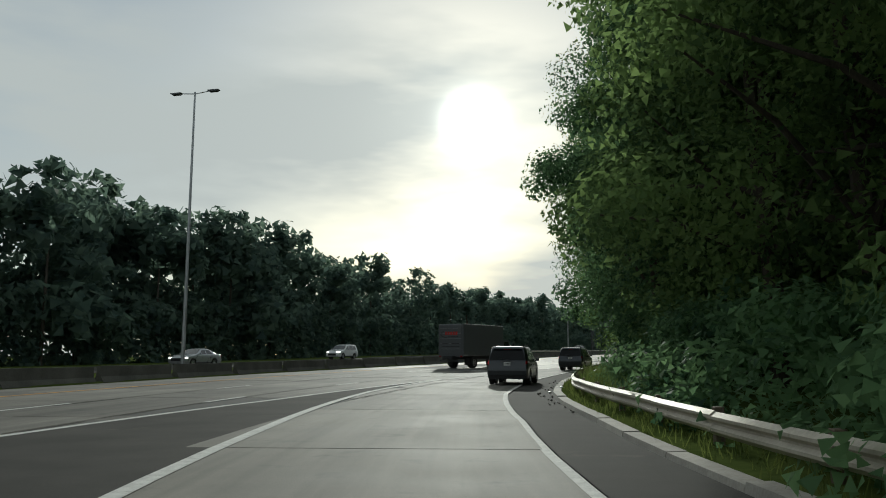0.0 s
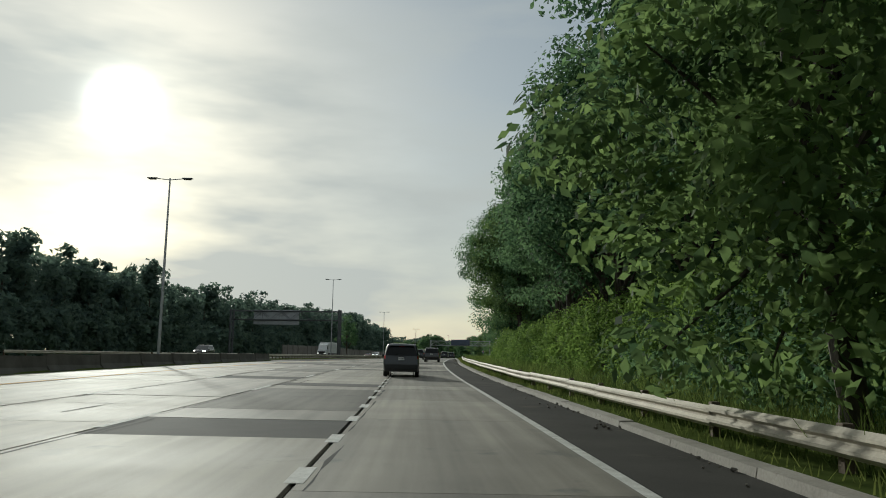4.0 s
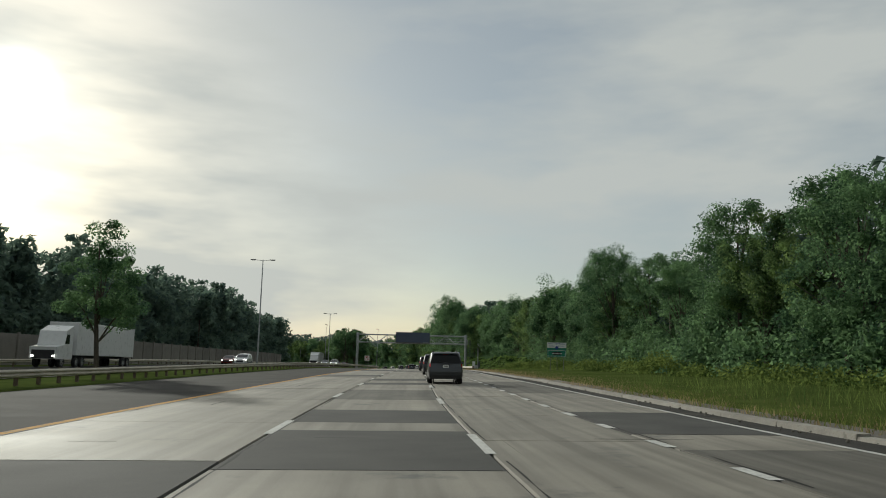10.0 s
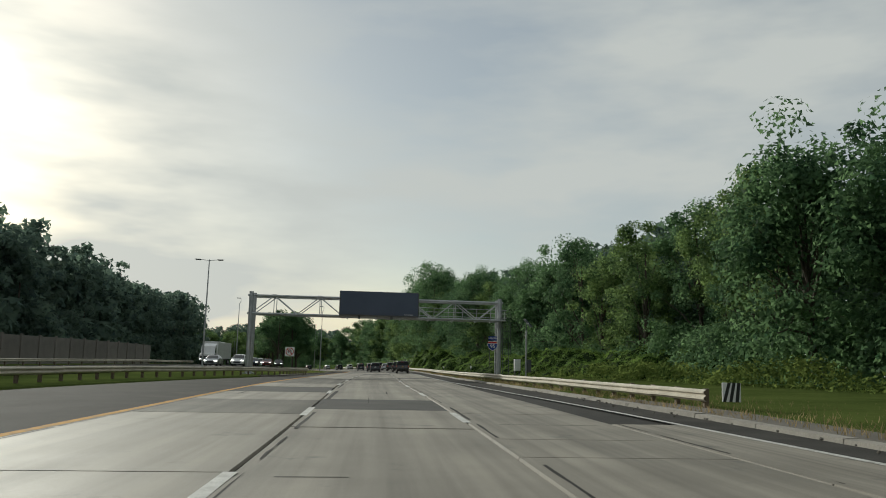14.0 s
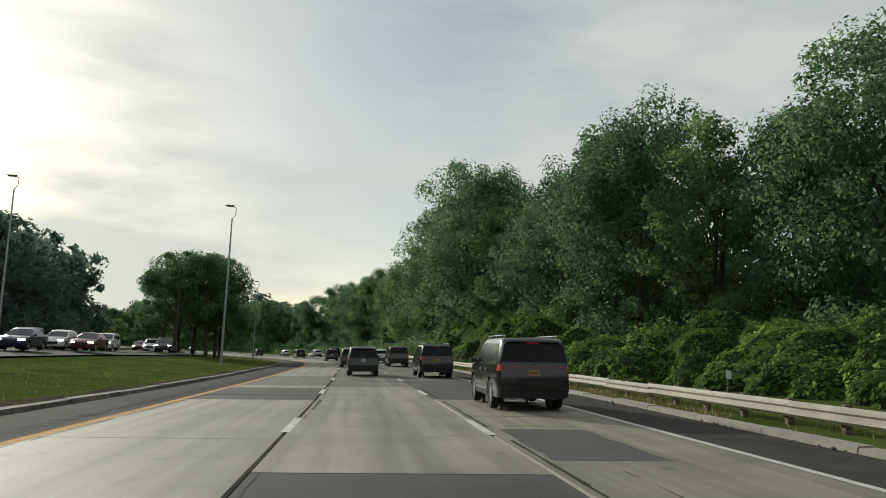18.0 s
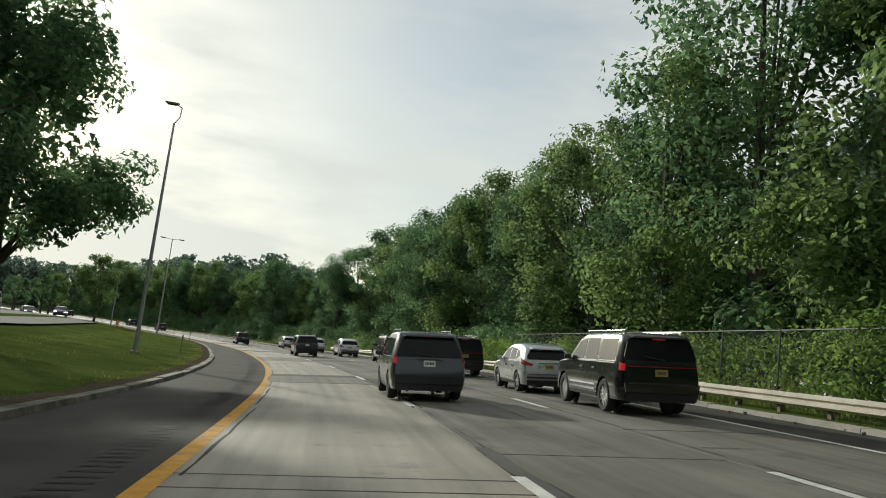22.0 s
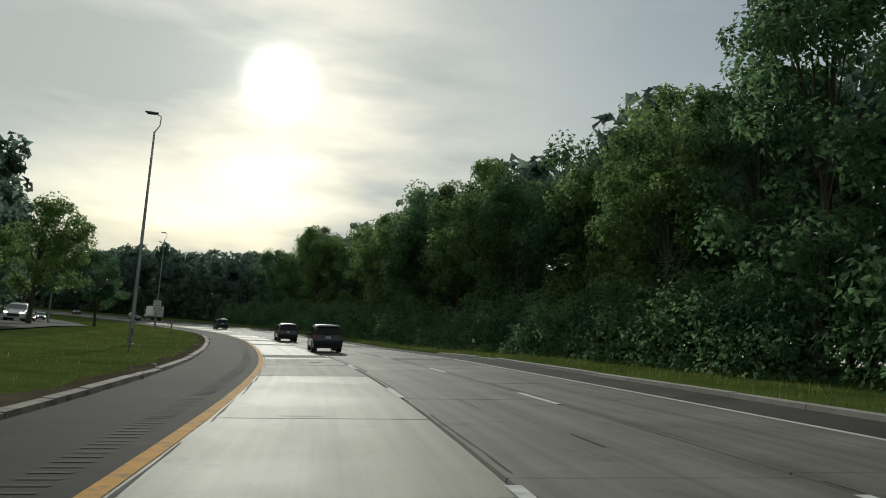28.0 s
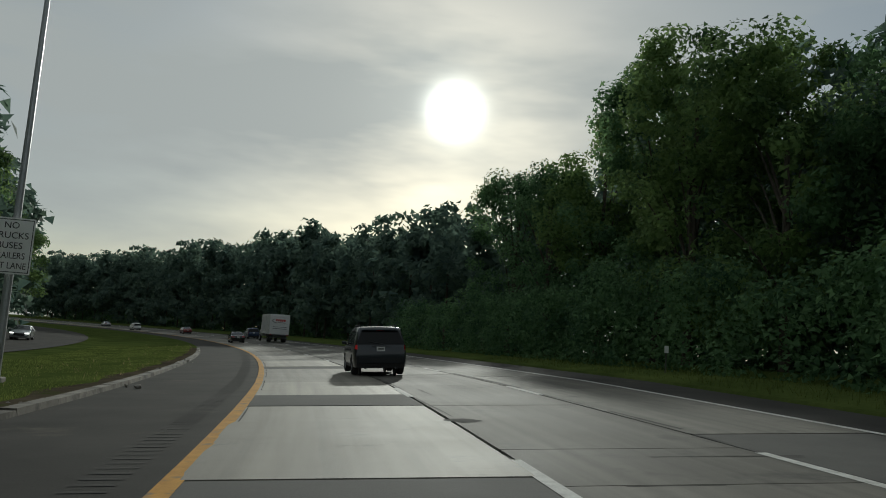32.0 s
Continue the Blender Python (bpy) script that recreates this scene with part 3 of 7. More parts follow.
# dashes by number: where each begins along the road
DASH_A = [(-18, -53.3), (0, 166.1), (1, 178.2), (4, 211.4), (7, 250.1), (8, 261.9), (9, 272.5), (11, 298.8), (12, 311.3), (22, 428.2), (27, 492.7), (28, 503.3), (33, 565.4), (42, 680.5), (47, 738.4), (82, 1165)]
DASH_B = [(-12, -25), (0, 121.3), (1, 134.1), (4, 164.5), (5, 176.1), (8, 209.4), (12, 259.5), (13, 269.3), (15, 298), (16, 309.6), (26, 428.1), (32, 504.1), (37, 566.3), (41, 618.3), (51, 738.8), (86, 1165)]
for table, line in ((DASH_A, LINE_A), (DASH_B, LINE_B)):
    for i in range(table[0][0], table[-1][0] + 1):
        s = float(knots(table, i))
        stripe(s, s + 3.0, line, 0.16, M_WHITE)
for i in range(82):
    s = 50 + i * 3.5
    if s < 278:
        stripe(s, s + 1.1, LINE_C, 0.2, M_WHITE)
GORE_L = [(-60, -3.2), (14, 3.0), (26, 4.4), (44, 5.5)]
GORE_R = [(-60, 11.0), (9, 7.4), (16, 7.0), (32, 5.75), (44, 5.6)]
tagged(ribbon("pavement", -60, 44, [(GORE_L, 0.006), (GORE_R, 0.006)], M_ASPH), "dark asphalt wedge between ramp and carriageway", "pavement", kind="structure")
tagged(stripe(-60, 44, GORE_L, 0.2, M_WHITE, "edge_line", 0.011), "solid white line beside the wedge")
tagged(stripe(-60, 52, GORE_R + [(52, 6.6)], 0.22, M_WHITE, "edge_line", 0.013), "solid white line of the merging ramp")
tagged(stripe(-60, 1177, LINE_R, 0.15, M_WHITE, "edge_line"), "worn white edge line")
tagged(stripe(-60, 1177, LINE_Y, 0.21, M_YELLOW, "edge_line"), "worn yellow edge line")
# kerbs: stones in a row
for table, side, s0, s1, length in ((KERB_R, 1, -60, 700, 3.0), (KERB_L, -1, 380, 830, 2.4)):
    kerb = tagged(new("kerb"), "weathered chipped concrete kerb along the shoulder", "kerb", kind="structure")
    s = s0
    while s < s1:
        n = 2
        ss = np.array([s + 0.015, s + length - 0.015])
        rr = knots(table, ss)
        lift = (0.09 if side > 0 else 0.1) + float(rng.normal(0, 0.012))
        a, b = (rr - 0.02, rr + 0.28) if side > 0 else (rr + 0.02, rr - 0.28)
        g = np.stack([road_array(ss, a, -0.05), road_array(ss, a + 0.03 * side, lift), road_array(ss, b, lift + 0.01), road_array(ss, b, -0.05)], 1)
        f = [(j, j + 1, 5 + j, 4 + j) for j in range(3)] + [(0, 3, 2, 1), (4, 5, 6, 7)]
        link_mesh("kerb_stone", g.reshape(-1, 3), f, M_KERB if side > 0 else M_KERBD, kerb)
        s += length

# ---- guard rails ----
W_BEAM = [(0.0, 0.41), (0.035, 0.44), (0.075, 0.47), (0.075, 0.51), (0.02, 0.555), (0.02, 0.585), (0.075, 0.63), (0.075, 0.67), (0.035, 0.70), (0.0, 0.73)]


def guard_rail(label, s0, s1, table, face, spacing, high=0.0, round_end=True):
    """A corrugated beam on posts. face: -1 when it faces left, 1 when it faces right."""
    rail = tagged(new("guard_rail"), label, "guard rail", "guard rails along the road")
    s = s0
    while s < s1 - 0.5:
        e = min(s + 3.81, s1)
        ss = np.array([s - 0.06, (s + e) / 2, e + 0.06])
        rr = knots(table, ss)
        wob = float(rng.normal(0, 0.008))
        prof = [(d * face, z + high + wob) for d, z in W_BEAM]
        prof += [(d - 0.008 * face, z) for d, z in prof[::-1]]
        g = np.stack([road_array(ss, rr + d, z) for d, z in prof], 1)
        k = len(prof)
        f = [(i * k + j, i * k + (j + 1) % k, (i + 1) * k + (j + 1) % k, (i + 1) * k + j) for i in range(2) for j in range(k)]
        link_mesh("beam", g.reshape(-1, 3), f, M_RAIL, rail)
        s = e
    bm = bmesh.new()
    box(bm, (0, 0, 0.33), (0.11, 0.15, 0.9), 0.012)
    box(bm, (0.07, 0, 0.57), (0.06, 0.12, 0.3), 0.008)
    box(bm, (-0.062, 0, 0.33), (0.02, 0.17, 0.9))
    me = bpy.data.meshes.new("post")
    bm.to_mesh(me)
    bm.free()
    me.materials.append(M_POST)
    s = s0 + 0.3
    while s < s1:
        ob = new("post", me)
        ob.parent = rail
        ob.matrix_world = rpose(s, float(knots(table, s)) - 0.14 * face, high - 0.02, 0 if face > 0 else 180)
        s += spacing
    return rail


RAIL_R = [(-60, 15.6), (8, 14.4), (18, 14.1), (30, 13.15), (60, 12.24), (90, 12.13), (120, 12.11), (150, 12.05), (180, 11.69), (205, 11.75), (222, 12.15),
           (235, 13.17)]
guard_rail("long weathered corrugated steel guard rail behind the kerb", -60, 235, RAIL_R, -1, 3.81, -0.13)
RAIL_R2 = [(335, 10.66), (355, 10.21), (380, 9.55), (410, 9.4), (440, 9.26), (480, 9.37), (510, 9.57), (540, 9.55), (570, 9.18), (598, 8.89),
           (609, 9.34)]
guard_rail("tan weathered steel guard rail on short posts beside the grass", 338, 609, RAIL_R2, -1, 1.905, -0.13)
RAIL_L = [(150, -14.5), (210, -13.2), (330, -12.4), (360, -11.0), (390, -7.2), (410, -6.4)]
guard_rail("grey steel median guard rail on short posts", 150, 408, RAIL_L, 1, 1.905)


# ---- light poles ----
def street_lamp(s, r, tall, arms, label):
    lamp = tagged(new("street_lamp"), label, "street lamp", "light poles along the motorway")
    bm = bmesh.new()
    tube(bm, (0, 0, 0), (0, 0, tall), 0.12, 0.055, 10)
    part("pole", bm, M_STEEL, lamp, smooth=True)
    bm = bmesh.new()
    box(bm, (0, 0, 0.12), (0.42, 0.42, 0.24), 0.03)
    part("base", bm, M_KERB, lamp)
    for a in arms:
        bm = bmesh.new()
        if len(arms) > 1:
            tube(bm, (0, 0, tall - 0.12), (a * 1.0, 0, tall - 0.02), 0.035, 0.03, 6)
        else:
            tube(bm, (0, 0, tall - 0.05), (a * 0.25, 0, tall + 0.35), 0.035, 0.03, 6)
            tube(bm, (a * 0.25, 0, tall + 0.35), (a * 0.28, 0, tall + 0.9), 0.03, 0.03, 6)
            tube(bm, (a * 0.28, 0, tall + 0.9), (a * -0.05, 0, tall + 1.05), 0.03, 0.03, 6)
        part("arm", bm, M_STEEL, lamp)
        bm = bmesh.new()
        c = (a * 1.25, 0, tall - 0.03) if len(arms) > 1 else (a * -0.25, 0, tall + 1.05)
        vs = box(bm, c, (0.75, 0.3, 0.14), 0.05)
        for v in vs:
            if v.co.z < c[2]:
                v.co.x = c[0] + (v.co.x - c[0]) * 0.7
        part("lamp_head", bm, M_STEELD, lamp)
    lamp.matrix_world = rpose(s, r, 0.0)
    return lamp


POLE_A = (43.8, -9.7)
for s, r, tall, arms in ((139.6, -10.4, 13.2, (-1, 1)), (241, -14.6, 15.8, (-1, 1)), (325.7, -18.1, 14, (-1, 1)), (407.9, -18.2, 12.4, (-1, 1)),
                         (478.6, -25.9, 12.4, (1,)), (480.2, -9.4, 12.2, (1,)), (554.9, -9.9, 12.6, (1,)), (627, -10.5, 13.5, (-1, 1)), (698, -10.3, 12.3, (1,)), (780, -9.53, 13.8, (1,)), (775, -23.9, 14.0, (1,)), (POLE_A[0], POLE_A[1], 16.8, (-1, 1)), (55.6, 17.4, 9.0, (-1,))):
    street_lamp(s, r, tall, arms, "tall slender grey light pole with two lamp heads" if len(arms) > 1 else "tall slender grey light pole with one curved arm")


# ---- trees ----
def leaf_cloud(rand, centres, radii, per, size, flat=0.75, tri=True):
    """Leaves scattered through clumps, most of them near each clump's skin."""
    n = len(centres) * per
    c = np.repeat(centres, per, 0)
    rr = np.repeat(radii, per)[:, None]
    d = rand.normal(size=(n, 3))
    d /= np.linalg.norm(d, axis=1, keepdims=True)
    rad = rand.random((n, 1)) ** 0.31
    p = c + d * rr * rad * np.array([1, 1, flat])
    nor = d * 1.0 + rand.normal(size=(n, 3)) * 0.5 + np.array([0, 0, 0.5])
    nor /= np.linalg.norm(nor, axis=1, keepdims=True)
    t = rand.normal(size=(n, 3))
    u = np.cross(nor, t)
    u /= np.linalg.norm(u, axis=1, keepdims=True)
    w = np.cross(nor, u)
    a = size * (0.6 + 0.8 * rand.random((n, 1)))
    if tri:
        return np.stack([p - u * a, p + u * a * 0.7 - w * a * 0.75, p + u * a * 0.6 + w * a * 0.75 + nor * a * 0.15], 1).reshape(-1, 3)
    v = np.stack([p - u * a, p - w * a * 0.55 + nor * a * 0.12, p + u * a, p + w * a * 0.55 + nor * a * 0.12], 1).reshape(-1, 3)
    return v


def leaf_mesh(name, v, material, k=3):
    n = len(v) // k
    me = bpy.data.meshes.new(name)
    me.vertices.add(n * k)
    me.vertices.foreach_set("co", v.astype(np.float32).ravel())
    me.loops.add(n * k)
    me.loops.foreach_set("vertex_index", np.arange(n * k, dtype=np.int32))
    me.polygons.add(n)
    me.polygons.foreach_set("loop_start", np.arange(0, n * k, k, dtype=np.int32))
    me.polygons.foreach_set("loop_total", np.full(n, k, dtype=np.int32))
    me.update(calc_edges=True)
    me.materials.append(material)
    return me


def tree_kind(seed, tall, wide, clumps, per, size, material, bare=0.2, low=False, tri=True):
    """A trunk with limbs and a crown of clumps with gaps, as a template thing."""
    rand = np.random.default_rng(seed)
    base = 0.12 if low else bare
    pts, rad, limbs = [], [], []
    lobes = rand.integers(4, 7)
    lob_a = rand.random(lobes) * 6.283
    lob_h = base + 0.12 + rand.random(lobes) * (0.75 - base)
    for i in range(clumps):
        if rand.random() < 0.55:
            k = rand.integers(lobes)
            a = lob_a[k] + rand.normal(0, 0.4)
            hh = lob_h[k] + rand.normal(0, 0.08)
            q = wide * (0.55 + 0.5 * rand.random())
        else:
            a = rand.random() * 6.283
            hh = base + (1 - base) * rand.random()
            q = wide * rand.random() ** 0.6
        hh = min(max(hh, base * 0.9), 0.97)
        t = (hh - base) / (1 - base)
        prof = math.sqrt(max(0.1, 1 - ((t - 0.36) / 0.68) ** 2)) if not low else (1.0 - 0.55 * t)
        pts.append((math.cos(a) * q * prof, math.sin(a) * q * prof, hh * tall))
        rad.append(wide * (0.15 + 0.16 * rand.random()))
        if i % 5 == 0:
            limbs.append(pts[-1])
    pts, rad = np.array(pts), np.array(rad)
    tree = new("tree")
    bm = bmesh.new()
    lean = rand.normal(0, 0.25, 2)
    knee = Vector((lean[0], lean[1], tall * 0.38))
    tip = Vector((lean[0] * 1.6, lean[1] * 1.6, tall * 0.82))
    r0 = 0.011 * tall + 0.07
    tube(bm, (0, 0, -0.3), (0, 0, 0.5), r0 * 1.35, r0, 9)
    tube(bm, (0, 0, 0.5), knee, r0, r0 * 0.72, 9)
    tube(bm, knee, tip, r0 * 0.72, r0 * 0.25, 7)
    for e in limbs[:14]:
        e = Vector(e)
        f = min(0.9, max(0.25, (e.z - 1.5) / tall * 0.75))
        a = Vector((lean[0] * f, lean[1] * f, tall * f * 0.8))
        mid = (a + e) / 2 + Vector((0, 0, 0.4))
        tube(bm, a, mid, r0 * 0.36, r0 * 0.22, 6)
        tube(bm, mid, e, r0 * 0.22, r0 * 0.07, 5)
    part("trunk", bm, M_BARK, tree)
    crown = new("crown", leaf_mesh("crown", np.concatenate([leaf_cloud(rand, pts, rad, per, size, 0.75, tri), leaf_cloud(rand, pts * np.array([0.6, 0.6, 0.94]), rad * 0.9, max(3, per // 9), size * 1.3, 0.75, tri)]), material, 3 if tri else 4))
    crown.parent = tree
    return tree


kinds_close = [tree_kind(51, 19, 5.6, 124, 150, 0.138, M_LEAF, 0.1, False, False), tree_kind(52, 17, 5.0, 112, 150, 0.134, M_LEAFB, 0.06, False, False), tree_kind(53, 20, 5.6, 126, 146, 0.14, M_LEAF, 0.14, False, False)]
kinds_fine = [tree_kind(61, 18, 5.4, 120, 400, 0.09, M_LEAF, 0.08), tree_kind(62, 17, 5.2, 120, 400, 0.09, M_LEAFB, 0.1)]
kinds_high = [tree_kind(58, 18, 5.2, 120, 170, 0.125, M_LEAF, 0.34, False, False), tree_kind(59, 17, 5.0, 116, 170, 0.125, M_LEAFB, 0.32, False, False)]
kind_lone = tree_kind(54, 17, 6.0, 130, 300, 0.1, M_LEAF, 0.22, False, False)
kind_open = tree_kind(57, 19, 7.0, 62, 520, 0.12, M_LEAF, 0.45, False, False)
kinds_near = [tree_kind(11, 19, 5.4, 100, 140, 0.15, M_LEAF, 0.08), tree_kind(12, 16, 4.8, 90, 140, 0.145, M_LEAFB, 0.06), tree_kind(13, 21, 5.8, 108, 136, 0.155, M_LEAF, 0.12),
              tree_kind(14, 14, 5.0, 84, 140, 0.14, M_LEAF, 0.05, True), tree_kind(15, 18, 4.6, 88, 140, 0.145, M_LEAFB, 0.1)]
kinds_far = [tree_kind(21, 18, 5.8, 62, 18, 0.52, M_LEAF_HAZE, 0.04, True), tree_kind(22, 21, 6.0, 66, 18, 0.52, M_LEAF_HAZE, 0.06), tree_kind(23, 15, 5.4, 58, 18, 0.5, M_LEAF_HAZE, 0.03, True)]
kinds_small = [tree_kind(31, 11, 3.6, 52, 230, 0.1, M_LEAF, 0.24), tree_kind(32, 9, 3.8, 52, 230, 0.1, M_LEAFB, 0.26), tree_kind(33, 12, 3.4, 50, 240, 0.1, M_LEAF, 0.3)]
used = set()


def crown_of(kind):
    return next(ch for ch in kind.children if ch.name.startswith("crown"))


def plant(kind, s, r, tall, label, group, turn=None, category="tree", dz=0.05):
    """A copy of a kind scaled to its height; the first one is the template itself."""
    want = tall / kind["top"]
    m = rpose(s, r, dz, float(rng.random() * 360) if turn is None else turn, want)
    if kind.name not in used:
        used.add(kind.name)
        kind.matrix_world = m
        ob = kind
    else:
        ob = copy_thing(kind, m)
        ob.matrix_world = m
    return tagged(ob, label, category, group)


for kd in kinds_fine + kinds_high + [kind_lone, kind_open] + kinds_close + kinds_near + kinds_far + kinds_small:
    kd["top"] = max(v.co.z for v in crown_of(kd).data.vertices)

# right-hand wood: front row by distance from the road
FRONT = [(-60, 24), (10, 23), (30, 20), (60, 17), (92, 18), (150, 19.5), (175, 18.5), (200, 26), (250, 30), (320, 31), (345, 29), (400, 28.5), (450, 25), (470, 22), (500, 20), (520, 18), (560, 18), (600, 19),
         (650, 19), (740, 19), (780, 21.5), (830, 22), (1100, 21)]
TALL = [(-60, 20), (80, 20), (120, 18.5), (170, 16), (200, 15.5), (240, 15.5), (300, 14.2), (345, 14.3), (375, 15.5), (400, 17), (450, 18), (480, 19.5), (492, 21), (506, 23.5), (514, 25), (522, 24), (545, 22.5), (558, 18.5), (575, 17),
        (599, 17), (612, 18.5), (622, 16.5), (630, 13.5), (650, 13), (662, 14), (672, 16), (690, 16.5), (703, 17), (719, 17.3), (743, 17.5), (760, 18), (790, 18.5), (808, 19), (822, 17.5), (838, 16), (885, 19), (950, 23), (1100, 24)]
s = -48.0
while s < 830:
    r = float(knots(FRONT, s)) + float(rng.normal(0, 1.2))
    tl = float(knots(TALL, s)) * float(0.84 + 0.32 * rng.random())
    close = -8 < s < 185 or 442 < s < 600
    plant(kinds_fine[rng.integers(2)] if -35 < s < 72 else kinds_high[rng.integers(2)] if 100 < s < 166 else kinds_close[rng.integers(3)] if close else kinds_near[rng.integers(5)], s, r, tl, "tall leafy deciduous tree at the edge of the roadside wood", "trees of the roadside wood")
    s += float(4.8 + 2.8 * rng.random())
for s, r, tl, i in ((62, 15.6, 19, 3), (73, 14.6, 19.5, 0), (84, 14.2, 19, 2), (97, 14.8, 17, 1), (40, 16.5, 18, 3), (331, 28.5, 17.2, 0), (325, 28, 17, 2), (591, 18.5, 18.5, 1), (598, 17.5, 18, 0)):
    plant(kinds_fine[0] if i == 3 else kinds_close[i], s, r, tl, "tall leafy tree with a broad crown standing clear of the wood", "trees of the roadside wood")


plant(kind_lone, 173, 17.2, 18, "dense broad-crowned tree overhanging the hard shoulder", "trees of the roadside wood")


plant(kind_open, 634, 19.8, 17.3, "tall airy tree with an open spreading crown above the wood", "trees of the roadside wood", 40)


def far_wood(label, places):
    """Many distant trees as one thing: crowns and trunks."""
    wood = tagged(new("wood"), label, "wood", kind="stuff")
    cv, tb = [], bmesh.new()
    data = []
    for kd in kinds_far:
        v = np.empty(len(crown_of(kd).data.vertices) * 3, np.float32)
        crown_of(kd).data.vertices.foreach_get("co", v)
        data.append(v.reshape(-1, 3))
    for s, r, tl in places:
        i = int(rng.integers(3))
        k = tl / kinds_far[i]["top"]
        a = rng.random() * 6.283
        c, q = math.cos(a), math.sin(a)
        o = road_array(s, r, 0.0)
        v = data[i] * k
        cv.append(np.stack([v[:, 0] * c - v[:, 1] * q + o[0], v[:, 0] * q + v[:, 1] * c + o[1], v[:, 2] + o[2]], 1))
        tube(tb, (o[0], o[1], o[2] - 0.5), (o[0], o[1], o[2] + tl * 0.6), 0.2, 0.1, 5, False)
    crowns = new("crowns", leaf_mesh("crowns", np.concatenate(cv), M_LEAF_HAZE))
    crowns.parent = wood
    part("trunks", tb, M_BARK, wood)
    return wood


places = []
s = -45.0
while s < 1130:
    if s < 190:
        plant(kinds_close[rng.integers(3)], s + 3, float(knots(FRONT, s)) + 9 + float(rng.random() * 3), float(knots(TALL, s)) * float(0.9 + 0.2 * rng.random()), "tall leafy deciduous tree inside the roadside wood", "trees of the roadside wood")
    for row in (() if s < 190 else (1,) if 450 < s < 640 else (0, 1)):
        r = float(knots(FRONT, s)) + (6.5 if s < 830 else 0) + row * 8 + float(rng.random() * 3)
        places.append((s + row * 4, r, float(knots(TALL, s)) * float(0.95 + 0.22 * rng.random()) * (1.14 if 700 < s < 830 else 1.0)))
    s += 7.5
far_wood("dense dark green wood rising behind the roadside trees", places)
LEFT_T = [(-60, 20.5), (70, 20), (125, 17.5), (165, 15.5), (230, 15.5), (300, 15.5), (400, 17.5), (450, 19), (600, 21), (700, 23), (830, 25), (1100, 25)]
places = []
s = -30.0
while s < 1130:
    for row in (0, 1):
        r = float(knots([(-60, -43), (420, -46), (480, -52), (640, -48), (740, -40), (820, -36), (1177, -36)], s)) - row * 9 + float(rng.normal(0, 2))
        places.append((s + row * 3.2, r, float(knots(LEFT_T, s)) * float(0.85 + 0.25 * rng.random() if s < 600 else 0.72 + 0.5 * rng.random())))
    s += 5.4
far_wood("long dark green wood beyond the opposite carriageway", places)
for kd in kinds_far:
    for ch in list(kd.children):
        bpy.data.objects.remove(ch)
    bpy.data.objects.remove(kd)
# trees of the median
for s, r, tl in ((277, -18.5, 10.5), (531, -21, 14.5), (535, -17, 15.5), (538, -23.5, 15), (541, -16, 16), (545, -19.5, 16.5), (549, -15.5, 15), (551, -22, 15.5),
                 (640, -18.5, 10.5), (655, -26, 8), (720, -20, 10.5), (742, -24, 9), (774, -18.0, 11), (838, -33, 20), (846, -35, 24), (856, -33, 24), (864, -34, 21), (905, -33, 20), (915, -34, 22)):
    plant(kinds_small[rng.integers(3)], s, r, tl, "slim young tree with an open crown on the grass median", "trees on the median")


# ---- undergrowth, hedges, grass ----
def thicket(name, label, s0, s1, face, high, depth, step, per, size, material, rough=1.0, tri=True):
    """A bank of leaves along the road: clumps over its front and top. face, high: tables by s."""
    ss, zz, rr, rad = [], [], [], []
    s = s0
    while s < s1:
        h = float(knots(high, s)) * float(0.8 + 0.4 * noise.noise((s * 0.13, 3.1, 0.0)) * rough + 0.05)
        f = float(knots(face, s)) + 0.9 * rough * noise.noise((s * 0.2, 0.0, 7.0))
        z = 0.3
        while z < h:
            ss.append(s + rng.normal(0, 0.3))
            bulge = depth * 0.5 * (z / h) ** 2
            rr.append(f + bulge + rng.normal(0, 0.25))
            zz.append(z)
            rad.append(step * (0.65 + 0.35 * rng.random()))
            z += step * 0.9
        for k in range(max(1, int(depth / step / 1.3))):
            ss.append(s + rng.normal(0, 0.3))
            rr.append(f + depth * 0.5 + k * step * 1.2)
            zz.append(h * (1 + 0.08 * rng.normal()))
            rad.append(step * (0.7 + 0.4 * rng.random()))
        s += step
    c = road_array(np.array(ss), np.array(rr), 0.0)
    c[:, 2] += np.array(zz)
    v = leaf_cloud(rng, c, np.array(rad), per, size, 0.85, tri)
    return tagged(new(name, leaf_mesh(name, v, material, 3 if tri else 4)), label, name.replace("_", " "), kind="stuff")


# dark fill inside the heaps: shade between leaves painted as colour
M_HEAP_SHADE = surface("heap_shade", (0.016, 0.03, 0.01), (0.042, 0.066, 0.022), 3, 30, 0.95, 0, 0.6, spec=0.05)


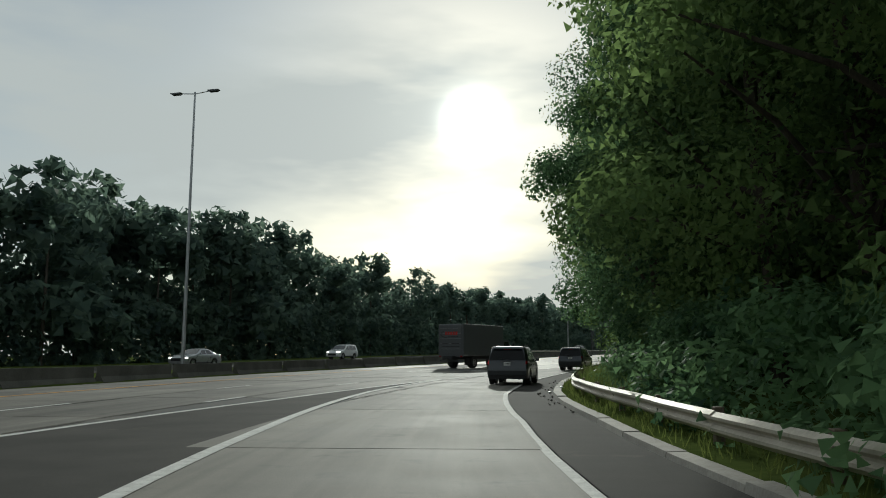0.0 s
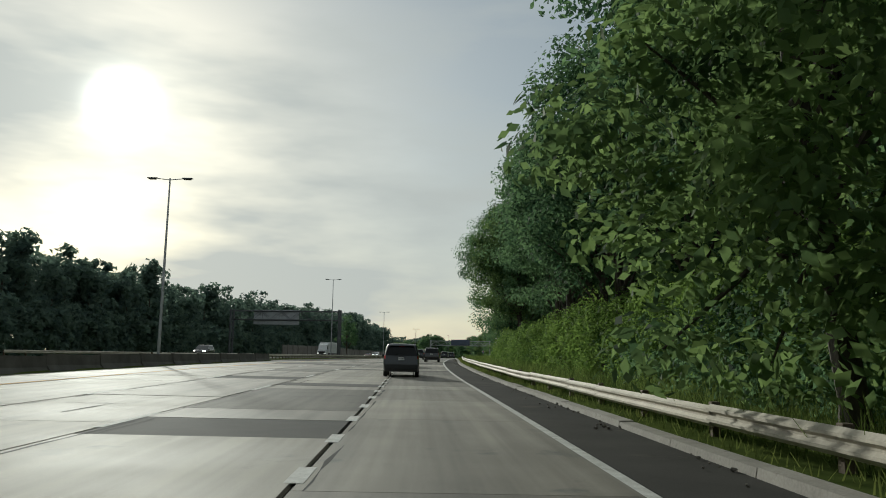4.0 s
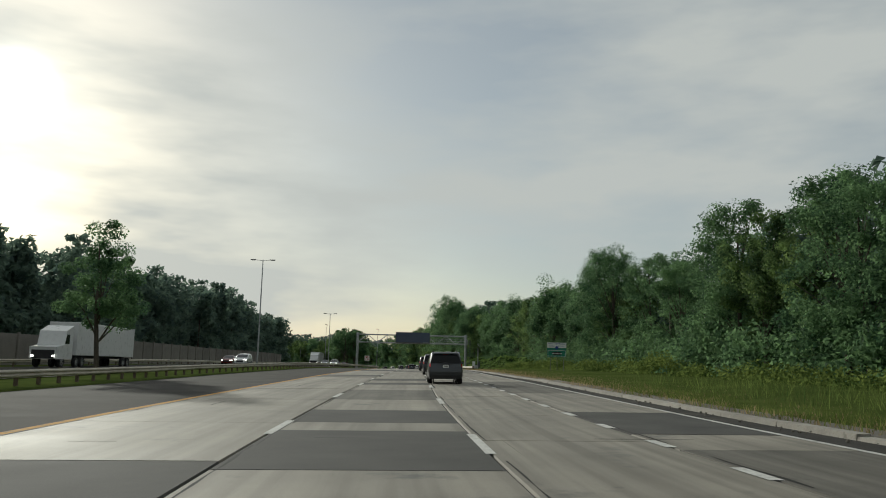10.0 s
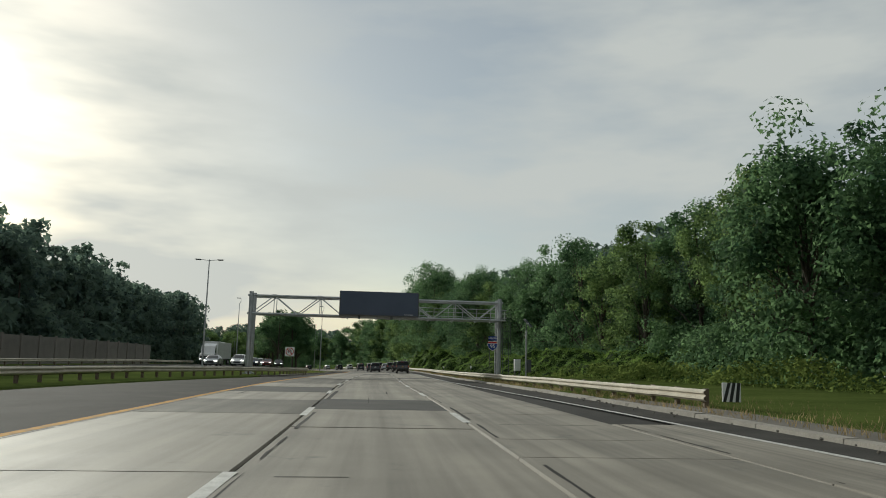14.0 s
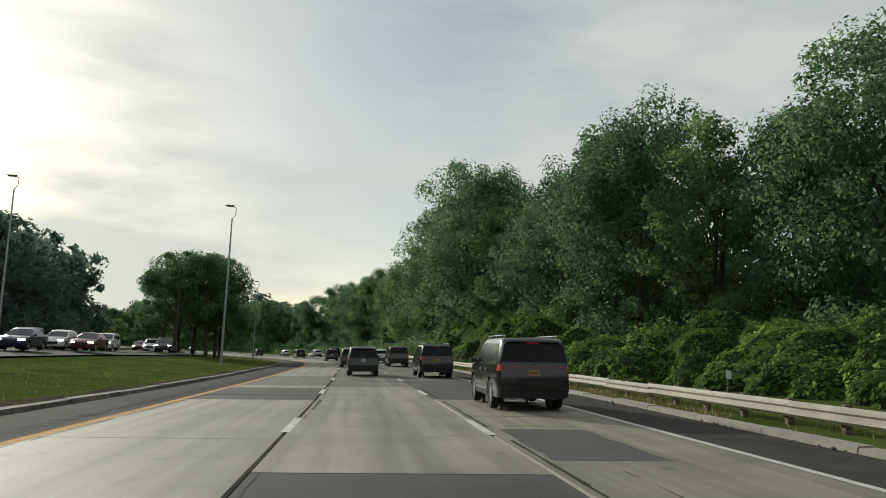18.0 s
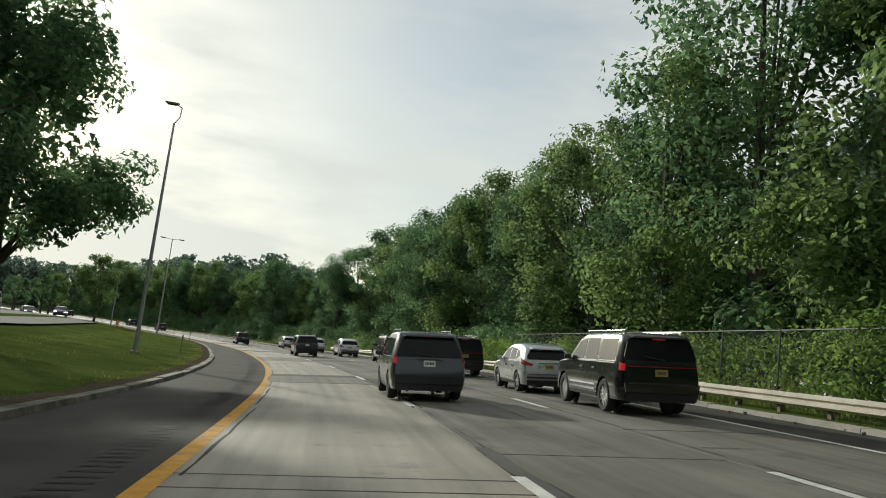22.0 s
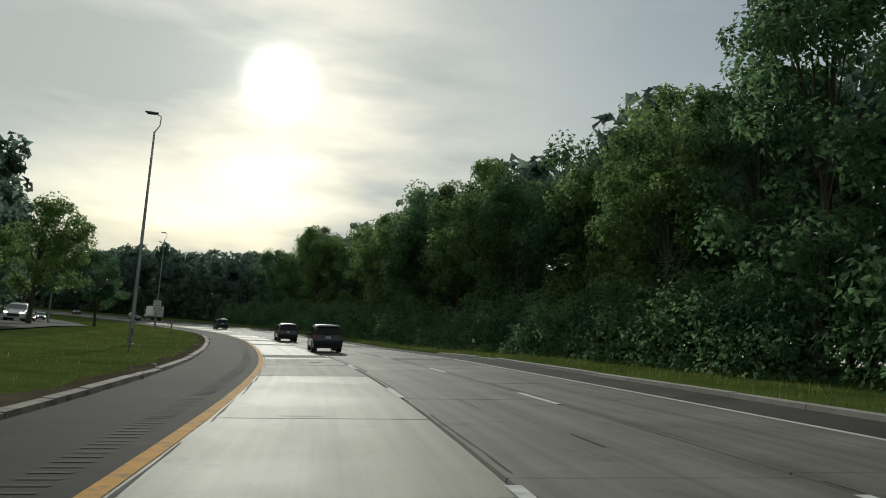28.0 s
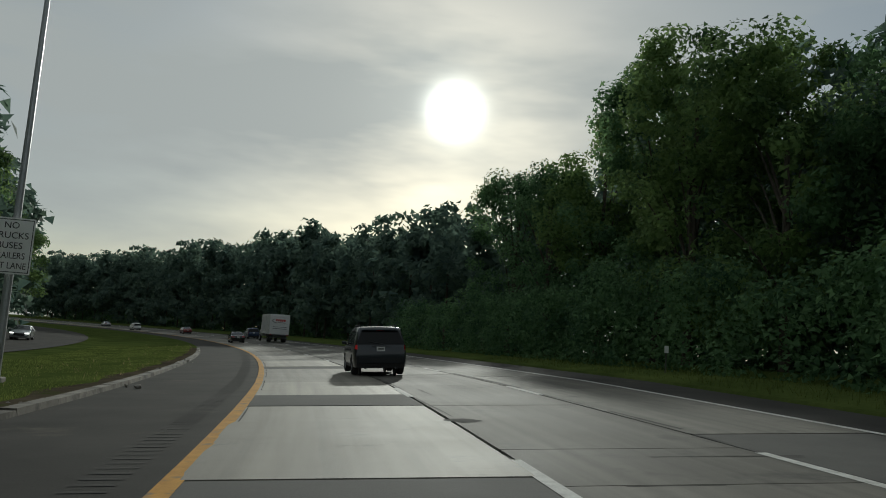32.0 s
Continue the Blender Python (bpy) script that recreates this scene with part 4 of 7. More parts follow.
def mounds(label, places, per, size):
    """Heaps of climbing vine: leaves lie over rounded, lumpy humps; an added dark core paints the shade between them.
    """
    out = []
    core = bmesh.new()
    for s, r, wide, high in places:
        o = np.array(rp(s, r, 0.0))
        lump = lambda q: 1 + 0.3 * noise.noise((q[0] * 1.7 + s, q[1] * 1.7, q[2] * 1.7)) + 0.16 * noise.noise((q[0] * 4.5, q[1] * 4.5 + s, q[2] * 4.5))
        n = int(per * wide * high)
        d = rng.normal(size=(n, 3))
        d /= np.linalg.norm(d, axis=1, keepdims=True)
        d[:, 2] = np.abs(d[:, 2])
        bump = np.array([lump(q) for q in d])[:, None] + rng.normal(0, 0.022, (n, 1))
        p = d * bump * np.array([wide, wide, high]) + o
        nor = d / np.array([wide, wide, high]) * high + rng.normal(0, 0.3, (n, 3)) + np.array([0, 0, 0.2])
        nor /= np.linalg.norm(nor, axis=1, keepdims=True)
        u = np.cross(nor, rng.normal(size=(n, 3)))
        u /= np.linalg.norm(u, axis=1, keepdims=True)
        w = np.cross(nor, u)
        a = size * (0.6 + 0.8 * rng.random((n, 1)))
        out.append(np.stack([p - u * a, p - w * a * 0.75, p + u * a, p + w * a * 0.75], 1).reshape(-1, 3))
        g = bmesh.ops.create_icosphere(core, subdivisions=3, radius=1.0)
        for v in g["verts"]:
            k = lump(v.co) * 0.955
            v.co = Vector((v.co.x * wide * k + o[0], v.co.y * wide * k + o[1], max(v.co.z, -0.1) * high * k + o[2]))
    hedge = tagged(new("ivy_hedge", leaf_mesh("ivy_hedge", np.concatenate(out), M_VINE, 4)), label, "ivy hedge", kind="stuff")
    tagged(part("shade_core", core, M_HEAP_SHADE, hedge, "dark filler core standing in for shade between the leaves", True), kind="stuff")
    return hedge


thicket("undergrowth", "dense dark leafy undergrowth below the roadside trees", -45, 120, [(-60, 15.6), (60, 14.6), (120, 16.5)], [(-60, 2.2), (60, 2.4), (120, 4)], 3, 0.9, 100, 0.1, M_LEAF)
thicket("undergrowth", "dense leafy undergrowth below the roadside trees", 175, 470, [(175, 17.5), (200, 21.5), (250, 25), (345, 25.5), (390, 26.5), (430, 24.5), (470, 19.5)], [(175, 4), (250, 4.2), (345, 4.5), (470, 4)], 3, 1.2, 48, 0.16, M_LEAF)
thicket("undergrowth", "dark undergrowth closing the roadside wood down to the ground", 560, 840, [(560, 13), (600, 14.5), (650, 14.5), (700, 13), (840, 13)], [(560, 3), (600, 2.6), (700, 4), (840, 5)], 3, 1.2, 95, 0.115, M_LEAF)
for s0, s1, per, size in ((-45, 80, 380, 0.1), (80, 200, 260, 0.13), (200, 440, 170, 0.165), (440, 610, 240, 0.14), (610, 700, 270, 0.13), (700, 840, 210, 0.155), (840, 1100, 120, 0.22)):
    thicket("undergrowth", "dark inner thicket of the roadside wood", s0, s1, [(a, b + 3) for a, b in FRONT], [(-60, 7), (1100, 7)], 3, 2.0, per, size, M_LEAF)
thicket("undergrowth", "dark thicket along the wood beyond the opposite carriageway", -45, 1100, [(-60, -40), (420, -43), (480, -49), (640, -45), (740, -37.5), (820, -33.5), (1100, -33.5)], [(-60, 6), (1100, 6)], -0.5, 2.0, 56, 0.4, M_LEAF_HAZE)
thicket("undergrowth", "dark back rows of the roadside wood", -45, 1100, [(a, b + 9) for a, b in FRONT], [(-60, 10), (1100, 10)], 2, 2.4, 76, 0.34, M_LEAF_HAZE)
thicket("undergrowth", "dark back rows of the wood beyond the opposite carriageway", -45, 1100, [(-60, -50), (420, -52), (480, -58), (640, -54), (740, -46), (820, -42), (1100, -42)], [(-60, 9), (1100, 9)], -0.5, 2.6, 34, 0.6, M_LEAF_HAZE)
thicket("ivy_hedge", "tall fence smothered in bright green climbing vine", 92, 178, [(92, 16.8), (120, 16.4), (140, 15.2), (163, 14.9), (178, 16.2)], [(92, 4.6), (125, 4.3), (140, 3.4), (163, 3.2), (178, 2.4)], 1.4, 0.7, 110, 0.08, M_VINE, 0.5, False)
heap = []
for s in np.arange(384, 474, 2.7):
    face = float(knots([(384, 25), (396, 22.5), (410, 20.4), (430, 17.4), (450, 14.6), (472, 12.8)], s))
    for row, (wide, high) in enumerate(((1.7, 1.5), (2.1, 2.3), (2.3, 3.0))):
        k = 0.74 + 0.5 * float(rng.random())
        heap.append((s + float(rng.normal(0, 0.8)), face + row * 2.1 + float(rng.normal(0, 0.4)), wide * (0.7 + 0.4 * k), high * k))
mounds("rounded heaps of bright green vine behind mown grass", heap, 560, 0.085)
heap = []
for s in np.arange(470, 512, 2.5):
    for row, (wide, high) in enumerate(((1.5, 2.3), (1.8, 3.6))):
        k = 0.65 + 0.65 * float(rng.random())
        heap.append((s + float(rng.normal(0, 0.6)), 12.6 + row * 1.7 + float(rng.normal(0, 0.3)), wide * (0.7 + 0.4 * k), high * k))
mounds("bulging heaps of vine over the bushes behind the guard rail", heap, 560, 0.085)
thicket("ivy_hedge", "chain-link fence overgrown with trailing vine", 510, 565, [(510, 11.5), (565, 11.6)], [(510, 2.2), (565, 1.7)], 1.0, 0.7, 84, 0.075, M_VINE, 1.4, False)
thicket("ivy_hedge", "low bank of vine behind the guard rail", 565, 650, [(565, 11.2), (610, 11.6), (650, 11.6)], [(565, 1.6), (610, 1.5), (650, 1.2)], 1.6, 0.75, 84, 0.078, M_LEAFB, 1.4, False)


def blades(name, label, s0, s1, inner, outer, count, tall, material, power=1.0):
    """Grass blades between two lines."""
    s = s0 + (s1 - s0) * rng.random(count)
    a, b = knots(inner, s), knots(outer, s)
    r = a + (b - a) * rng.random(count) ** power
    keep = np.array([noise.noise((x * 0.35, y * 0.6, 0)) > -0.3 for x, y in zip(s, r)])
    s, r = s[keep], r[keep]
    n = len(s)
    o = road_array(s, r, 0.06)
    ang = rng.random(n) * 6.283
    h = tall * (0.4 + 0.9 * rng.random(n))
    w = 0.006 + 0.008 * rng.random(n)
    d = np.stack([np.cos(ang) * w, np.sin(ang) * w, 0 * w], 1)
    lean = np.stack([rng.normal(0, 0.35, n) * h, rng.normal(0, 0.35, n) * h, h], 1)
    v = np.stack([o - d, o + d, o + lean * 0.6 + d * 0.7, o + lean], 1).reshape(-1, 3)
    return tagged(new(name, leaf_mesh(name, v, material, 4)), label, "grass", kind="stuff")


plus = lambda t, d: [(a, b + d) for a, b in t]
tagged(ribbon("bare_earth", 236, 345, [(plus(KERB_R, 0.26), 0.075), (plus(KERB_R, 0.8), 0.105), ([(236, 14.2), (250, 14.0), (262, 13.2), (280, 14.1), (300, 12.6), (318, 12.9), (330, 11.4), (345, 10.2)], 0.12)], M_DIRT, 2.0), "strip of bare trodden earth beside the kerb", "earth", kind="structure")
tagged(ribbon("bare_earth", 400, 832, [(plus(KERB_L, -0.27), 0.1), (plus(KERB_L, -0.6), 0.115), ([(a, b - 0.95 - 0.3 * math.sin(a * 0.9)) for a, b in [(q, float(knots(KERB_L, q))) for q in range(400, 834, 2)]], 0.105)], M_EARTH, 2.0), "ragged strip of bare earth behind the median kerb", "earth", kind="structure")
M_STRAW = foliage("dry_grass", (0.10, 0.085, 0.04), (0.26, 0.21, 0.11), 0.0)
M_WEED = foliage("weeds", (0.03, 0.058, 0.018), (0.12, 0.165, 0.045), 0.0)
blades("grass", "tufts of grass and weeds between kerb and guard rail", -20, 255, plus(KERB_R, 0.3), plus(KERB_R, 3.0), 26000, 0.24, M_BLADE)
blades("grass", "tall green weeds behind the guard rail", 20, 262, plus(RAIL_R, 0.1), [(20, 16.5), (120, 16), (175, 17.5), (200, 20.5), (262, 23)], 26000, 0.75, M_WEED)
blades("grass", "mown grass verge with seed heads", 236, 470, [(236, 12.6), (250, 12.6), (280, 12.4), (300, 11.3), (330, 10.5), (345, 9.9), (360, 9.5), (470, 8.9)], [(236, 24), (345, 22), (410, 19), (450, 12.5), (470, 11)], 44000, 0.14, M_BLADE)
blades("grass", "dry yellow grass stalks in the verge", 236, 470, plus(KERB_R, 0.4), [(236, 19), (345, 17), (410, 15), (450, 12), (470, 11)], 30000, 0.2, M_STRAW, 1.8)
blades("grass", "grass strip behind the guard rail", 470, 800, plus(KERB_R, 0.3), plus(KERB_R, 3.8), 26000, 0.24, M_BLADE)
blades("grass", "tall weeds in front of the vine", 470, 640, [(470, 10), (640, 10)], [(470, 11), (640, 11.6)], 9000, 0.9, M_WEED)
blades("grass", "grass of the median with long tufts", 400, 840, plus(KERB_L, -0.85), plus(KERB_L, -9.0), 230000, 0.09, M_BLADE, 1.5)
blades("grass", "dry stalks along the median kerb", 400, 840, plus(KERB_L, -0.7), plus(KERB_L, -5.0), 1500, 0.2, M_STRAW, 1.6)
thicket("shrubs", "low dark weeds and shrubs along the foot of the wood", 205, 420, [(205, 18.5), (250, 21.5), (345, 22), (420, 19.5)], [(205, 1.2), (250, 0.9), (345, 1.3), (420, 1.0)], 2.5, 0.8, 44, 0.11, M_WEED, 2.4)


HOLES = [(685.4, -1.05, 0.8, 0.55), (741.5, -2.75, 0.5, 0.5), (719.3, -0.75, 0.8, 0.6), (383.2, 2.5, 0.4, 0.75), (379.2, 0.2, 0.25, 0.25), (301.7, 3.27, 0.8, 0.8), (754, -0.77, 0.4, 0.5), (562.4, -0.67, 0.3, 0.35), (34.4, 5.5, 0.8, 1.6), (769.9, 0.85, 0.5, 0.6), (264.1, 6.8, 0.9, 0.35), (755.5, 3.95, 0.8, 0.6)]
LITTER = [(29.0, 12.4, 0.14), (33.5, 12.6, 0.12), (37.0, 12.2, 0.12), (226.5, 13.4, 0.3), (217.8, 14.0, 0.35), (332.5, 16.2, 0.3), (121.3, 12.5, 0.2), (205.0, 13.0, 0.18), (522.0, 9.4, 0.22)]


M_SIGN = plain("sign_white", (0.72, 0.72, 0.7), 0.45)
# ---- road wear ----
def wear(name, label, material, segs, lift=0.004):
    v, f = [], []
    for s0, s1, ra, rb, ragged in segs:
        n = max(2, int((s1 - s0) / 0.7) + 1)
        ss = np.linspace(s0, s1, n)
        a = ra + rng.normal(0, ragged, n)
        b = rb + rng.normal(0, ragged, n)
        o = len(v)
        g = np.stack([road_array(ss, a, lift), road_array(ss, b, lift)], 1)
        v.extend(g.reshape(-1, 3))
        f.extend([(o + i * 2, o + i * 2 + 1, o + i * 2 + 3, o + i * 2 + 2) for i in range(n - 1)])
    return tagged(link_mesh(name, v, f, material, road), label, kind="stuff")


segs = []
for table in (LINE_A, LINE_B, LINE_C, LINE_Y):
    s = -50.0
    while s < 840:
        ln = float(1.5 + 7 * rng.random())
        off = float(knots(table, s)) + (0.12 if table is not LINE_Y else 0.17)
        w = float(rng.choice([0.02, 0.03, 0.045, 0.07, 0.13], p=[0.3, 0.26, 0.22, 0.13, 0.09]))
        if table is LINE_Y:
            w = min(w, 0.03)
        if not (table is LINE_C and s > 330):
            segs.append((s, s + ln, off, off + w, 0.02 if table is LINE_C else 0.01))
        s += ln * float(0.9 + 0.7 * rng.random())
wear("joint_seal", "black uneven tar along the lane joints", M_TAR, segs)
segs = []
for i in range(170):
    s = float(-20 + 850 * rng.random())
    a = float(rng.choice([knots(LINE_Y, s), knots(LINE_A, s), knots(LINE_B, s)]))
    r = a + 0.2 + float(rng.random()) * 2.0
    if rng.random() < 0.5:
        segs.append((s, s + 0.02 + 0.03 * rng.random(), r, r + 0.5 + 1.6 * float(rng.random()), 0.01))
    else:
        segs.append((s, s + 0.8 + 2.8 * float(rng.random()), r, r + 0.015 + 0.02 * float(rng.random()), 0.012))
segs += [(486.0, 486.04, -3.2, 0.0, 0.01), (518.4, 518.44, -3.0, 0.6, 0.01), (301.2, 301.25, 3.9, 5.6, 0.02)]
wear("crack", "short thin dark cracks", M_TAR, segs, 0.0055)
# repairs beside the lane lines, and one half-lane patch with a ragged edge
segs = [(517.6, 521.1, 0.5, 0.72, 0.02), (608.7, 610.7, -0.33, -0.1, 0.015), (568.6, 572.6, 0.37, 0.55, 0.02), (275.9, 278.9, 3.58, 3.85, 0.02),
        (301.0, 303.9, 3.7, 3.95, 0.02), (424.9, 429.2, 3.35, 5.0, 0.03)]
wear("patch", "dark asphalt repairs over the lane joints", M_PATCH, segs, 0.005)
segs = [(s, s + 0.1, float(knots(LINE_Y, s)) - 0.85, float(knots(LINE_Y, s)) - 0.45, 0.0) for s in np.arange(425, 835, 0.32)]
wear("rumble_strip", "row of short grooves along the inner shoulder", M_TAR, segs, -0.006)
M_SPILL = surface("worn_lane_centre", (0.13, 0.125, 0.115), (0.21, 0.2, 0.18), 0.7, 20, 0.9, 0, 0.1, coords="World", spec=0.2)
segs = []
for i in range(11):
    s = float(-20 + 850 * rng.random())
    for k in range(6):
        t = float(rng.choice([0, 1]))
        a = float(knots(LINE_A if t else LINE_Y, s)) + 0.7 + k * 0.33 + (0.35 if k > 2 else 0)
        segs.append((s, s + 0.7, a, a + 0.05, 0.006))
for s, rights in ((617.4, (-3.6, -3.3, -3.0, -2.7, -1.8, -1.5, -1.2, -0.9)), (747.8, (0.6, 0.95, 1.3, 2.3, 2.65, 3.0)), (263.5, (1.3, 1.6, 1.9, 2.6, 2.9, 3.2))):
    segs += [(s - 1.0, s, r, r + 0.09, 0.006) for r in rights]
wear("dowel_slots", "short ground slots across the joints", M_SPILL, segs, 0.0045)

# potholes and small broken spots
M_HOLE = surface("broken_tar", (0.012, 0.011, 0.01), (0.045, 0.042, 0.038), 4, 30, 0.95, 0, 0.6, coords="World", spec=0.1)
for s, r, ls, lr in HOLES:
    n = 18
    ang = np.arange(n) * 6.2832 / n
    k = 1 + rng.normal(0, 0.16, n)
    g = road_array(s + np.sin(ang) * k * ls / 2, r + np.cos(ang) * k * lr / 2, 0.0062)
    tagged(link_mesh("pothole", g, [tuple(range(n))], M_HOLE, road), "ragged dark pothole patch")
# broken stones and rubbish along the kerbs
def lumps(name, label, material, places, flat=0.7):
    bm = bmesh.new()
    for s, r, d in places:
        m = rpose(s, r, d * 0.25 * flat + 0.01, float(rng.random() * 360))
        g = bmesh.ops.create_icosphere(bm, subdivisions=1, radius=d / 2, matrix=m @ Matrix.Diagonal((1.0, 0.6 + 0.6 * float(rng.random()), flat, 1.0)))
        for v in g["verts"]:
            v.co += Vector(rng.normal(0, d * 0.07, 3))
    return tagged(part(name, bm, material), label, name, kind="stuff")


lumps("rubble", "broken pieces of kerb stone lying on the median edge", M_KERB, [(float(s), float(knots(KERB_L, s)) - 0.35 + float(rng.normal(0, 0.4)), 0.08 + 0.24 * float(rng.random()) ** 2) for s in 672 + 130 * rng.random(90)])
lumps("gravel", "loose gravel along the kerb of the hard shoulder", M_DIRT, [(float(s), float(knots(KERB_R, s)) - 0.08 - 0.5 * float(rng.random()) ** 2, 0.03 + 0.07 * float(rng.random())) for s in 20 + 640 * rng.random(900)])
for s, r, d in LITTER:
    bm = bmesh.new()
    bmesh.ops.create_icosphere(bm, subdivisions=2, radius=d / 2, matrix=Matrix.Diagonal((1.5, 0.8, 0.5, 1)))
    for v in bm.verts:
        v.co *= 1 + float(rng.normal(0, 0.16))
        v.co.z += d * 0.2
    ob = tagged(part("litter", bm, M_SIGN), "crumpled white litter lying beside the kerb", "litter", "litter along the kerb")
    ob.matrix_world = rpose(s, r, 0.09, float(rng.random() * 360))

# ---- left side: wall, barrier details ----
barrier = tagged(new("concrete_barrier"), "low grey concrete median barrier in sections", "barrier", kind="structure")
bm = bmesh.new()
prism(bm, [(0.3, 0.0), (0.3, 0.08), (0.13, 0.33), (0.08, 0.82), (-0.08, 0.82), (-0.13, 0.33), (-0.3, 0.08), (-0.3, 0.0)], 0.02, 5.98)
bmesh.ops.transform(bm, matrix=pose(0, 0, 0, 0, 0, 90), verts=bm.verts)
me = bpy.data.meshes.new("barrier_block")
bm.to_mesh(me)
bm.free()
# the barrier's shade is put into this darkened concrete colour
me.materials.append(surface("shaded_concrete", (0.05, 0.05, 0.042), (0.15, 0.145, 0.125), 0.8, 20, 0.9, 0, 0.3, coords="World", spec=0.2))
for s in np.arange(-54, 166, 6.0):
    ob = new("barrier_block", me)
    ob.parent = barrier
    ob.matrix_world = rpose(s, -8.95, -0.04)
wall = tagged(new("noise_wall"), "long pale concrete noise wall beyond the opposite carriageway", "wall", kind="structure")
M_WALL = surface("wall_panel", (0.13, 0.12, 0.105), (0.23, 0.21, 0.185), 0.6, 12, 0.9, 0, 0.3, vary=0.12)
bm = bmesh.new()
box(bm, (0, 0, 1.55), (0.2, 4.4, 3.1), 0.03)
box(bm, (0.14, -2.2, 1.6), (0.24, 0.3, 3.3), 0.03)
me = bpy.data.meshes.new("panel")
bm.to_mesh(me)
bm.free()
me.materials.append(M_WALL)
for s in np.arange(285, 452, 4.5):
    ob = new("panel", me)
    ob.parent = wall
    ob.matrix_world = rpose(s, -36.5, 0.0)
guard_rail("steel guard rail of the opposite carriageway", 160, 470, [(160, -32.5), (470, -32.5)], 1, 3.81)


# ---- signs ----
M_SIGNK = plain("sign_black", (0.02, 0.02, 0.02), 0.5)
M_GREEN = plain("sign_green", (0.015, 0.17, 0.11), 0.45)
M_BLUE = plain("sign_blue", (0.015, 0.045, 0.22), 0.45)
M_RED = plain("sign_red", (0.5, 0.025, 0.02), 0.45)
M_ORANGE = plain("barrel_orange", (0.75, 0.13, 0.02), 0.5)
M_POSTG = surface("sign_post", (0.07, 0.075, 0.06), (0.16, 0.16, 0.14), 3, 30, 0.6, 0.5, 0.1)


def lettering(text, size, x, z, y, material, parent, wide=1.0):
    cu = bpy.data.curves.new("lettering", "FONT")
    cu.body, cu.size, cu.align_x, cu.align_y, cu.extrude = text, size, "CENTER", "CENTER", 0.003
    tmp = bpy.data.objects.new("lettering", cu)
    me = bpy.data.meshes.new_from_object(tmp)
    bpy.data.objects.remove(tmp)
    me.transform(pose(x, y, z, 90) @ Matrix.Diagonal((wide, 1, 1, 1)))
    me.materials.append(material)
    ob = new("lettering", me)
    ob.parent = parent
    return ob


def plate(bm, w, h, z, y=0.0, thick=0.012, round_=0.05):
    box(bm, (0, y, z), (w, thick, h), 0.004)


def disc_ring(bm, x, z, y, r0, r1, n=28):
    a = [bm.verts.new((x + r0 * math.cos(6.2832 * i / n), y, z + r0 * math.sin(6.2832 * i / n))) for i in range(n)]
    b = [bm.verts.new((x + r1 * math.cos(6.2832 * i / n), y, z + r1 * math.sin(6.2832 * i / n))) for i in range(n)]
    for i in range(n):
        bm.faces.new((a[i], b[i], b[(i + 1) % n], a[(i + 1) % n]))


def poly(bm, pts, y):
    bm.faces.new([bm.verts.new((x, y, z)) for x, z in pts])


def sign_thing(name, label, posts, tall, deep=0.3):
    top = tagged(new(name), label, "sign")
    for x in posts:
        bm = bmesh.new()
        box(bm, (x, 0.04, (tall - deep) / 2), (0.06, 0.04, tall + deep), 0.006)
        box(bm, (x, 0.065, (tall - deep) / 2), (0.02, 0.02, tall + deep))
        part("post", bm, M_POSTG, top)
    return top


# no trucks
t = sign_thing("road_sign", "white sign with a barred lorry in a dark ring", (0.0,), 4.2)
bm = bmesh.new(); plate(bm, 1.15, 1.15, 3.6); part("panel", bm, M_SIGN, t)
bm = bmesh.new(); plate(bm, 0.95, 0.5, 2.72); part("panel", bm, M_SIGN, t, "small white panel below")
bm = bmesh.new(); disc_ring(bm, 0, 3.6, -0.009, 0.40, 0.48); poly(bm, [(-0.33, 3.86), (-0.27, 3.92), (0.33, 3.34), (0.27, 3.28)], -0.0095); part("ring", bm, M_SIGNK, t, "dark ring with a slanting bar")
bm = bmesh.new(); poly(bm, [(-0.28, 3.5), (0.05, 3.5), (0.05, 3.74), (-0.28, 3.74)], -0.0085); poly(bm, [(0.07, 3.5), (0.27, 3.5), (0.27, 3.6), (0.2, 3.68), (0.07, 3.68)], -0.0085); part("symbol", bm, M_SIGNK, t)
bm = bmesh.new(); poly(bm, [(-0.3, 2.66), (0.0, 2.66), (0.0, 2.74), (-0.3, 2.74)], -0.009); poly(bm, [(0.1, 2.6), (0.32, 2.6), (0.32, 2.66), (0.1, 2.66)], -0.009); part("symbol", bm, M_SIGNK, t)
t.matrix_world = rpose(231, 18.36, 0.2, 0, 0.9)
# thin pole with a small box
t = tagged(new("monitoring_pole"), "slim steel pole with a blue box and yellow marker", "pole")
bm = bmesh.new(); tube(bm, (0, 0, -0.2), (0, 0, 5.1), 0.05, 0.045, 8); part("pole", bm, M_STEEL, t, smooth=True)
bm = bmesh.new(); box(bm, (0, -0.12, 3.6), (0.3, 0.2, 0.75), 0.02); part("box", bm, M_BLUE, t, "dark blue box")
bm = bmesh.new(); box(bm, (0, 0, 5.1), (0.75, 0.06, 0.06)); part("crossbar", bm, M_STEEL, t)
bm = bmesh.new(); tube(bm, (-0.2, -0.1, -0.2), (-0.2, -0.1, 1.0), 0.045, 0.045, 8); part("marker", bm, plain("marker_yellow", (0.7, 0.45, 0.04)), t, "yellow marker post")
t.matrix_world = rpose(240.4, 18.18, 0.1)
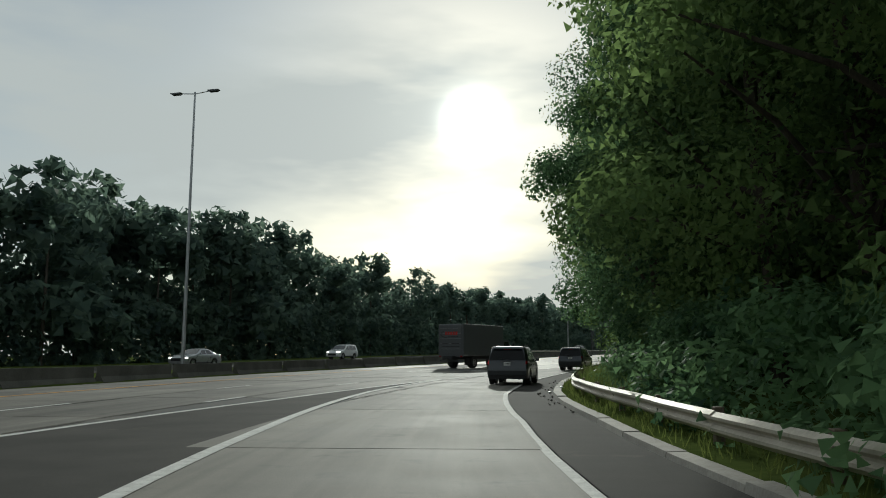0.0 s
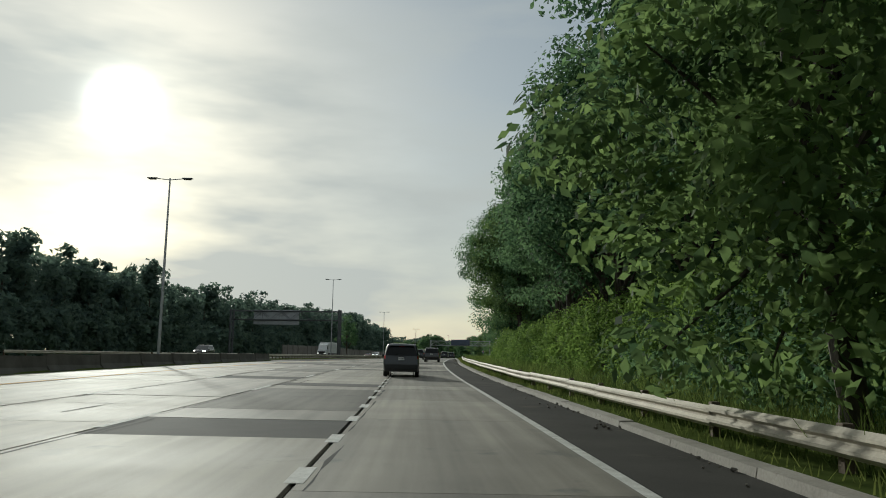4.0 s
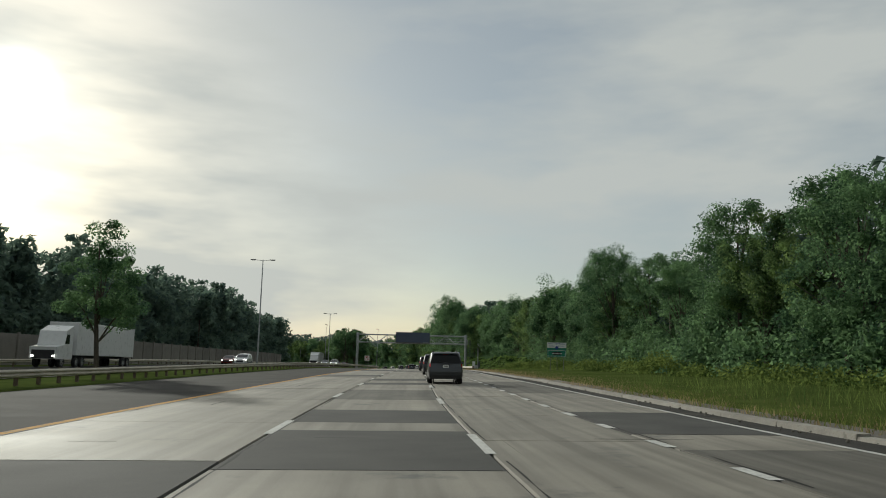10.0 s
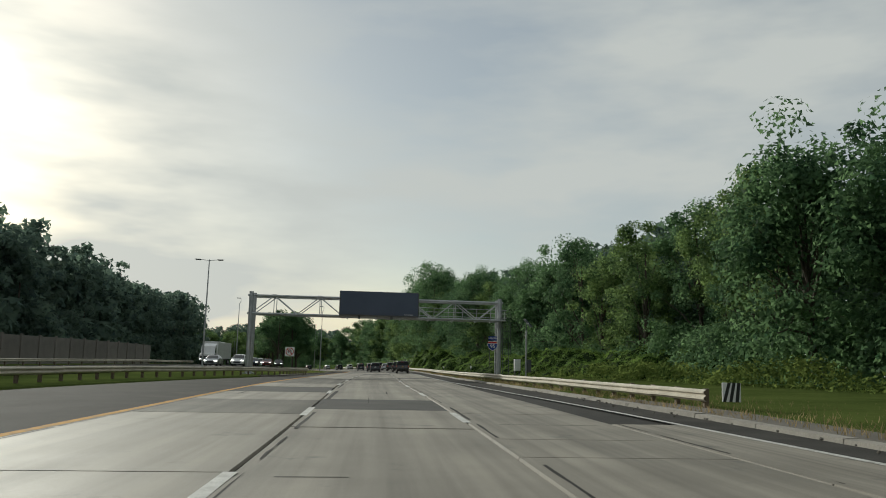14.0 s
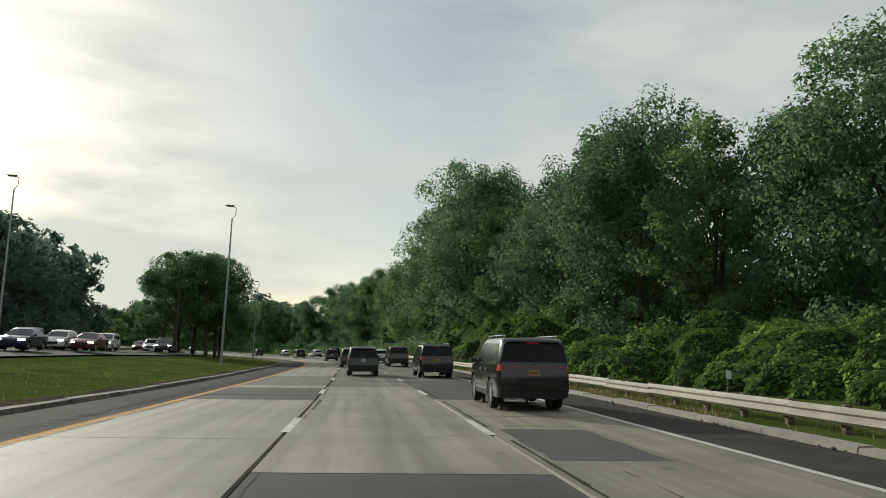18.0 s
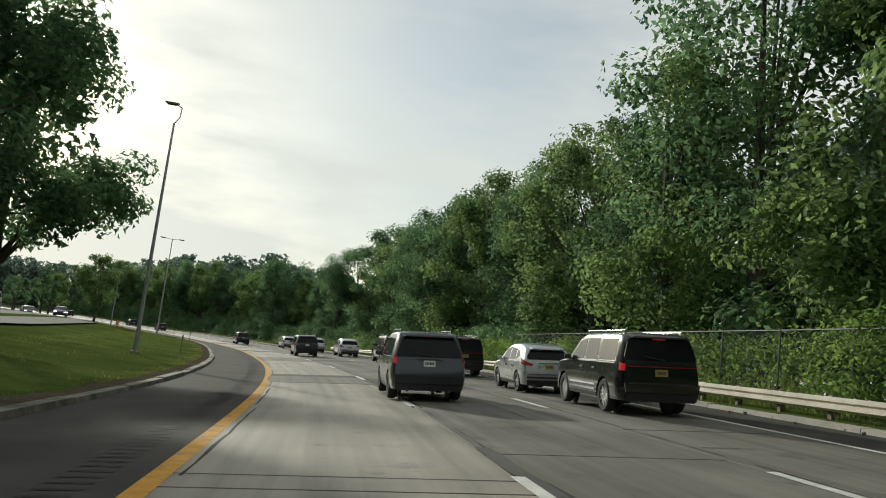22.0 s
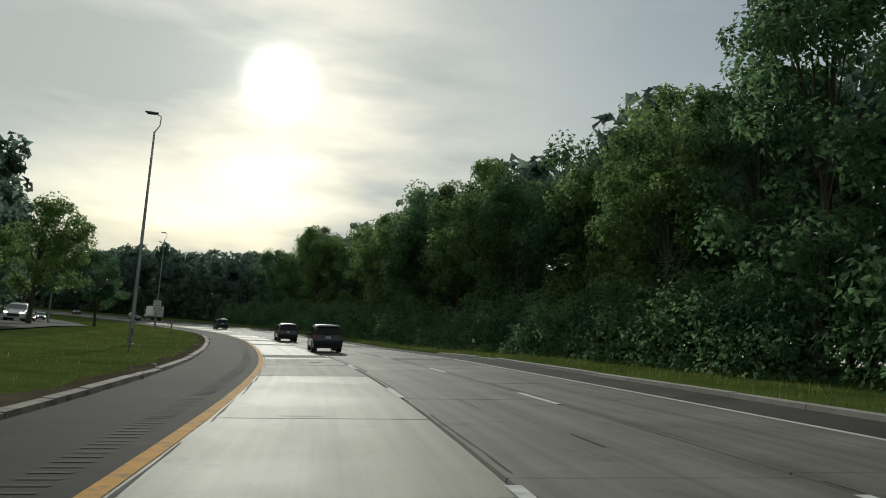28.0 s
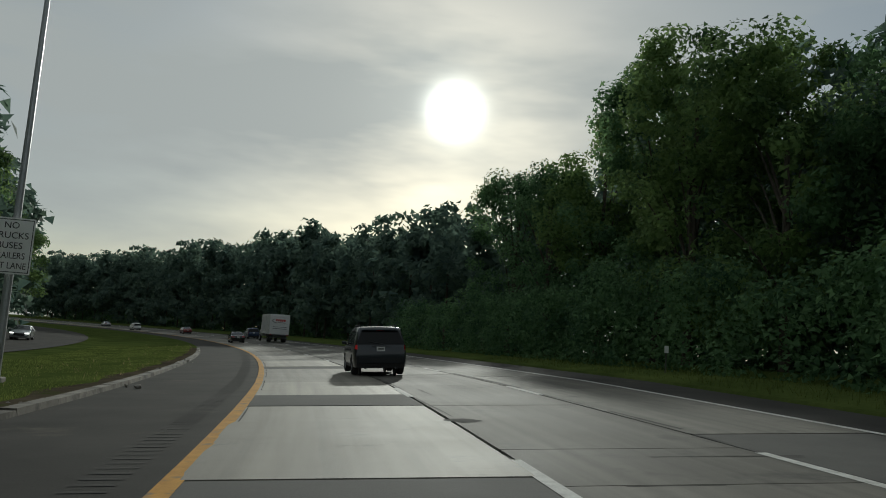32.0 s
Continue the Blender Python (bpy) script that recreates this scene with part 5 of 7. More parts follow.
# sponsor sign
t = sign_thing("road_sign", "large white and green sponsor sign on three posts in the grass", (-0.75, 0.05, 0.85), 2.6, 1.0)
bm = bmesh.new(); plate(bm, 2.3, 0.62, 3.02); part("panel", bm, M_SIGN, t, "white upper panel")
bm = bmesh.new(); plate(bm, 2.3, 1.02, 2.18); part("panel", bm, M_GREEN, t, "green lower panel")
bm = bmesh.new()
for x0, x1, z0, z1 in ((-1.05, 1.05, 2.39, 2.42), (-1.05, 1.05, 1.74, 1.77), (-1.05, -1.02, 1.74, 2.42), (1.02, 1.05, 1.74, 2.42)):
    poly(bm, [(x0, z0), (x1, z0), (x1, z1), (x0, z1)], -0.0075)
part("border", bm, M_SIGN, t)
bm = bmesh.new(); poly(bm, [(0.62 * math.cos(a) , 2.06 + 0.2 * math.sin(a)) for a in np.linspace(0, 6.2, 22)], -0.0075); part("logo", bm, M_SIGNK, t, "dark oval logo shape")
bm = bmesh.new()
for k in range(8):
    poly(bm, [(-0.55 + k * 0.15, 2.0), (-0.45 + k * 0.15, 2.0), (-0.45 + k * 0.15, 2.12), (-0.55 + k * 0.15, 2.12)], -0.0085)
tagged(part("logo_bar", bm, M_SIGN, t), kind="stuff")
lettering("NYS THRUWAY", 0.25, 0, 3.18, -0.012, M_BLUE, t, 1.2)
lettering("SPONSOR       PROGRAM", 0.15, 0, 2.9, -0.012, M_BLUE, t, 1.15)
bm = bmesh.new(); disc_ring(bm, 0, 2.72, -0.013, 0.0, 0.2); part("emblem", bm, M_BLUE, t)
t.matrix_world = rpose(311.9, 18.3, 0.25, 4, 0.96)
# route shield
t = sign_thing("road_sign", "blue north banner over a blue and red interstate shield", (-0.32, 0.32), 3.4)
bm = bmesh.new(); plate(bm, 0.9, 0.45, 3.75); part("panel", bm, M_BLUE, t, "blue banner")
bm = bmesh.new(); poly(bm, [(-0.5, 3.4), (-0.25, 3.47), (0, 3.42), (0.25, 3.47), (0.5, 3.4), (0.56, 3.05), (0.4, 2.68), (0, 2.42), (-0.4, 2.68), (-0.56, 3.05)], -0.004); part("shield", bm, M_SIGN, t, "white rimmed shield")
bm = bmesh.new(); poly(bm, [(-0.5, 3.2), (0.5, 3.2), (0.51, 3.02), (0.37, 2.71), (0, 2.46), (-0.37, 2.71), (-0.51, 3.02)], -0.008); part("shield_field", bm, M_BLUE, t)
bm = bmesh.new(); poly(bm, [(-0.47, 3.37), (-0.25, 3.43), (0, 3.39), (0.25, 3.43), (0.47, 3.37), (0.5, 3.24), (-0.5, 3.24)], -0.008); part("shield_top", bm, M_RED, t)
lettering("NORTH", 0.27, 0, 3.75, -0.012, M_SIGN, t)
lettering("95", 0.55, 0, 2.92, -0.013, M_SIGN, t)
t.matrix_world = rpose(379.2, 10.63, 0.55, 0, 0.74)
# no U turn
t = sign_thing("road_sign", "white square sign with a red barred ring and a turning arrow", (-0.3, 0.3), 2.4)
bm = bmesh.new(); plate(bm, 1.2, 1.2, 2.6); part("panel", bm, M_SIGN, t)
bm = bmesh.new(); disc_ring(bm, 0, 2.6, -0.010, 0.42, 0.51); poly(bm, [(-0.36, 2.89), (-0.29, 2.96), (0.36, 2.31), (0.29, 2.24)], -0.0105); part("ring", bm, M_RED, t, "red ring with a slanting bar")
bm = bmesh.new()
for i in range(10):
    a0, a1 = math.pi * i / 10, math.pi * (i + 1) / 10
    poly(bm, [(0.22 * math.cos(a0), 2.66 + 0.22 * math.sin(a0)), (0.22 * math.cos(a1), 2.66 + 0.22 * math.sin(a1)), (0.12 * math.cos(a1), 2.66 + 0.12 * math.sin(a1)), (0.12 * math.cos(a0), 2.66 + 0.12 * math.sin(a0))], -0.0085)
poly(bm, [(0.12, 2.35), (0.22, 2.35), (0.22, 2.66), (0.12, 2.66)], -0.0085)
poly(bm, [(-0.3, 2.62), (-0.04, 2.62), (-0.17, 2.42)], -0.0085)
part("arrow", bm, M_SIGNK, t)
t.matrix_world = rpose(420.9, -10.04, 0.1)
# lane rule sign, fixed to a light pole
t = tagged(new("road_sign"), "white five-line lane rule sign strapped to a light pole", "sign")
bm = bmesh.new(); plate(bm, 1.15, 1.5, 3.7); part("panel", bm, M_SIGN, t)
bm = bmesh.new()
for x0, x1, z0, z1 in ((-0.54, 0.54, 4.39, 4.41), (-0.54, 0.54, 2.99, 3.01), (-0.54, -0.52, 3.0, 4.4), (0.52, 0.54, 3.0, 4.4)):
    poly(bm, [(x0, z0), (x1, z0), (x1, z1), (x0, z1)], -0.008)
part("border", bm, M_SIGNK, t)
for k, w in enumerate(("NO", "TRUCKS", "BUSES", "TRAILERS", "LEFT LANE")):
    lettering(w, 0.24, 0, 4.24 - k * 0.27, -0.011, M_SIGNK, t, 0.82 if len(w) > 7 else 1.0)
bm = bmesh.new(); box(bm, (0, 0.05, 3.4), (0.3, 0.08, 0.05)); box(bm, (0, 0.05, 4.0), (0.3, 0.08, 0.05)); part("bracket", bm, M_STEEL, t)
t.matrix_world = rpose(779.7, -9.53, 0.0)
# chevron terminal of the second rail, mile marker, delineators
t = tagged(new("rail_end"), "black and white chevron panel on the rail's end", "marker")
bm = bmesh.new(); box(bm, (0, 0, 0.52), (0.5, 0.05, 0.5), 0.01); part("panel", bm, M_SIGN, t)
bm = bmesh.new()
for k in range(3):
    poly(bm, [(-0.25 + k * 0.17, 0.27), (-0.16 + k * 0.17, 0.27), (-0.02 + k * 0.13, 0.77), (-0.11 + k * 0.13, 0.77)], -0.028)
part("stripes", bm, M_SIGNK, t)
t.matrix_world = rpose(337.3, 11.0, 0.05)


def delineator(s, r, tall, label, plate_mat, lean=0.0, w=0.09):
    d = tagged(new("delineator"), label, "delineator", "delineator posts")
    bm = bmesh.new(); box(bm, (0, 0.02, tall / 2 - 0.1), (0.05, 0.03, tall + 0.2), 0.005); part("post", bm, M_POSTG, d)
    bm = bmesh.new(); box(bm, (0, -0.005, tall - 0.13), (w, 0.012, 0.24), 0.004); part("reflector", bm, plate_mat, d, "pale reflector plate")
    d.matrix_world = rpose(s, r, 0.05) @ pose(0, 0, 0, 0, lean, 0)
    return d


for s, r, h, ln in ((105, 16.0, 1.1, 0), (404, 11.6, 1.15, 0), (628, 9.3, 1.0, 0), (700, 10.2, 1.0, 0), (752, 10.6, 1.0, 0), (783, 11.2, 1.0, 0), (436, 11.2, 1.0, 0)):
    delineator(s, r, h, "short dark post with a pale reflector plate", M_SIGN, ln, 0.16)
for s, r, h, ln in ((566, -8.2, 1.3, 0), (600, -7.8, 1.3, 0), (629, -8.2, 1.3, 4), (664, -8.4, 1.2, 0), (690, -9.3, 1.2, 3), (715, -9.2, 1.2, 0), (765, -8.8, 1.3, 28)):
    delineator(s, r, h, "slim dark marker post standing in the median grass", M_POSTG if ln < 20 else plain("marker_amber", (0.75, 0.5, 0.06)), ln)
t = tagged(new("traffic_barrel"), "orange and white striped traffic barrel on the median grass", "barrel")
for k, (z0, z1, r0, r1) in enumerate(((0.08, 0.26, 0.30, 0.29), (0.26, 0.44, 0.285, 0.275), (0.44, 0.62, 0.27, 0.26), (0.62, 0.8, 0.255, 0.245), (0.8, 0.98, 0.24, 0.23))):
    bm = bmesh.new(); tube(bm, (0, 0, z0), (0, 0, z1), r0, r1, 18); part("band", bm, M_ORANGE if k % 2 == 0 else M_SIGN, t, "orange band" if k % 2 == 0 else "white band", True)
bm = bmesh.new(); tube(bm, (0, 0, 0), (0, 0, 0.09), 0.42, 0.36, 18); part("base", bm, M_SIGNK, t, "black rubber base")
bm = bmesh.new(); box(bm, (0, 0, 1.02), (0.25, 0.05, 0.08), 0.015); part("handle", bm, M_ORANGE, t)
t.matrix_world = rpose(647, -14.9, 0.08)

# ---- chain-link fence ----
fence = tagged(new("chain_link_fence"), "rusty chain-link fence with round posts half hidden in vine", "fence")
bm = bmesh.new(); tube(bm, (0, 0, -0.1), (0, 0, 2.25), 0.03, 0.03, 7)
me = bpy.data.meshes.new("post"); bm.to_mesh(me); bm.free(); me.materials.append(M_STEELD)
wv, wf = [], []
for s in np.arange(498, 554, 3.0):
    ob = new("post", me); ob.parent = fence; ob.matrix_world = rpose(s, 11.0, 0.0)
    bm = bmesh.new(); tube(bm, rp(s, 11.0, 2.2), rp(s + 3.0, 11.0, 2.2), 0.022, 0.022, 6); part("top_rail", bm, M_STEELD, fence)
for s in np.arange(500, 556, 0.16):
    for sg in (-1, 1):
        a, b = rp(s, 11.02, 0.05), rp(s + sg * 2.1, 11.02, 2.18)
        o = len(wv)
        wv += [a, a + Vector((0, 0, 0.007)), b + Vector((0, 0, 0.007)), b]
        wf.append((o, o + 1, o + 2, o + 3))
M_WIRE = surface("weathered_wire", (0.02, 0.021, 0.02), (0.045, 0.046, 0.042), 3, 40, 0.7, 0.3, 0.0)
tagged(link_mesh("wire_mesh", wv, wf, M_WIRE, fence), kind="stuff")


# ---- gantries ----
def gantry(name, label, s, r0, r1, low, high, deep, steel, col_r, ends):
    """A space truss between column pairs; local x runs across the road."""
    g = tagged(new(name), label, "gantry", "sign gantries over the motorway")
    span = r1 - r0
    n = int(round(span / 2.1))
    xs = [i * span / n for i in range(n + 1)]
    for y in (0.0, deep):
        for z, rad in ((low, 0.10), (high, 0.10)):
            bm = bmesh.new(); tube(bm, (-0.3, y, z), (span + 0.3, y, z), rad, rad, 10); part("chord", bm, steel, g, smooth=True)
        for i in range(n):
            a, b = (low, high) if i % 2 == 0 else (high, low)
            bm = bmesh.new(); tube(bm, (xs[i], y, a), (xs[i + 1], y, b), 0.045, 0.045, 6); part("brace", bm, steel, g)
            if i % 2 == 0:
                bm = bmesh.new(); tube(bm, (xs[i + 1], y, low), (xs[i + 1], y, high), 0.035, 0.035, 6); part("brace", bm, steel, g)
            bm = bmesh.new(); box(bm, (xs[i + 1], y, high if i % 2 == 0 else low), (0.42, 0.05, 0.26), 0.01); part("gusset", bm, steel, g)
    for z in (low, high):
        for i in range(n):
            a, b = (0.0, deep) if i % 2 == 0 else (deep, 0.0)
            bm = bmesh.new(); tube(bm, (xs[i], a, z), (xs[i + 1], b, z), 0.045, 0.045, 6); part("brace", bm, steel, g)
    for x in ends:
        for y in (0.0, deep):
            bm = bmesh.new(); tube(bm, (x, y, -0.6), (x, y, high + 0.35), col_r, col_r, 16); part("column", bm, steel, g, smooth=True)
            bm = bmesh.new(); box(bm, (x, y, 0.1), (col_r * 3.4, col_r * 3.4, 0.12), 0.01); part("base_plate", bm, steel, g)
        k = 4
        for i in range(k):
            z0, z1 = 0.5 + i * (low - 0.7) / k, 0.5 + (i + 1) * (low - 0.7) / k
            a, b = (0.0, deep) if i % 2 == 0 else (deep, 0.0)
            bm = bmesh.new(); tube(bm, (x, a, z0), (x, b, z1), 0.05, 0.05, 6); part("brace", bm, steel, g)
            bm = bmesh.new(); tube(bm, (x, 0, z1), (x, deep, z1), 0.04, 0.04, 6); part("brace", bm, steel, g)
    g.matrix_world = rpose(s, r0, 0.0)
    return g


g2 = gantry("sign_gantry", "grey tubular steel truss gantry with a walkway and a message board", 390.0, -10.25, 12.65, 5.55, 7.2, 1.7, M_STEEL, 0.2, (0.0, 22.9))
bm = bmesh.new()
box(bm, (19.2, -0.75, 5.5), (8.2, 1.0, 0.08), 0.01)
part("walkway", bm, M_STEEL, g2, "grated steel walkway")
for y in (-1.22,):
    for z in (5.72, 6.1, 6.45):
        bm = bmesh.new(); tube(bm, (15.2, y, z), (23.4, y, z), 0.025, 0.025, 6); part("railing", bm, M_STEEL, g2)
    for x in np.arange(15.4, 23.5, 1.3):
        bm = bmesh.new(); tube(bm, (x, y, 5.5), (x, y, 6.47), 0.03, 0.03, 6); part("railing_post", bm, M_STEEL, g2)
for x in (8.8, 11.4, 13.6, 16.2, 18.4, 20.6, 22.0):
    bm = bmesh.new(); box(bm, (x, -0.6, 5.36), (0.1, 1.7, 0.14), 0.01); part("bracket", bm, M_STEEL, g2)
for z in np.arange(0.6, 6.4, 0.33):
    bm = bmesh.new(); tube(bm, (23.2, -0.28, z), (23.75, -0.28, z), 0.015, 0.015, 5); part("rung", bm, M_STEELD, g2)
for x in (23.2, 23.75):
    bm = bmesh.new(); tube(bm, (x, -0.28, 0.4), (x, -0.28, 6.6), 0.025, 0.025, 6); part("ladder_rail", bm, M_STEELD, g2)
for a in np.linspace(-0.5, 3.6, 6):
    bm = bmesh.new(); tube(bm, (23.48 + 0.42 * math.cos(a), -0.3 - 0.45 * abs(math.sin(a)) - 0.1, 2.4), (23.48 + 0.42 * math.cos(a), -0.3 - 0.45 * abs(math.sin(a)) - 0.1, 6.5), 0.014, 0.014, 5); part("cage_bar", bm, M_STEELD, g2)
M_BOARD = surface("message_board_face", (0.035, 0.05, 0.085), (0.06, 0.08, 0.125), 0.5, 80, 0.4, 0, 0.02)
board = tagged(new("message_board"), "blank dark blue-grey electronic message board on the gantry", "message board")
bm = bmesh.new(); box(bm, (0, 0, 0), (7.2, 1.1, 2.2), 0.03); part("case", bm, M_STEELD, board)
bm = bmesh.new(); box(bm, (0, -0.56, 0.02), (7.0, 0.03, 2.05), 0.005); part("display", bm, M_BOARD, board, "unlit dark display face")
for k in range(10):
    bm = bmesh.new(); box(bm, (2.3 + k * 0.085, -0.585, -0.93), (0.055, 0.01, 0.05)); part("maker_bar", bm, M_SIGN, board)
for x in (-1.8, 1.15):
    bm = bmesh.new(); box(bm, (x, -0.2, -1.24), (0.22, 0.3, 0.3), 0.02); part("sensor", bm, M_STEELD, board)
board.matrix_world = rpose(389.2, 1.45, 6.6)
# cabinet and solar pole beside the gantry
t = tagged(new("control_cabinet"), "pale steel control cabinet on two posts beside the gantry", "cabinet")
bm = bmesh.new(); box(bm, (0, 0, 1.35), (0.55, 0.7, 1.1), 0.03); part("body", bm, M_STEEL, t)
bm = bmesh.new(); box(bm, (0, -0.37, 1.35), (0.48, 0.03, 1.0), 0.01); part("door", bm, M_SIGN, t, "pale cabinet door")
for x in (-0.2, 0.2):
    bm = bmesh.new(); box(bm, (x, 0, 0.35), (0.08, 0.08, 0.95)); part("leg", bm, M_STEELD, t)
t.matrix_world = rpose(390.5, 14.44, 0.0)
t = tagged(new("solar_pole"), "steel pole carrying a tilted solar panel", "solar panel")
bm = bmesh.new(); tube(bm, (0, 0, -0.3), (0, 0, 4.6), 0.09, 0.09, 10); part("pole", bm, M_STEEL, t, smooth=True)
bm = bmesh.new(); tube(bm, (0, 0, 4.6), (0, 0, 5.2), 0.045, 0.045, 8); part("mast", bm, M_STEELD, t)
bm = bmesh.new(); box(bm, (0, 0, 0), (1.0, 1.2, 0.05), 0.008, pose(0.15, 0, 5.3, 0, 48, 0)); part("solar_panel", bm, M_BOARD, t, "dark glassy solar panel")
bm = bmesh.new(); box(bm, (0, 0, -0.05), (0.9, 0.06, 0.06), 0.008, pose(0.15, 0, 5.3, 0, 48, 0)); box(bm, (0, 0, -0.05), (0.06, 1.1, 0.06), 0.008, pose(0.15, 0, 5.3, 0, 48, 0)); part("panel_frame", bm, M_STEEL, t)
bm = bmesh.new(); box(bm, (0.28, 0, 1.3), (0.4, 0.3, 1.2), 0.02); part("battery_box", bm, M_STEELD, t)
t.matrix_world = rpose(390.9, 15.34, 0.0)
g1 = gantry("sign_gantry", "dark steel truss gantry over the opposite carriageway", 244.0, -36.3, -13.8, 7.7, 9.5, 1.7, M_STEELD, 0.22, (0.0, 22.5))
bm = bmesh.new(); box(bm, (9.0, 1.9, 8.3), (9.5, 0.12, 3.0), 0.01); part("sign_back", bm, M_STEEL, g1, "grey back of a large sign")


# ---- vehicles ----
def paint(name, col, metal=0.3, rough=0.28):
    m = surface(name, tuple(c * 0.93 for c in col), tuple(min(1, c * 1.06) for c in col), 3, 200, rough, metal, 0.0)
    p = m.node_tree.nodes["Principled BSDF"]
    p.inputs["Coat Weight"].default_value = 0.7
    p.inputs["Coat Roughness"].default_value = 0.06
    return m


M_GLASS = surface("tinted_glass", (0.006, 0.008, 0.009), (0.012, 0.014, 0.016), 2, 100, 0.13, 0, 0.0, spec=0.8)
M_GLASS.node_tree.nodes["Principled BSDF"].inputs["IOR"].default_value = 1.6
M_REAR = surface("privacy_glass", (0.005, 0.006, 0.007), (0.01, 0.011, 0.012), 2, 100, 0.2, 0, 0.0, spec=0.2)
M_TYRE = surface("tyre_rubber", (0.014, 0.014, 0.014), (0.035, 0.034, 0.033), 6, 60, 0.85, 0, 0.2)
M_RIM = surface("alloy_rim", (0.4, 0.4, 0.41), (0.62, 0.62, 0.63), 4, 60, 0.3, 0.9, 0.0)
M_TRIM = surface("black_trim", (0.015, 0.015, 0.016), (0.035, 0.035, 0.036), 4, 80, 0.6, 0, 0.05)
M_CHROME = surface("chrome_trim", (0.55, 0.55, 0.56), (0.75, 0.75, 0.76), 4, 80, 0.15, 1.0, 0.0)
M_TAIL = surface("tail_light_red", (0.2, 0.01, 0.012), (0.32, 0.016, 0.018), 4, 90, 0.2, 0, 0.0)
M_LENS = surface("headlight_lens", (0.5, 0.5, 0.48), (0.75, 0.75, 0.72), 4, 90, 0.12, 0, 0.0)
M_PLATE = plain("licence_plate", (0.6, 0.6, 0.58), 0.5)
M_PLATEY = plain("licence_plate_gold", (0.34, 0.22, 0.06), 0.5)


def lit(name, col, power):
    m = plain(name, col, 0.3)
    p = m.node_tree.nodes["Principled BSDF"]
    p.inputs["Emission Color"].default_value = (*col, 1)
    p.inputs["Emission Strength"].default_value = power
    return m


M_BRAKE = lit("brake_light", (0.6, 0.03, 0.03), 0.22)
M_HEAD = lit("lit_headlight", (1.0, 0.95, 0.85), 4.0)


def add_wheel(car, x, y, r, w, side, spokes=7):
    wheel = new("wheel")
    wheel.parent = car
    bm = bmesh.new()
    n = 28
    prof = [(r * 0.64, -w / 2 + 0.01), (r * 0.9, -w / 2), (r * 0.985, -w / 2 + 0.035), (r, 0), (r * 0.985, w / 2 - 0.035), (r * 0.9, w / 2), (r * 0.64, w / 2 - 0.01)]
    rings = [[bm.verts.new((d, q * math.cos(6.2832 * i / n), q * math.sin(6.2832 * i / n))) for q, d in prof] for i in range(n)]
    for i in range(n):
        for j in range(len(prof) - 1):
            bm.faces.new((rings[i][j], rings[i][j + 1], rings[(i + 1) % n][j + 1], rings[(i + 1) % n][j]))
    bmesh.ops.recalc_face_normals(bm, faces=bm.faces)
    part("tyre", bm, M_TYRE, wheel, smooth=True)
    bm = bmesh.new()
    tube(bm, (-side * 0.02, 0, 0), (side * w * 0.1, 0, 0), r * 0.66, r * 0.66, 24)
    for v in bm.verts:
        v.co.x += 0
    part("hub_disc", bm, M_TRIM, wheel)
    bm = bmesh.new()
    xo = side * w * 0.38
    tube(bm, (xo - side * 0.03, 0, 0), (xo, 0, 0), r * 0.14, r * 0.12, 14)
    for k in range(spokes):
        a = 6.2832 * k / spokes
        box(bm, (0, 0, r * 0.36), (0.03, r * 0.17, r * 0.58), 0.008, Matrix.Translation((xo - side * 0.02, 0, 0)) @ pose(0, 0, 0, math.degrees(a), 0, 0))
    disc = [[bm.verts.new((xx, q * math.cos(6.2832 * i / 28), q * math.sin(6.2832 * i / 28))) for xx, q in ((xo - side * 0.05, r * 0.6), (xo, r * 0.62), (xo, r * 0.68), (xo - side * 0.06, r * 0.67))] for i in range(28)]
    for i in range(28):
        for j in range(3):
            bm.faces.new((disc[i][j], disc[i][j + 1], disc[(i + 1) % 28][j + 1], disc[(i + 1) % 28][j]))
    bmesh.ops.recalc_face_normals(bm, faces=bm.faces)
    part("rim", bm, M_RIM, wheel, "bright alloy rim")
    wheel.location = (x, y, r)
    return wheel


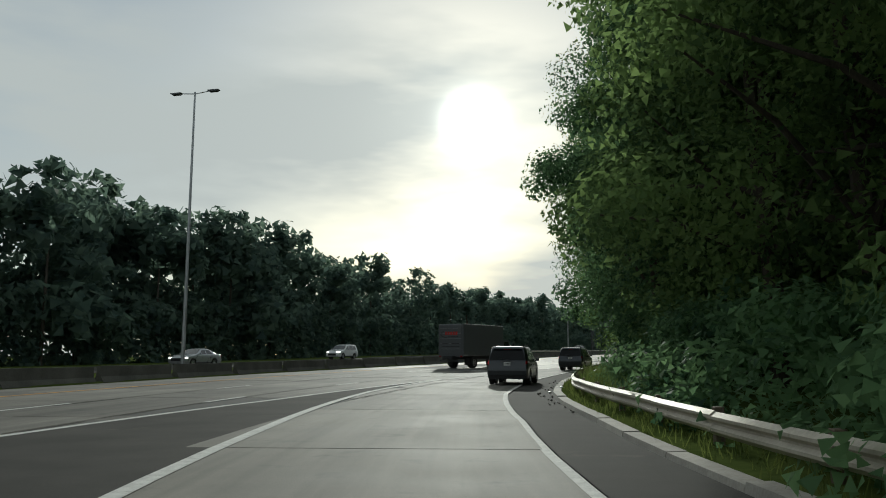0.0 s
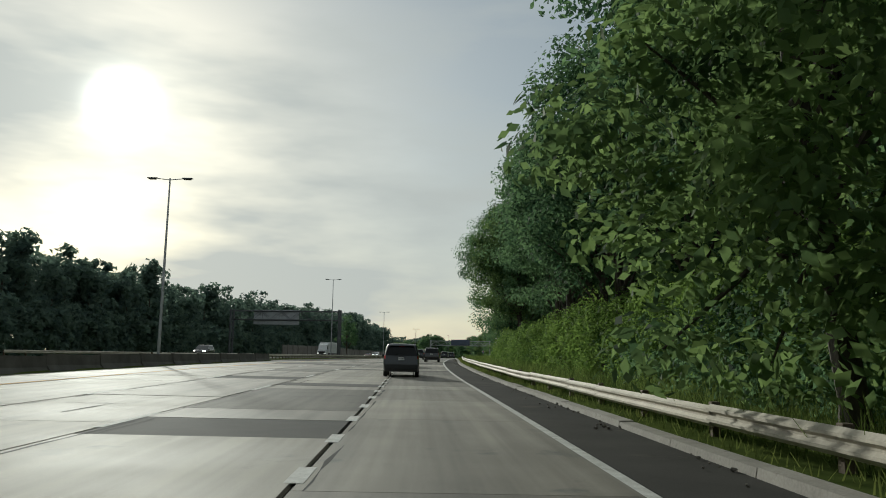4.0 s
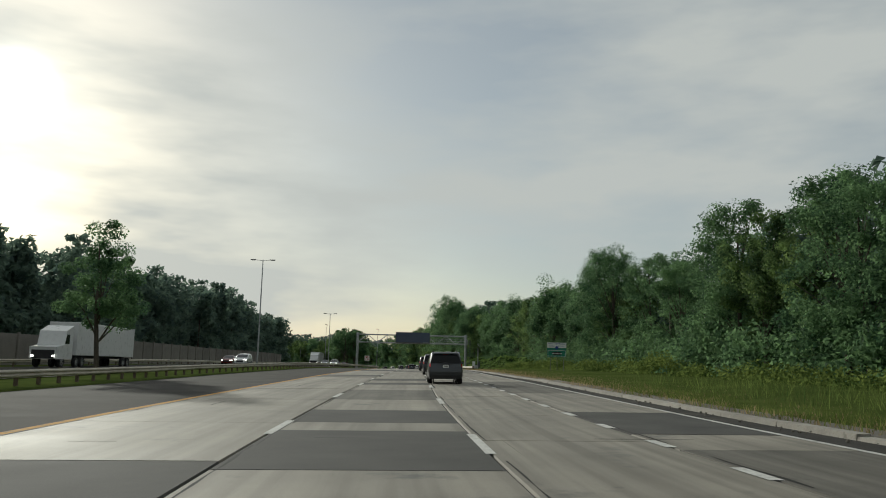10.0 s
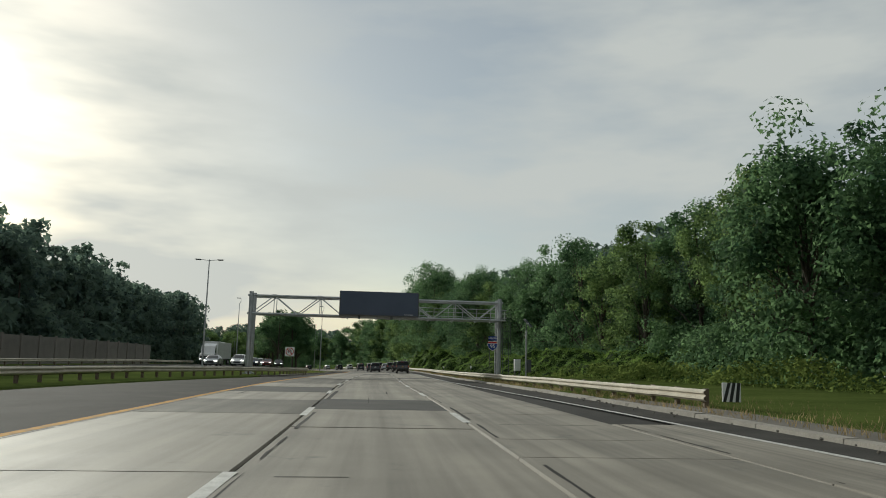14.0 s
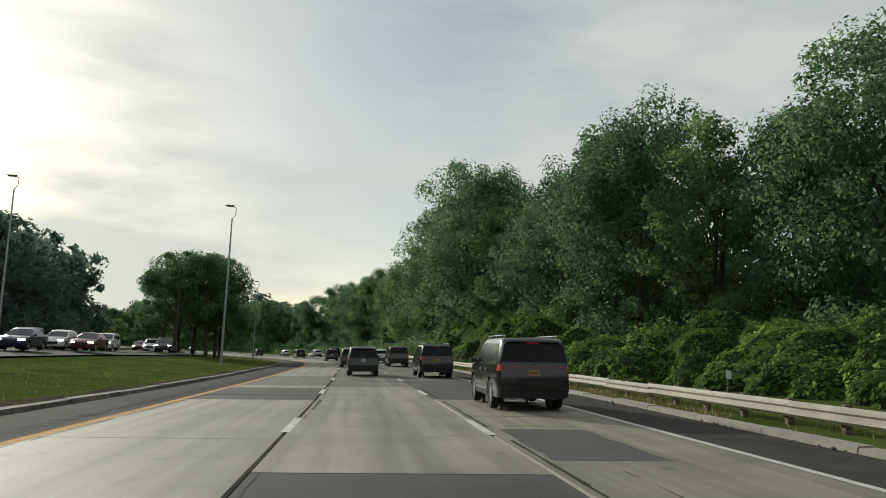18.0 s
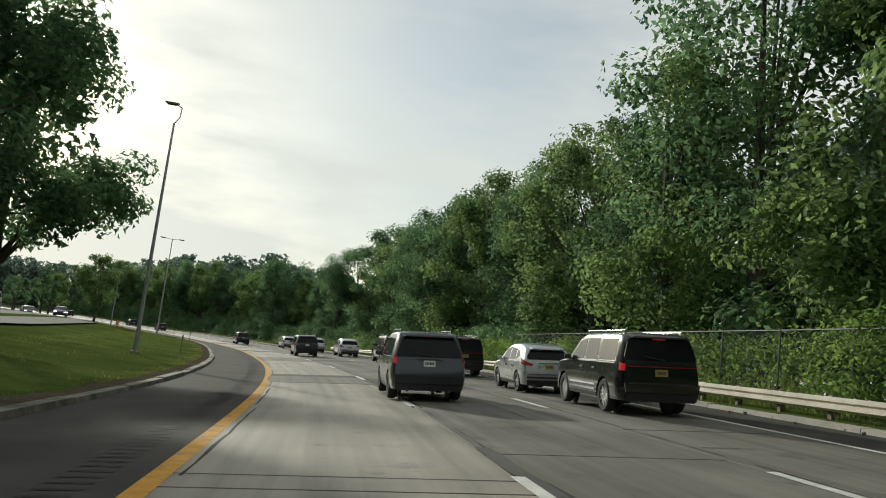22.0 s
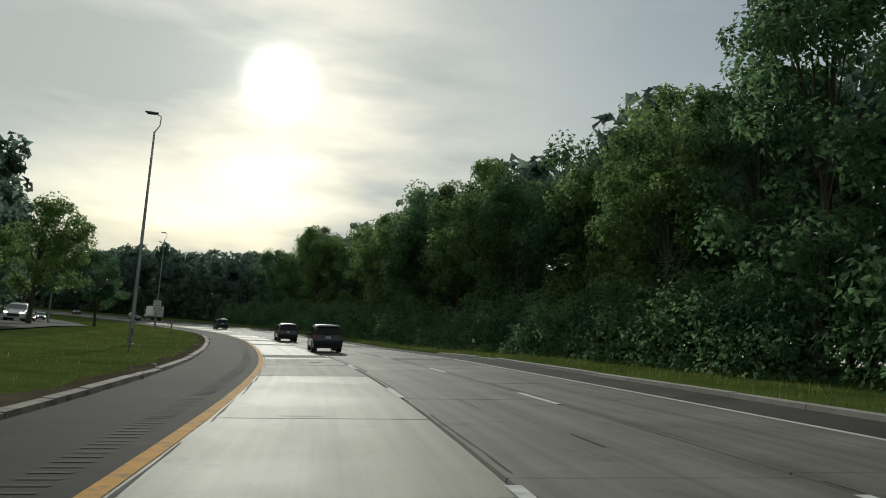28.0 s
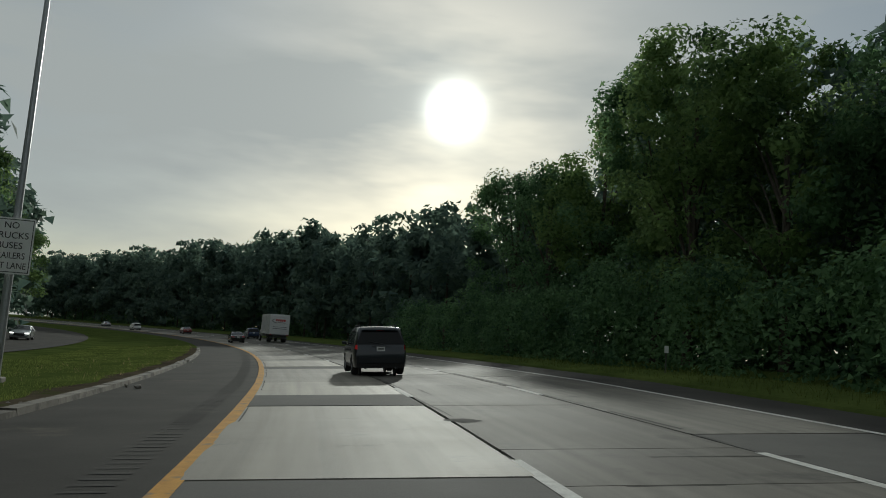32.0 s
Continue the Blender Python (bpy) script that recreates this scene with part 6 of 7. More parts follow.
def car(name, label, group, spec, colour, lights="off", plate_m=None, fine=True, category="car"):
    """A car lofted from stations along its length. Local y runs forward from the rear bumper; wheels stand on z = 0."""
    c = tagged(new(name), label, category, group)
    w, belt, roof_w, top, wr, length = spec["w"] / 2, spec["belt"], spec["roof_w"] / 2, spec["tall"], spec["wheel"], spec["long"]
    ya, yb = spec["axles"]
    sill, gap = spec["sill"], wr + 0.07
    rear, roofline = spec["rear"], spec["top"]

    def plan(y):
        """Narrowing towards the rounded ends, seen from above."""
        return 1.0 - 0.17 * (1 - min(1.0, (length - y) / 0.8)) ** 2.2 - 0.09 * (1 - min(1.0, y / 0.38)) ** 2.4

    def half(y, z):
        low = 1.0 - 0.085 * min(1.0, max(0.0, (0.56 - z) / 0.35)) ** 2 - 0.03 * min(1.0, max(0.0, (z - 0.8) / (belt - 0.8)))
        if z > belt:
            f = (z - belt) / (top - belt)
            return plan(y) * (w * 0.97 + (roof_w - w * 0.97) * (0.75 * f + 0.25 * f * f))
        return plan(y) * w * low

    def lean(y, z):
        back = float(rear(z)) * max(0.0, 1 - y / 1.1)
        front = (0.12 * max(0.0, (z - 0.5) / 0.4) + 0.08 * max(0.0, (0.4 - z) / 0.2)) * max(0.0, 1 - (length - y) / 0.8)
        return back - front

    def floor_at(y):
        z = sill
        for yc in (ya, yb):
            if abs(y - yc) < gap:
                z = max(z, wr * 0.95 + math.sqrt(gap * gap - (y - yc) ** 2))
        return z

    stations = {0.0, 0.04, 0.1, 0.2, 0.38, length - 0.5, length - 0.25, length - 0.12, length - 0.04, length}
    stations |= {p[0] for p in roofline} | set(np.arange(0.6, length - 0.5, 0.3).tolist())
    for yc in (ya, yb):
        stations |= {yc + gap * math.cos(math.pi * k / 12) for k in range(13)} | {yc - gap - 0.01, yc + gap + 0.01}
    stations = sorted(y for y in stations if 0 <= y <= length)
    rings = []
    for y in stations:
        t = float(knots(roofline, y))
        b = floor_at(y)
        sh = max(b + 0.06, min(belt, t - 0.1))
        zs = [b + (sh - b) * k for k in (0.0, 0.12, 0.3, 0.5, 0.68, 0.84, 0.95, 1.0)]
        edge = t - 0.07
        zs += [sh + (edge - sh) * k for k in (0.33, 0.66, 1.0)] if edge > sh else [sh, sh, sh]
        ring = [(half(y, z), z) for z in zs]
        hw = ring[-1][0]
        ring += [(hw - 0.022, t - 0.035), (hw - 0.07, t - 0.012), (hw * 0.75, t), (hw * 0.38, t + 0.012), (0.0, t + 0.016)]
        rings.append([Vector((x, y + lean(y, z), z)) for x, z in ring])
    bm = bmesh.new()
    k = len(rings[0])
    right = [[bm.verts.new(p) for p in ring] for ring in rings]
    left = [[bm.verts.new((-p.x, p.y, p.z)) if j < k - 1 else right[i][j] for j, p in enumerate(ring)] for i, ring in enumerate(rings)]
    for i in range(len(rings) - 1):
        for j in range(k - 1):
            bm.faces.new((right[i][j], right[i + 1][j], right[i + 1][j + 1], right[i][j + 1]))
            bm.faces.new((left[i][j], left[i][j + 1], left[i + 1][j + 1], left[i + 1][j]))
    for i in (0, len(rings) - 1):
        for j in range(k - 2):
            bm.faces.new((right[i][j], right[i][j + 1], left[i][j + 1], left[i][j]))
        bm.faces.new((right[i][k - 2], right[i][k - 1], left[i][k - 2]))
    bmesh.ops.recalc_face_normals(bm, faces=bm.faces)
    part("body", bm, colour, c, smooth=True)

    def on_side(nm, pts, mat, side, lift=0.006, lab=""):
        """A thin panel that follows the body's flank."""
        b2 = bmesh.new()
        a = [b2.verts.new((side * (half(y - lean(y, z), z) + lift), y, z)) for y, z in pts]
        q = [b2.verts.new((side * (half(y - lean(y, z), z) - 0.03), y, z)) for y, z in pts]
        b2.faces.new(a)
        for i in range(len(pts)):
            b2.faces.new((a[i], a[(i + 1) % len(pts)], q[(i + 1) % len(pts)], q[i]))
        bmesh.ops.recalc_face_normals(b2, faces=b2.faces)
        return part(nm, b2, mat, c, lab)

    def wrapped(nm, y1, low, high, mat, side, x_in, lab="", lift=0.008):
        """A lamp that runs from the tail round the corner. low, high: its edges from the inner end to the forward tip."""
        b2 = bmesh.new()
        us = [(x, None) for x in np.linspace(x_in, plan(0) * w * 0.985, 4)] + [(None, y) for y in np.linspace(0.01, y1, 6)]
        rows = []
        for i, (x, y) in enumerate(us):
            f = i / (len(us) - 1)
            row = []
            for g in (0, 0.5, 1):
                z = (low[0] + (low[1] - low[0]) * f) * (1 - g) + (high[0] + (high[1] - high[0]) * f) * g
                if y is None:
                    row.append(b2.verts.new((side * min(x, half(0, z)), lean(0, z) - lift, z)))
                else:
                    row.append(b2.verts.new((side * (half(y, z) + lift), y + lean(y, z), z)))
            rows.append(row)
        for a, b in zip(rows, rows[1:]):
            for j in (0, 1):
                b2.faces.new((a[j], b[j], b[j + 1], a[j + 1]))
        bmesh.ops.recalc_face_normals(b2, faces=b2.faces)
        return part(nm, b2, mat, c, lab, smooth=True)

    def on_tail(nm, pts, mat, lab="", lift=0.008, deep=0.04):
        b2 = bmesh.new()
        a = [b2.verts.new((x, lean(0, z) - lift, z)) for x, z in pts]
        q = [b2.verts.new((x, lean(0, z) + deep, z)) for x, z in pts]
        b2.faces.new(a)
        for i in range(len(pts)):
            b2.faces.new((a[i], a[(i + 1) % len(pts)], q[(i + 1) % len(pts)], q[i]))
        bmesh.ops.recalc_face_normals(b2, faces=b2.faces)
        return part(nm, b2, mat, c, lab)

    def on_top(nm, y0, y1, inset, lab):
        """A raked screen lying on the roofline between two stations."""
        b2 = bmesh.new()
        rows = []
        for f in np.linspace(0.06, 0.94, 4):
            y = y0 + (y1 - y0) * f
            t = float(knots(roofline, y))
            h = half(y, t - 0.07) - inset
            rows.append([b2.verts.new((x * h, y + lean(y, t), t + 0.026 - 0.022 * x * x)) for x in (-1, -0.5, 0, 0.5, 1)])
        for a, b in zip(rows, rows[1:]):
            for j in range(4):
                b2.faces.new((a[j], a[j + 1], b[j + 1], b[j]))
        bmesh.ops.recalc_face_normals(b2, faces=b2.faces)
        return part(nm, b2, M_GLASS, c, lab, smooth=True)

    for side in (-1, 1):
        for pts in spec["windows"]:
            if fine:
                mid_y, mid_z = sum(p[0] for p in pts) / len(pts), sum(p[1] for p in pts) / len(pts)
                on_side("window_frame", [(y + 0.03 * (1 if y > mid_y else -1), z + 0.022 * (1 if z > mid_z else -1)) for y, z in pts], spec.get("frame", M_TRIM), side, 0.003)
            on_side("side_window", pts, M_GLASS, side, 0.008)
        if fine:
            y0, y1, z0 = min(p[0] for q in spec["windows"] for p in q), max(p[0] for q in spec["windows"] for p in q), min(p[1] for q in spec["windows"] for p in q)
            on_side("window_trim", [(y0, z0 - 0.05), (y1, z0 - 0.05), (y1, z0 - 0.022), (y0, z0 - 0.022)], M_CHROME, side, 0.012)
        for y in spec["seams"]:
            on_side("door_gap", [(y - 0.006, sill + 0.12), (y + 0.006, sill + 0.12), (y + 0.006, belt - 0.02), (y - 0.006, belt - 0.02)], M_TRIM, side, 0.002)
            if fine:
                on_side("door_handle", [(y + 0.08, belt - 0.16), (y + 0.30, belt - 0.16), (y + 0.30, belt - 0.12), (y + 0.08, belt - 0.12)], spec.get("handle", M_CHROME), side, 0.03)
        on_side("sill_trim", [(ya + gap + 0.03, sill - 0.02), (yb - gap - 0.03, sill - 0.02), (yb - gap - 0.03, sill + 0.09), (ya + gap + 0.03, sill + 0.09)], M_TRIM, side, 0.012)
        for zz in spec.get("strips", ()):
            on_side("side_moulding", [(ya + gap + 0.08, zz), (yb - gap - 0.08, zz), (yb - gap - 0.08, zz + 0.045), (ya + gap + 0.08, zz + 0.045)], M_CHROME, side, 0.012)
        for yc in (ya, yb):
            add_wheel(c, side * (w - 0.125), yc, wr, 0.235, side, spec.get("spokes", 7))
        y1, low, high, x_in = spec["tail"]
        on = lights == "brake" or (lights == "left" and side < 0)
        wrapped("tail_light", y1, low, high, M_BRAKE if on else M_TAIL, side, x_in, "lit red tail light" if on else "red tail light")
        bm = bmesh.new()
        hz = spec["nose"]
        vs = []
        for y in (length - 0.34, length - 0.2, length - 0.1, length - 0.02):
            vs.append([bm.verts.new((side * (half(y, z) + 0.008), y + lean(y, z), z)) for z in (hz - 0.08, hz + 0.06)])
        vs.append([bm.verts.new((side * w * 0.52, length + lean(length, z) + 0.008, z)) for z in (hz - 0.06, hz + 0.04)])
        for a, b in zip(vs, vs[1:]):
            bm.faces.new((a[0], b[0], b[1], a[1]))
        part("headlight", bm, M_HEAD if lights == "head" else M_LENS, c, "clear headlight")
        bm = bmesh.new()
        my = spec["mirror"]
        box(bm, (side * (w + 0.09), my, belt + 0.09), (0.19, 0.1, 0.14), 0.035)
        box(bm, (side * (w - 0.02), my + 0.01, belt + 0.04), (0.1, 0.06, 0.05), 0.01)
        part("mirror", bm, spec.get("mirror_mat", colour), c, "door mirror")
        for yc in (ya, yb):
            bm = bmesh.new()
            tube(bm, (side * (w - 0.34), yc, wr), (side * (w - 0.3), yc, wr), gap, gap, 18)
            part("wheel_well", bm, M_TRIM, c)
    rg = spec.get("rear_glass")
    if rg:
        z0, z1, h0, h1 = rg
        on_tail("rear_window", [(-h0, z0), (h0, z0), (h0 * 1.01, z0 + 0.1), (h1 * 1.02, z1 - 0.06), (h1 * 0.95, z1), (-h1 * 0.95, z1), (-h1 * 1.02, z1 - 0.06), (-h0 * 1.01, z0 + 0.1)], M_REAR, "dark rear window")
    else:
        on_top("rear_window", spec["back"][1], spec["back"][0], 0.1, "dark rear window")
    on_top("windscreen", spec["screen"][0], spec["screen"][1], 0.09, "dark windscreen")
    bz = spec["bumper"]
    on_tail("bumper", [(-w * 0.9, bz - 0.1), (w * 0.9, bz - 0.1), (w * 0.92, bz + 0.1), (-w * 0.92, bz + 0.1)], spec.get("bumper_mat", colour), "rear bumper", 0.05)
    on_tail("bumper", [(-w * 0.84, sill - 0.02), (w * 0.84, sill - 0.02), (w * 0.88, bz - 0.12), (-w * 0.88, bz - 0.12)], M_TRIM, "dark lower rear valance", 0.02)
    bm = bmesh.new()
    box(bm, (0, length - 0.02, 0.55), (w * 1.1, 0.08, 0.26), 0.03)
    part("grille", bm, M_TRIM, c, "dark front grille")
    pz = spec["plate_z"]
    on_tail("licence_plate", [(-0.155, pz - 0.08), (0.155, pz - 0.08), (0.155, pz + 0.08), (-0.155, pz + 0.08)], plate_m or M_PLATE, "small licence plate", 0.016)
    bm = bmesh.new()
    for i in range(6):
        box(bm, (-0.1 + i * 0.04, lean(0, pz) - 0.02, pz), (0.024, 0.008, 0.07))
    tagged(part("plate_mark", bm, M_SIGNK, c), kind="stuff")
    if fine:
        for zz, hh, hw, mt, lab in spec.get("tail_strips", ()):
            on_tail("tailgate_trim", [(-hw, zz), (hw, zz), (hw, zz + hh), (-hw, zz + hh)], {"chrome": M_CHROME, "red": M_TAIL, "dark": M_TRIM}[mt], lab, 0.014 if mt == "red" else 0.06 if zz < 0.7 else 0.02)
        if "rail" in spec:
            for side in (-1, 1):
                bm = bmesh.new()
                y0, y1 = spec["rail"]
                box(bm, (side * (roof_w - 0.1), (y0 + y1) / 2, top + 0.045), (0.045, y1 - y0, 0.035), 0.014)
                for y in (y0 + 0.05, (y0 + y1) / 2, y1 - 0.05):
                    box(bm, (side * (roof_w - 0.1), y, top + 0.01), (0.04, 0.12, 0.06), 0.008)
                part("roof_rail", bm, spec.get("rail_mat", M_TRIM), c)
        for x in (-0.55, 0.55):
            bm = bmesh.new()
            tube(bm, (x, 0.03, sill - 0.02), (x, 0.4, sill - 0.02), 0.035, 0.035, 8)
            part("exhaust", bm, M_STEELD, c)
        if rg:
            bm = bmesh.new()
            tube(bm, (0.1, lean(0, rg[0]) - 0.03, rg[0] + 0.02), (-0.4, lean(0, rg[0] + 0.1) - 0.03, rg[0] + 0.1), 0.011, 0.008, 5)
            part("rear_wiper", bm, M_TRIM, c)
            on_tail("spoiler", [(-roof_w * 0.86, rg[1] + 0.03), (roof_w * 0.86, rg[1] + 0.03), (roof_w * 0.82, rg[1] + 0.07), (-roof_w * 0.82, rg[1] + 0.07)], colour, "", 0.12)
            on_tail("high_brake_light", [(-0.16, rg[1] - 0.005), (0.16, rg[1] - 0.005), (0.16, rg[1] + 0.022), (-0.16, rg[1] + 0.022)], M_BRAKE if lights == "brake" else M_TAIL, "", 0.022)
    bm = bmesh.new()
    box(bm, (0, length / 2, sill + 0.1), (w * 1.3, length * 0.9, 0.22), 0.02)
    part("underbody", bm, M_TRIM, c)
    return c


# tail: how far it runs forward, lower and upper edge from inside to tip, inner end
SUV = dict(w=1.97, long=4.78, tall=1.80, belt=1.08, roof_w=1.56, wheel=0.36, sill=0.3, axles=(1.0, 3.72), nose=0.86, mirror=3.1, rail=(0.8, 2.5), bumper=0.56, plate_z=0.98,
           top=[(0.0, 1.71), (0.12, 1.765), (0.6, 1.79), (1.4, 1.8), (2.3, 1.77), (2.65, 1.7), (3.5, 1.12), (4.2, 1.02), (4.6, 0.9), (4.78, 0.76)],
           rear=lambda z: np.interp(z, [0.3, 0.5, 0.72, 1.1, 1.6, 1.75], [0.06, 0.0, 0.0, 0.06, 0.3, 0.42]),
           windows=[[(0.62, 1.16), (1.24, 1.14), (1.24, 1.6), (0.72, 1.59)], [(1.34, 1.14), (2.18, 1.13), (2.18, 1.63), (1.34, 1.61)], [(2.28, 1.13), (3.16, 1.13), (2.62, 1.57), (2.28, 1.63)]],
           seams=(1.29, 2.23), tail=(0.14, (0.95, 0.98), (1.13, 1.12), 0.86), rear_glass=(1.14, 1.64, 0.84, 0.70), screen=(3.5, 2.65), tail_strips=((1.06, 0.04, 0.34, "dark", "dark tailgate grip"),))
LUX = dict(w=2.02, long=5.5, tall=1.96, belt=1.2, roof_w=1.64, wheel=0.41, sill=0.36, axles=(1.2, 4.35), nose=1.0, mirror=3.75, rail=(0.5, 3.1), bumper=0.66, plate_z=1.02, spokes=12,
           top=[(0.0, 1.88), (0.12, 1.93), (0.7, 1.955), (1.8, 1.96), (2.9, 1.94), (3.25, 1.86), (4.05, 1.28), (5.0, 1.18), (5.36, 1.06), (5.5, 0.88)],
           rear=lambda z: np.interp(z, [0.36, 0.55, 0.85, 1.2, 1.8, 1.92], [0.06, 0.0, 0.0, 0.05, 0.2, 0.28]),
           windows=[[(0.5, 1.28), (1.6, 1.27), (1.6, 1.79), (0.56, 1.79)], [(1.78, 1.27), (2.62, 1.26), (2.62, 1.81), (1.78, 1.8)], [(2.74, 1.26), (3.74, 1.26), (3.22, 1.74), (2.74, 1.81)]],
           seams=(1.72, 2.68), tail=(0.2, (1.06, 1.05), (1.2, 1.24), 0.9), rear_glass=(1.3, 1.8, 0.88, 0.78), screen=(4.05, 3.25), rail_mat=M_CHROME, mirror_mat=M_TRIM, frame=M_CHROME, strips=(0.5, 0.62), handle=M_TRIM,
           tail_strips=((1.15, 0.022, 0.88, "red", "thin red lamp strip across the tailgate"), (0.76, 0.025, 0.8, "dark", "")))
CROSS = dict(w=1.81, long=4.66, tall=1.66, belt=1.02, roof_w=1.36, wheel=0.35, sill=0.28, axles=(0.93, 3.62), nose=0.8, mirror=2.95, bumper=0.55, plate_z=0.88, spokes=5,
             top=[(0.0, 1.5), (0.12, 1.545), (0.5, 1.6), (1.2, 1.65), (1.8, 1.66), (2.3, 1.6), (2.55, 1.52), (3.4, 1.05), (4.1, 0.96), (4.5, 0.82), (4.66, 0.66)],
             rear=lambda z: np.interp(z, [0.3, 0.5, 0.66, 1.04, 1.5, 1.6], [0.08, 0.0, 0.0, 0.1, 0.42, 0.52]),
             windows=[[(0.86, 1.22), (1.2, 1.12), (1.26, 1.42), (1.02, 1.4)], [(1.3, 1.1), (2.02, 1.08), (2.02, 1.5), (1.36, 1.46)], [(2.1, 1.08), (3.06, 1.08), (2.55, 1.44), (2.1, 1.51)]],
             seams=(1.28, 2.06), tail=(0.46, (0.9, 0.98), (0.99, 1.17), 0.58), rear_glass=(1.12, 1.44, 0.74, 0.62), screen=(3.4, 2.55), frame=M_CHROME, strips=(0.4,),
             tail_strips=((0.99, 0.035, 0.36, "chrome", "chrome tailgate strip"), (0.62, 0.03, 0.8, "chrome", "bright strip on the rear bumper"), (0.5, 0.06, 0.82, "dark", "dark rubber bumper pad")))
SEDAN = dict(w=1.82, long=4.74, tall=1.46, belt=0.94, roof_w=1.24, wheel=0.33, sill=0.24, axles=(1.0, 3.75), nose=0.7, mirror=3.0, bumper=0.5, plate_z=0.78,
             top=[(0.0, 0.96), (0.12, 1.0), (0.7, 1.05), (1.5, 1.41), (1.95, 1.46), (2.5, 1.42), (3.35, 0.98), (4.2, 0.88), (4.6, 0.76), (4.74, 0.62)],
             rear=lambda z: np.interp(z, [0.3, 0.45, 0.7, 0.96], [0.05, 0.0, 0.0, 0.08]),
             windows=[[(1.2, 1.0), (2.05, 0.99), (2.05, 1.34), (1.6, 1.32)], [(2.12, 0.99), (3.0, 0.99), (2.5, 1.32), (2.12, 1.35)]],
             seams=(1.3, 2.08), tail=(0.2, (0.74, 0.78), (0.9, 0.9), 0.5), back=(0.72, 1.5), screen=(3.35, 2.5))

P_DARK = paint("graphite_paint", (0.021, 0.025, 0.031), 0.5, 0.35)
P_BLACK = paint("black_paint", (0.008, 0.009, 0.009), 0.2, 0.2)
P_SILVER = paint("silver_paint", (0.42, 0.43, 0.44), 0.55, 0.3)
P_WHITE = paint("white_paint_gloss", (0.7, 0.7, 0.69), 0.0, 0.3)
P_RED = paint("dark_red_paint", (0.16, 0.02, 0.018), 0.3, 0.3)
P_BLUE = paint("dark_blue_paint", (0.02, 0.035, 0.08), 0.4, 0.3)


def put(ob, s, r, turn=0.0):
    """Stands a vehicle on the road, tilted with its cross fall."""
    ob.matrix_world = rpose(s, r, 0.012, turn, 0.93) @ pose(0, 0, 0, 0, -float(knots(BANK, s)), 0)
    return ob


TRAFFIC = "vehicles on the motorway"
suv = put(car("suv", "dark graphite older SUV with a lit tail light", TRAFFIC, dict(SUV, handle=P_DARK), P_DARK, "left"), 217.2, 4.6)
# copies of one SUV, each placed to fit the camera's view as it passes
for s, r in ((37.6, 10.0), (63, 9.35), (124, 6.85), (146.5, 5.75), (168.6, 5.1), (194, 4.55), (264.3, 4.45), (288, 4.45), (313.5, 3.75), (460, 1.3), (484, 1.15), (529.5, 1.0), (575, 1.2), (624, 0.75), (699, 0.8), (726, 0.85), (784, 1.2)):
    tagged(put(copy_thing(suv, suv.matrix_world), s, r), "dark graphite older SUV with a lit tail light", "car", TRAFFIC)
lux = put(car("suv", "large glossy black luxury SUV with bright roof rails", TRAFFIC, LUX, P_BLACK, "brake", M_PLATEY), 527, 5.75)
# these copies too are spaced to fit the camera's view
for s, r in ((433.5, 5.0), (457, 5.2), (485.6, 5.5), (546, 5.6), (562.3, 5.6)):
    tagged(put(copy_thing(lux, lux.matrix_world), s, r), "large glossy black luxury SUV with bright roof rails", "car", TRAFFIC)
cross = put(car("crossover", "rounded silver crossover with chrome side strips", TRAFFIC, CROSS, P_SILVER, "off", M_PLATEY), 613, 5.0)
for s, r in ((503, 5.3), (534.5, 5.6), (579, 5.4)):
    tagged(put(copy_thing(cross, cross.matrix_world), s, r), "rounded silver crossover with chrome side strips", "car", TRAFFIC)
tagged(put(copy_thing(cross, cross.matrix_world), 595.5, 5.2), "rounded silver crossover with chrome side strips", "car", TRAFFIC)
put(car("suv", "dark SUV ahead in the outer lane", TRAFFIC, SUV, P_BLACK, "off", None, False), 177.5, 8.0)
put(car("sedan", "dark sedan ahead in the inner lane", TRAFFIC, SEDAN, P_BLACK, "off", None, False), 858, -0.6)
put(car("suv", "dark SUV following the bend in the outer lane", TRAFFIC, SUV, P_BLUE, "off", None, False), 884, 5.6)
put(car("sedan", "small dark red car far ahead round the bend", TRAFFIC, SEDAN, P_RED, "off", None, False), 925, 2.2)
put(car("suv", "white SUV far ahead round the bend", TRAFFIC, SUV, P_WHITE, "off", None, False), 960, -1.0)
put(car("sedan", "grey car far ahead round the bend", TRAFFIC, SEDAN, P_SILVER, "off", None, False), 1000, 1.8)


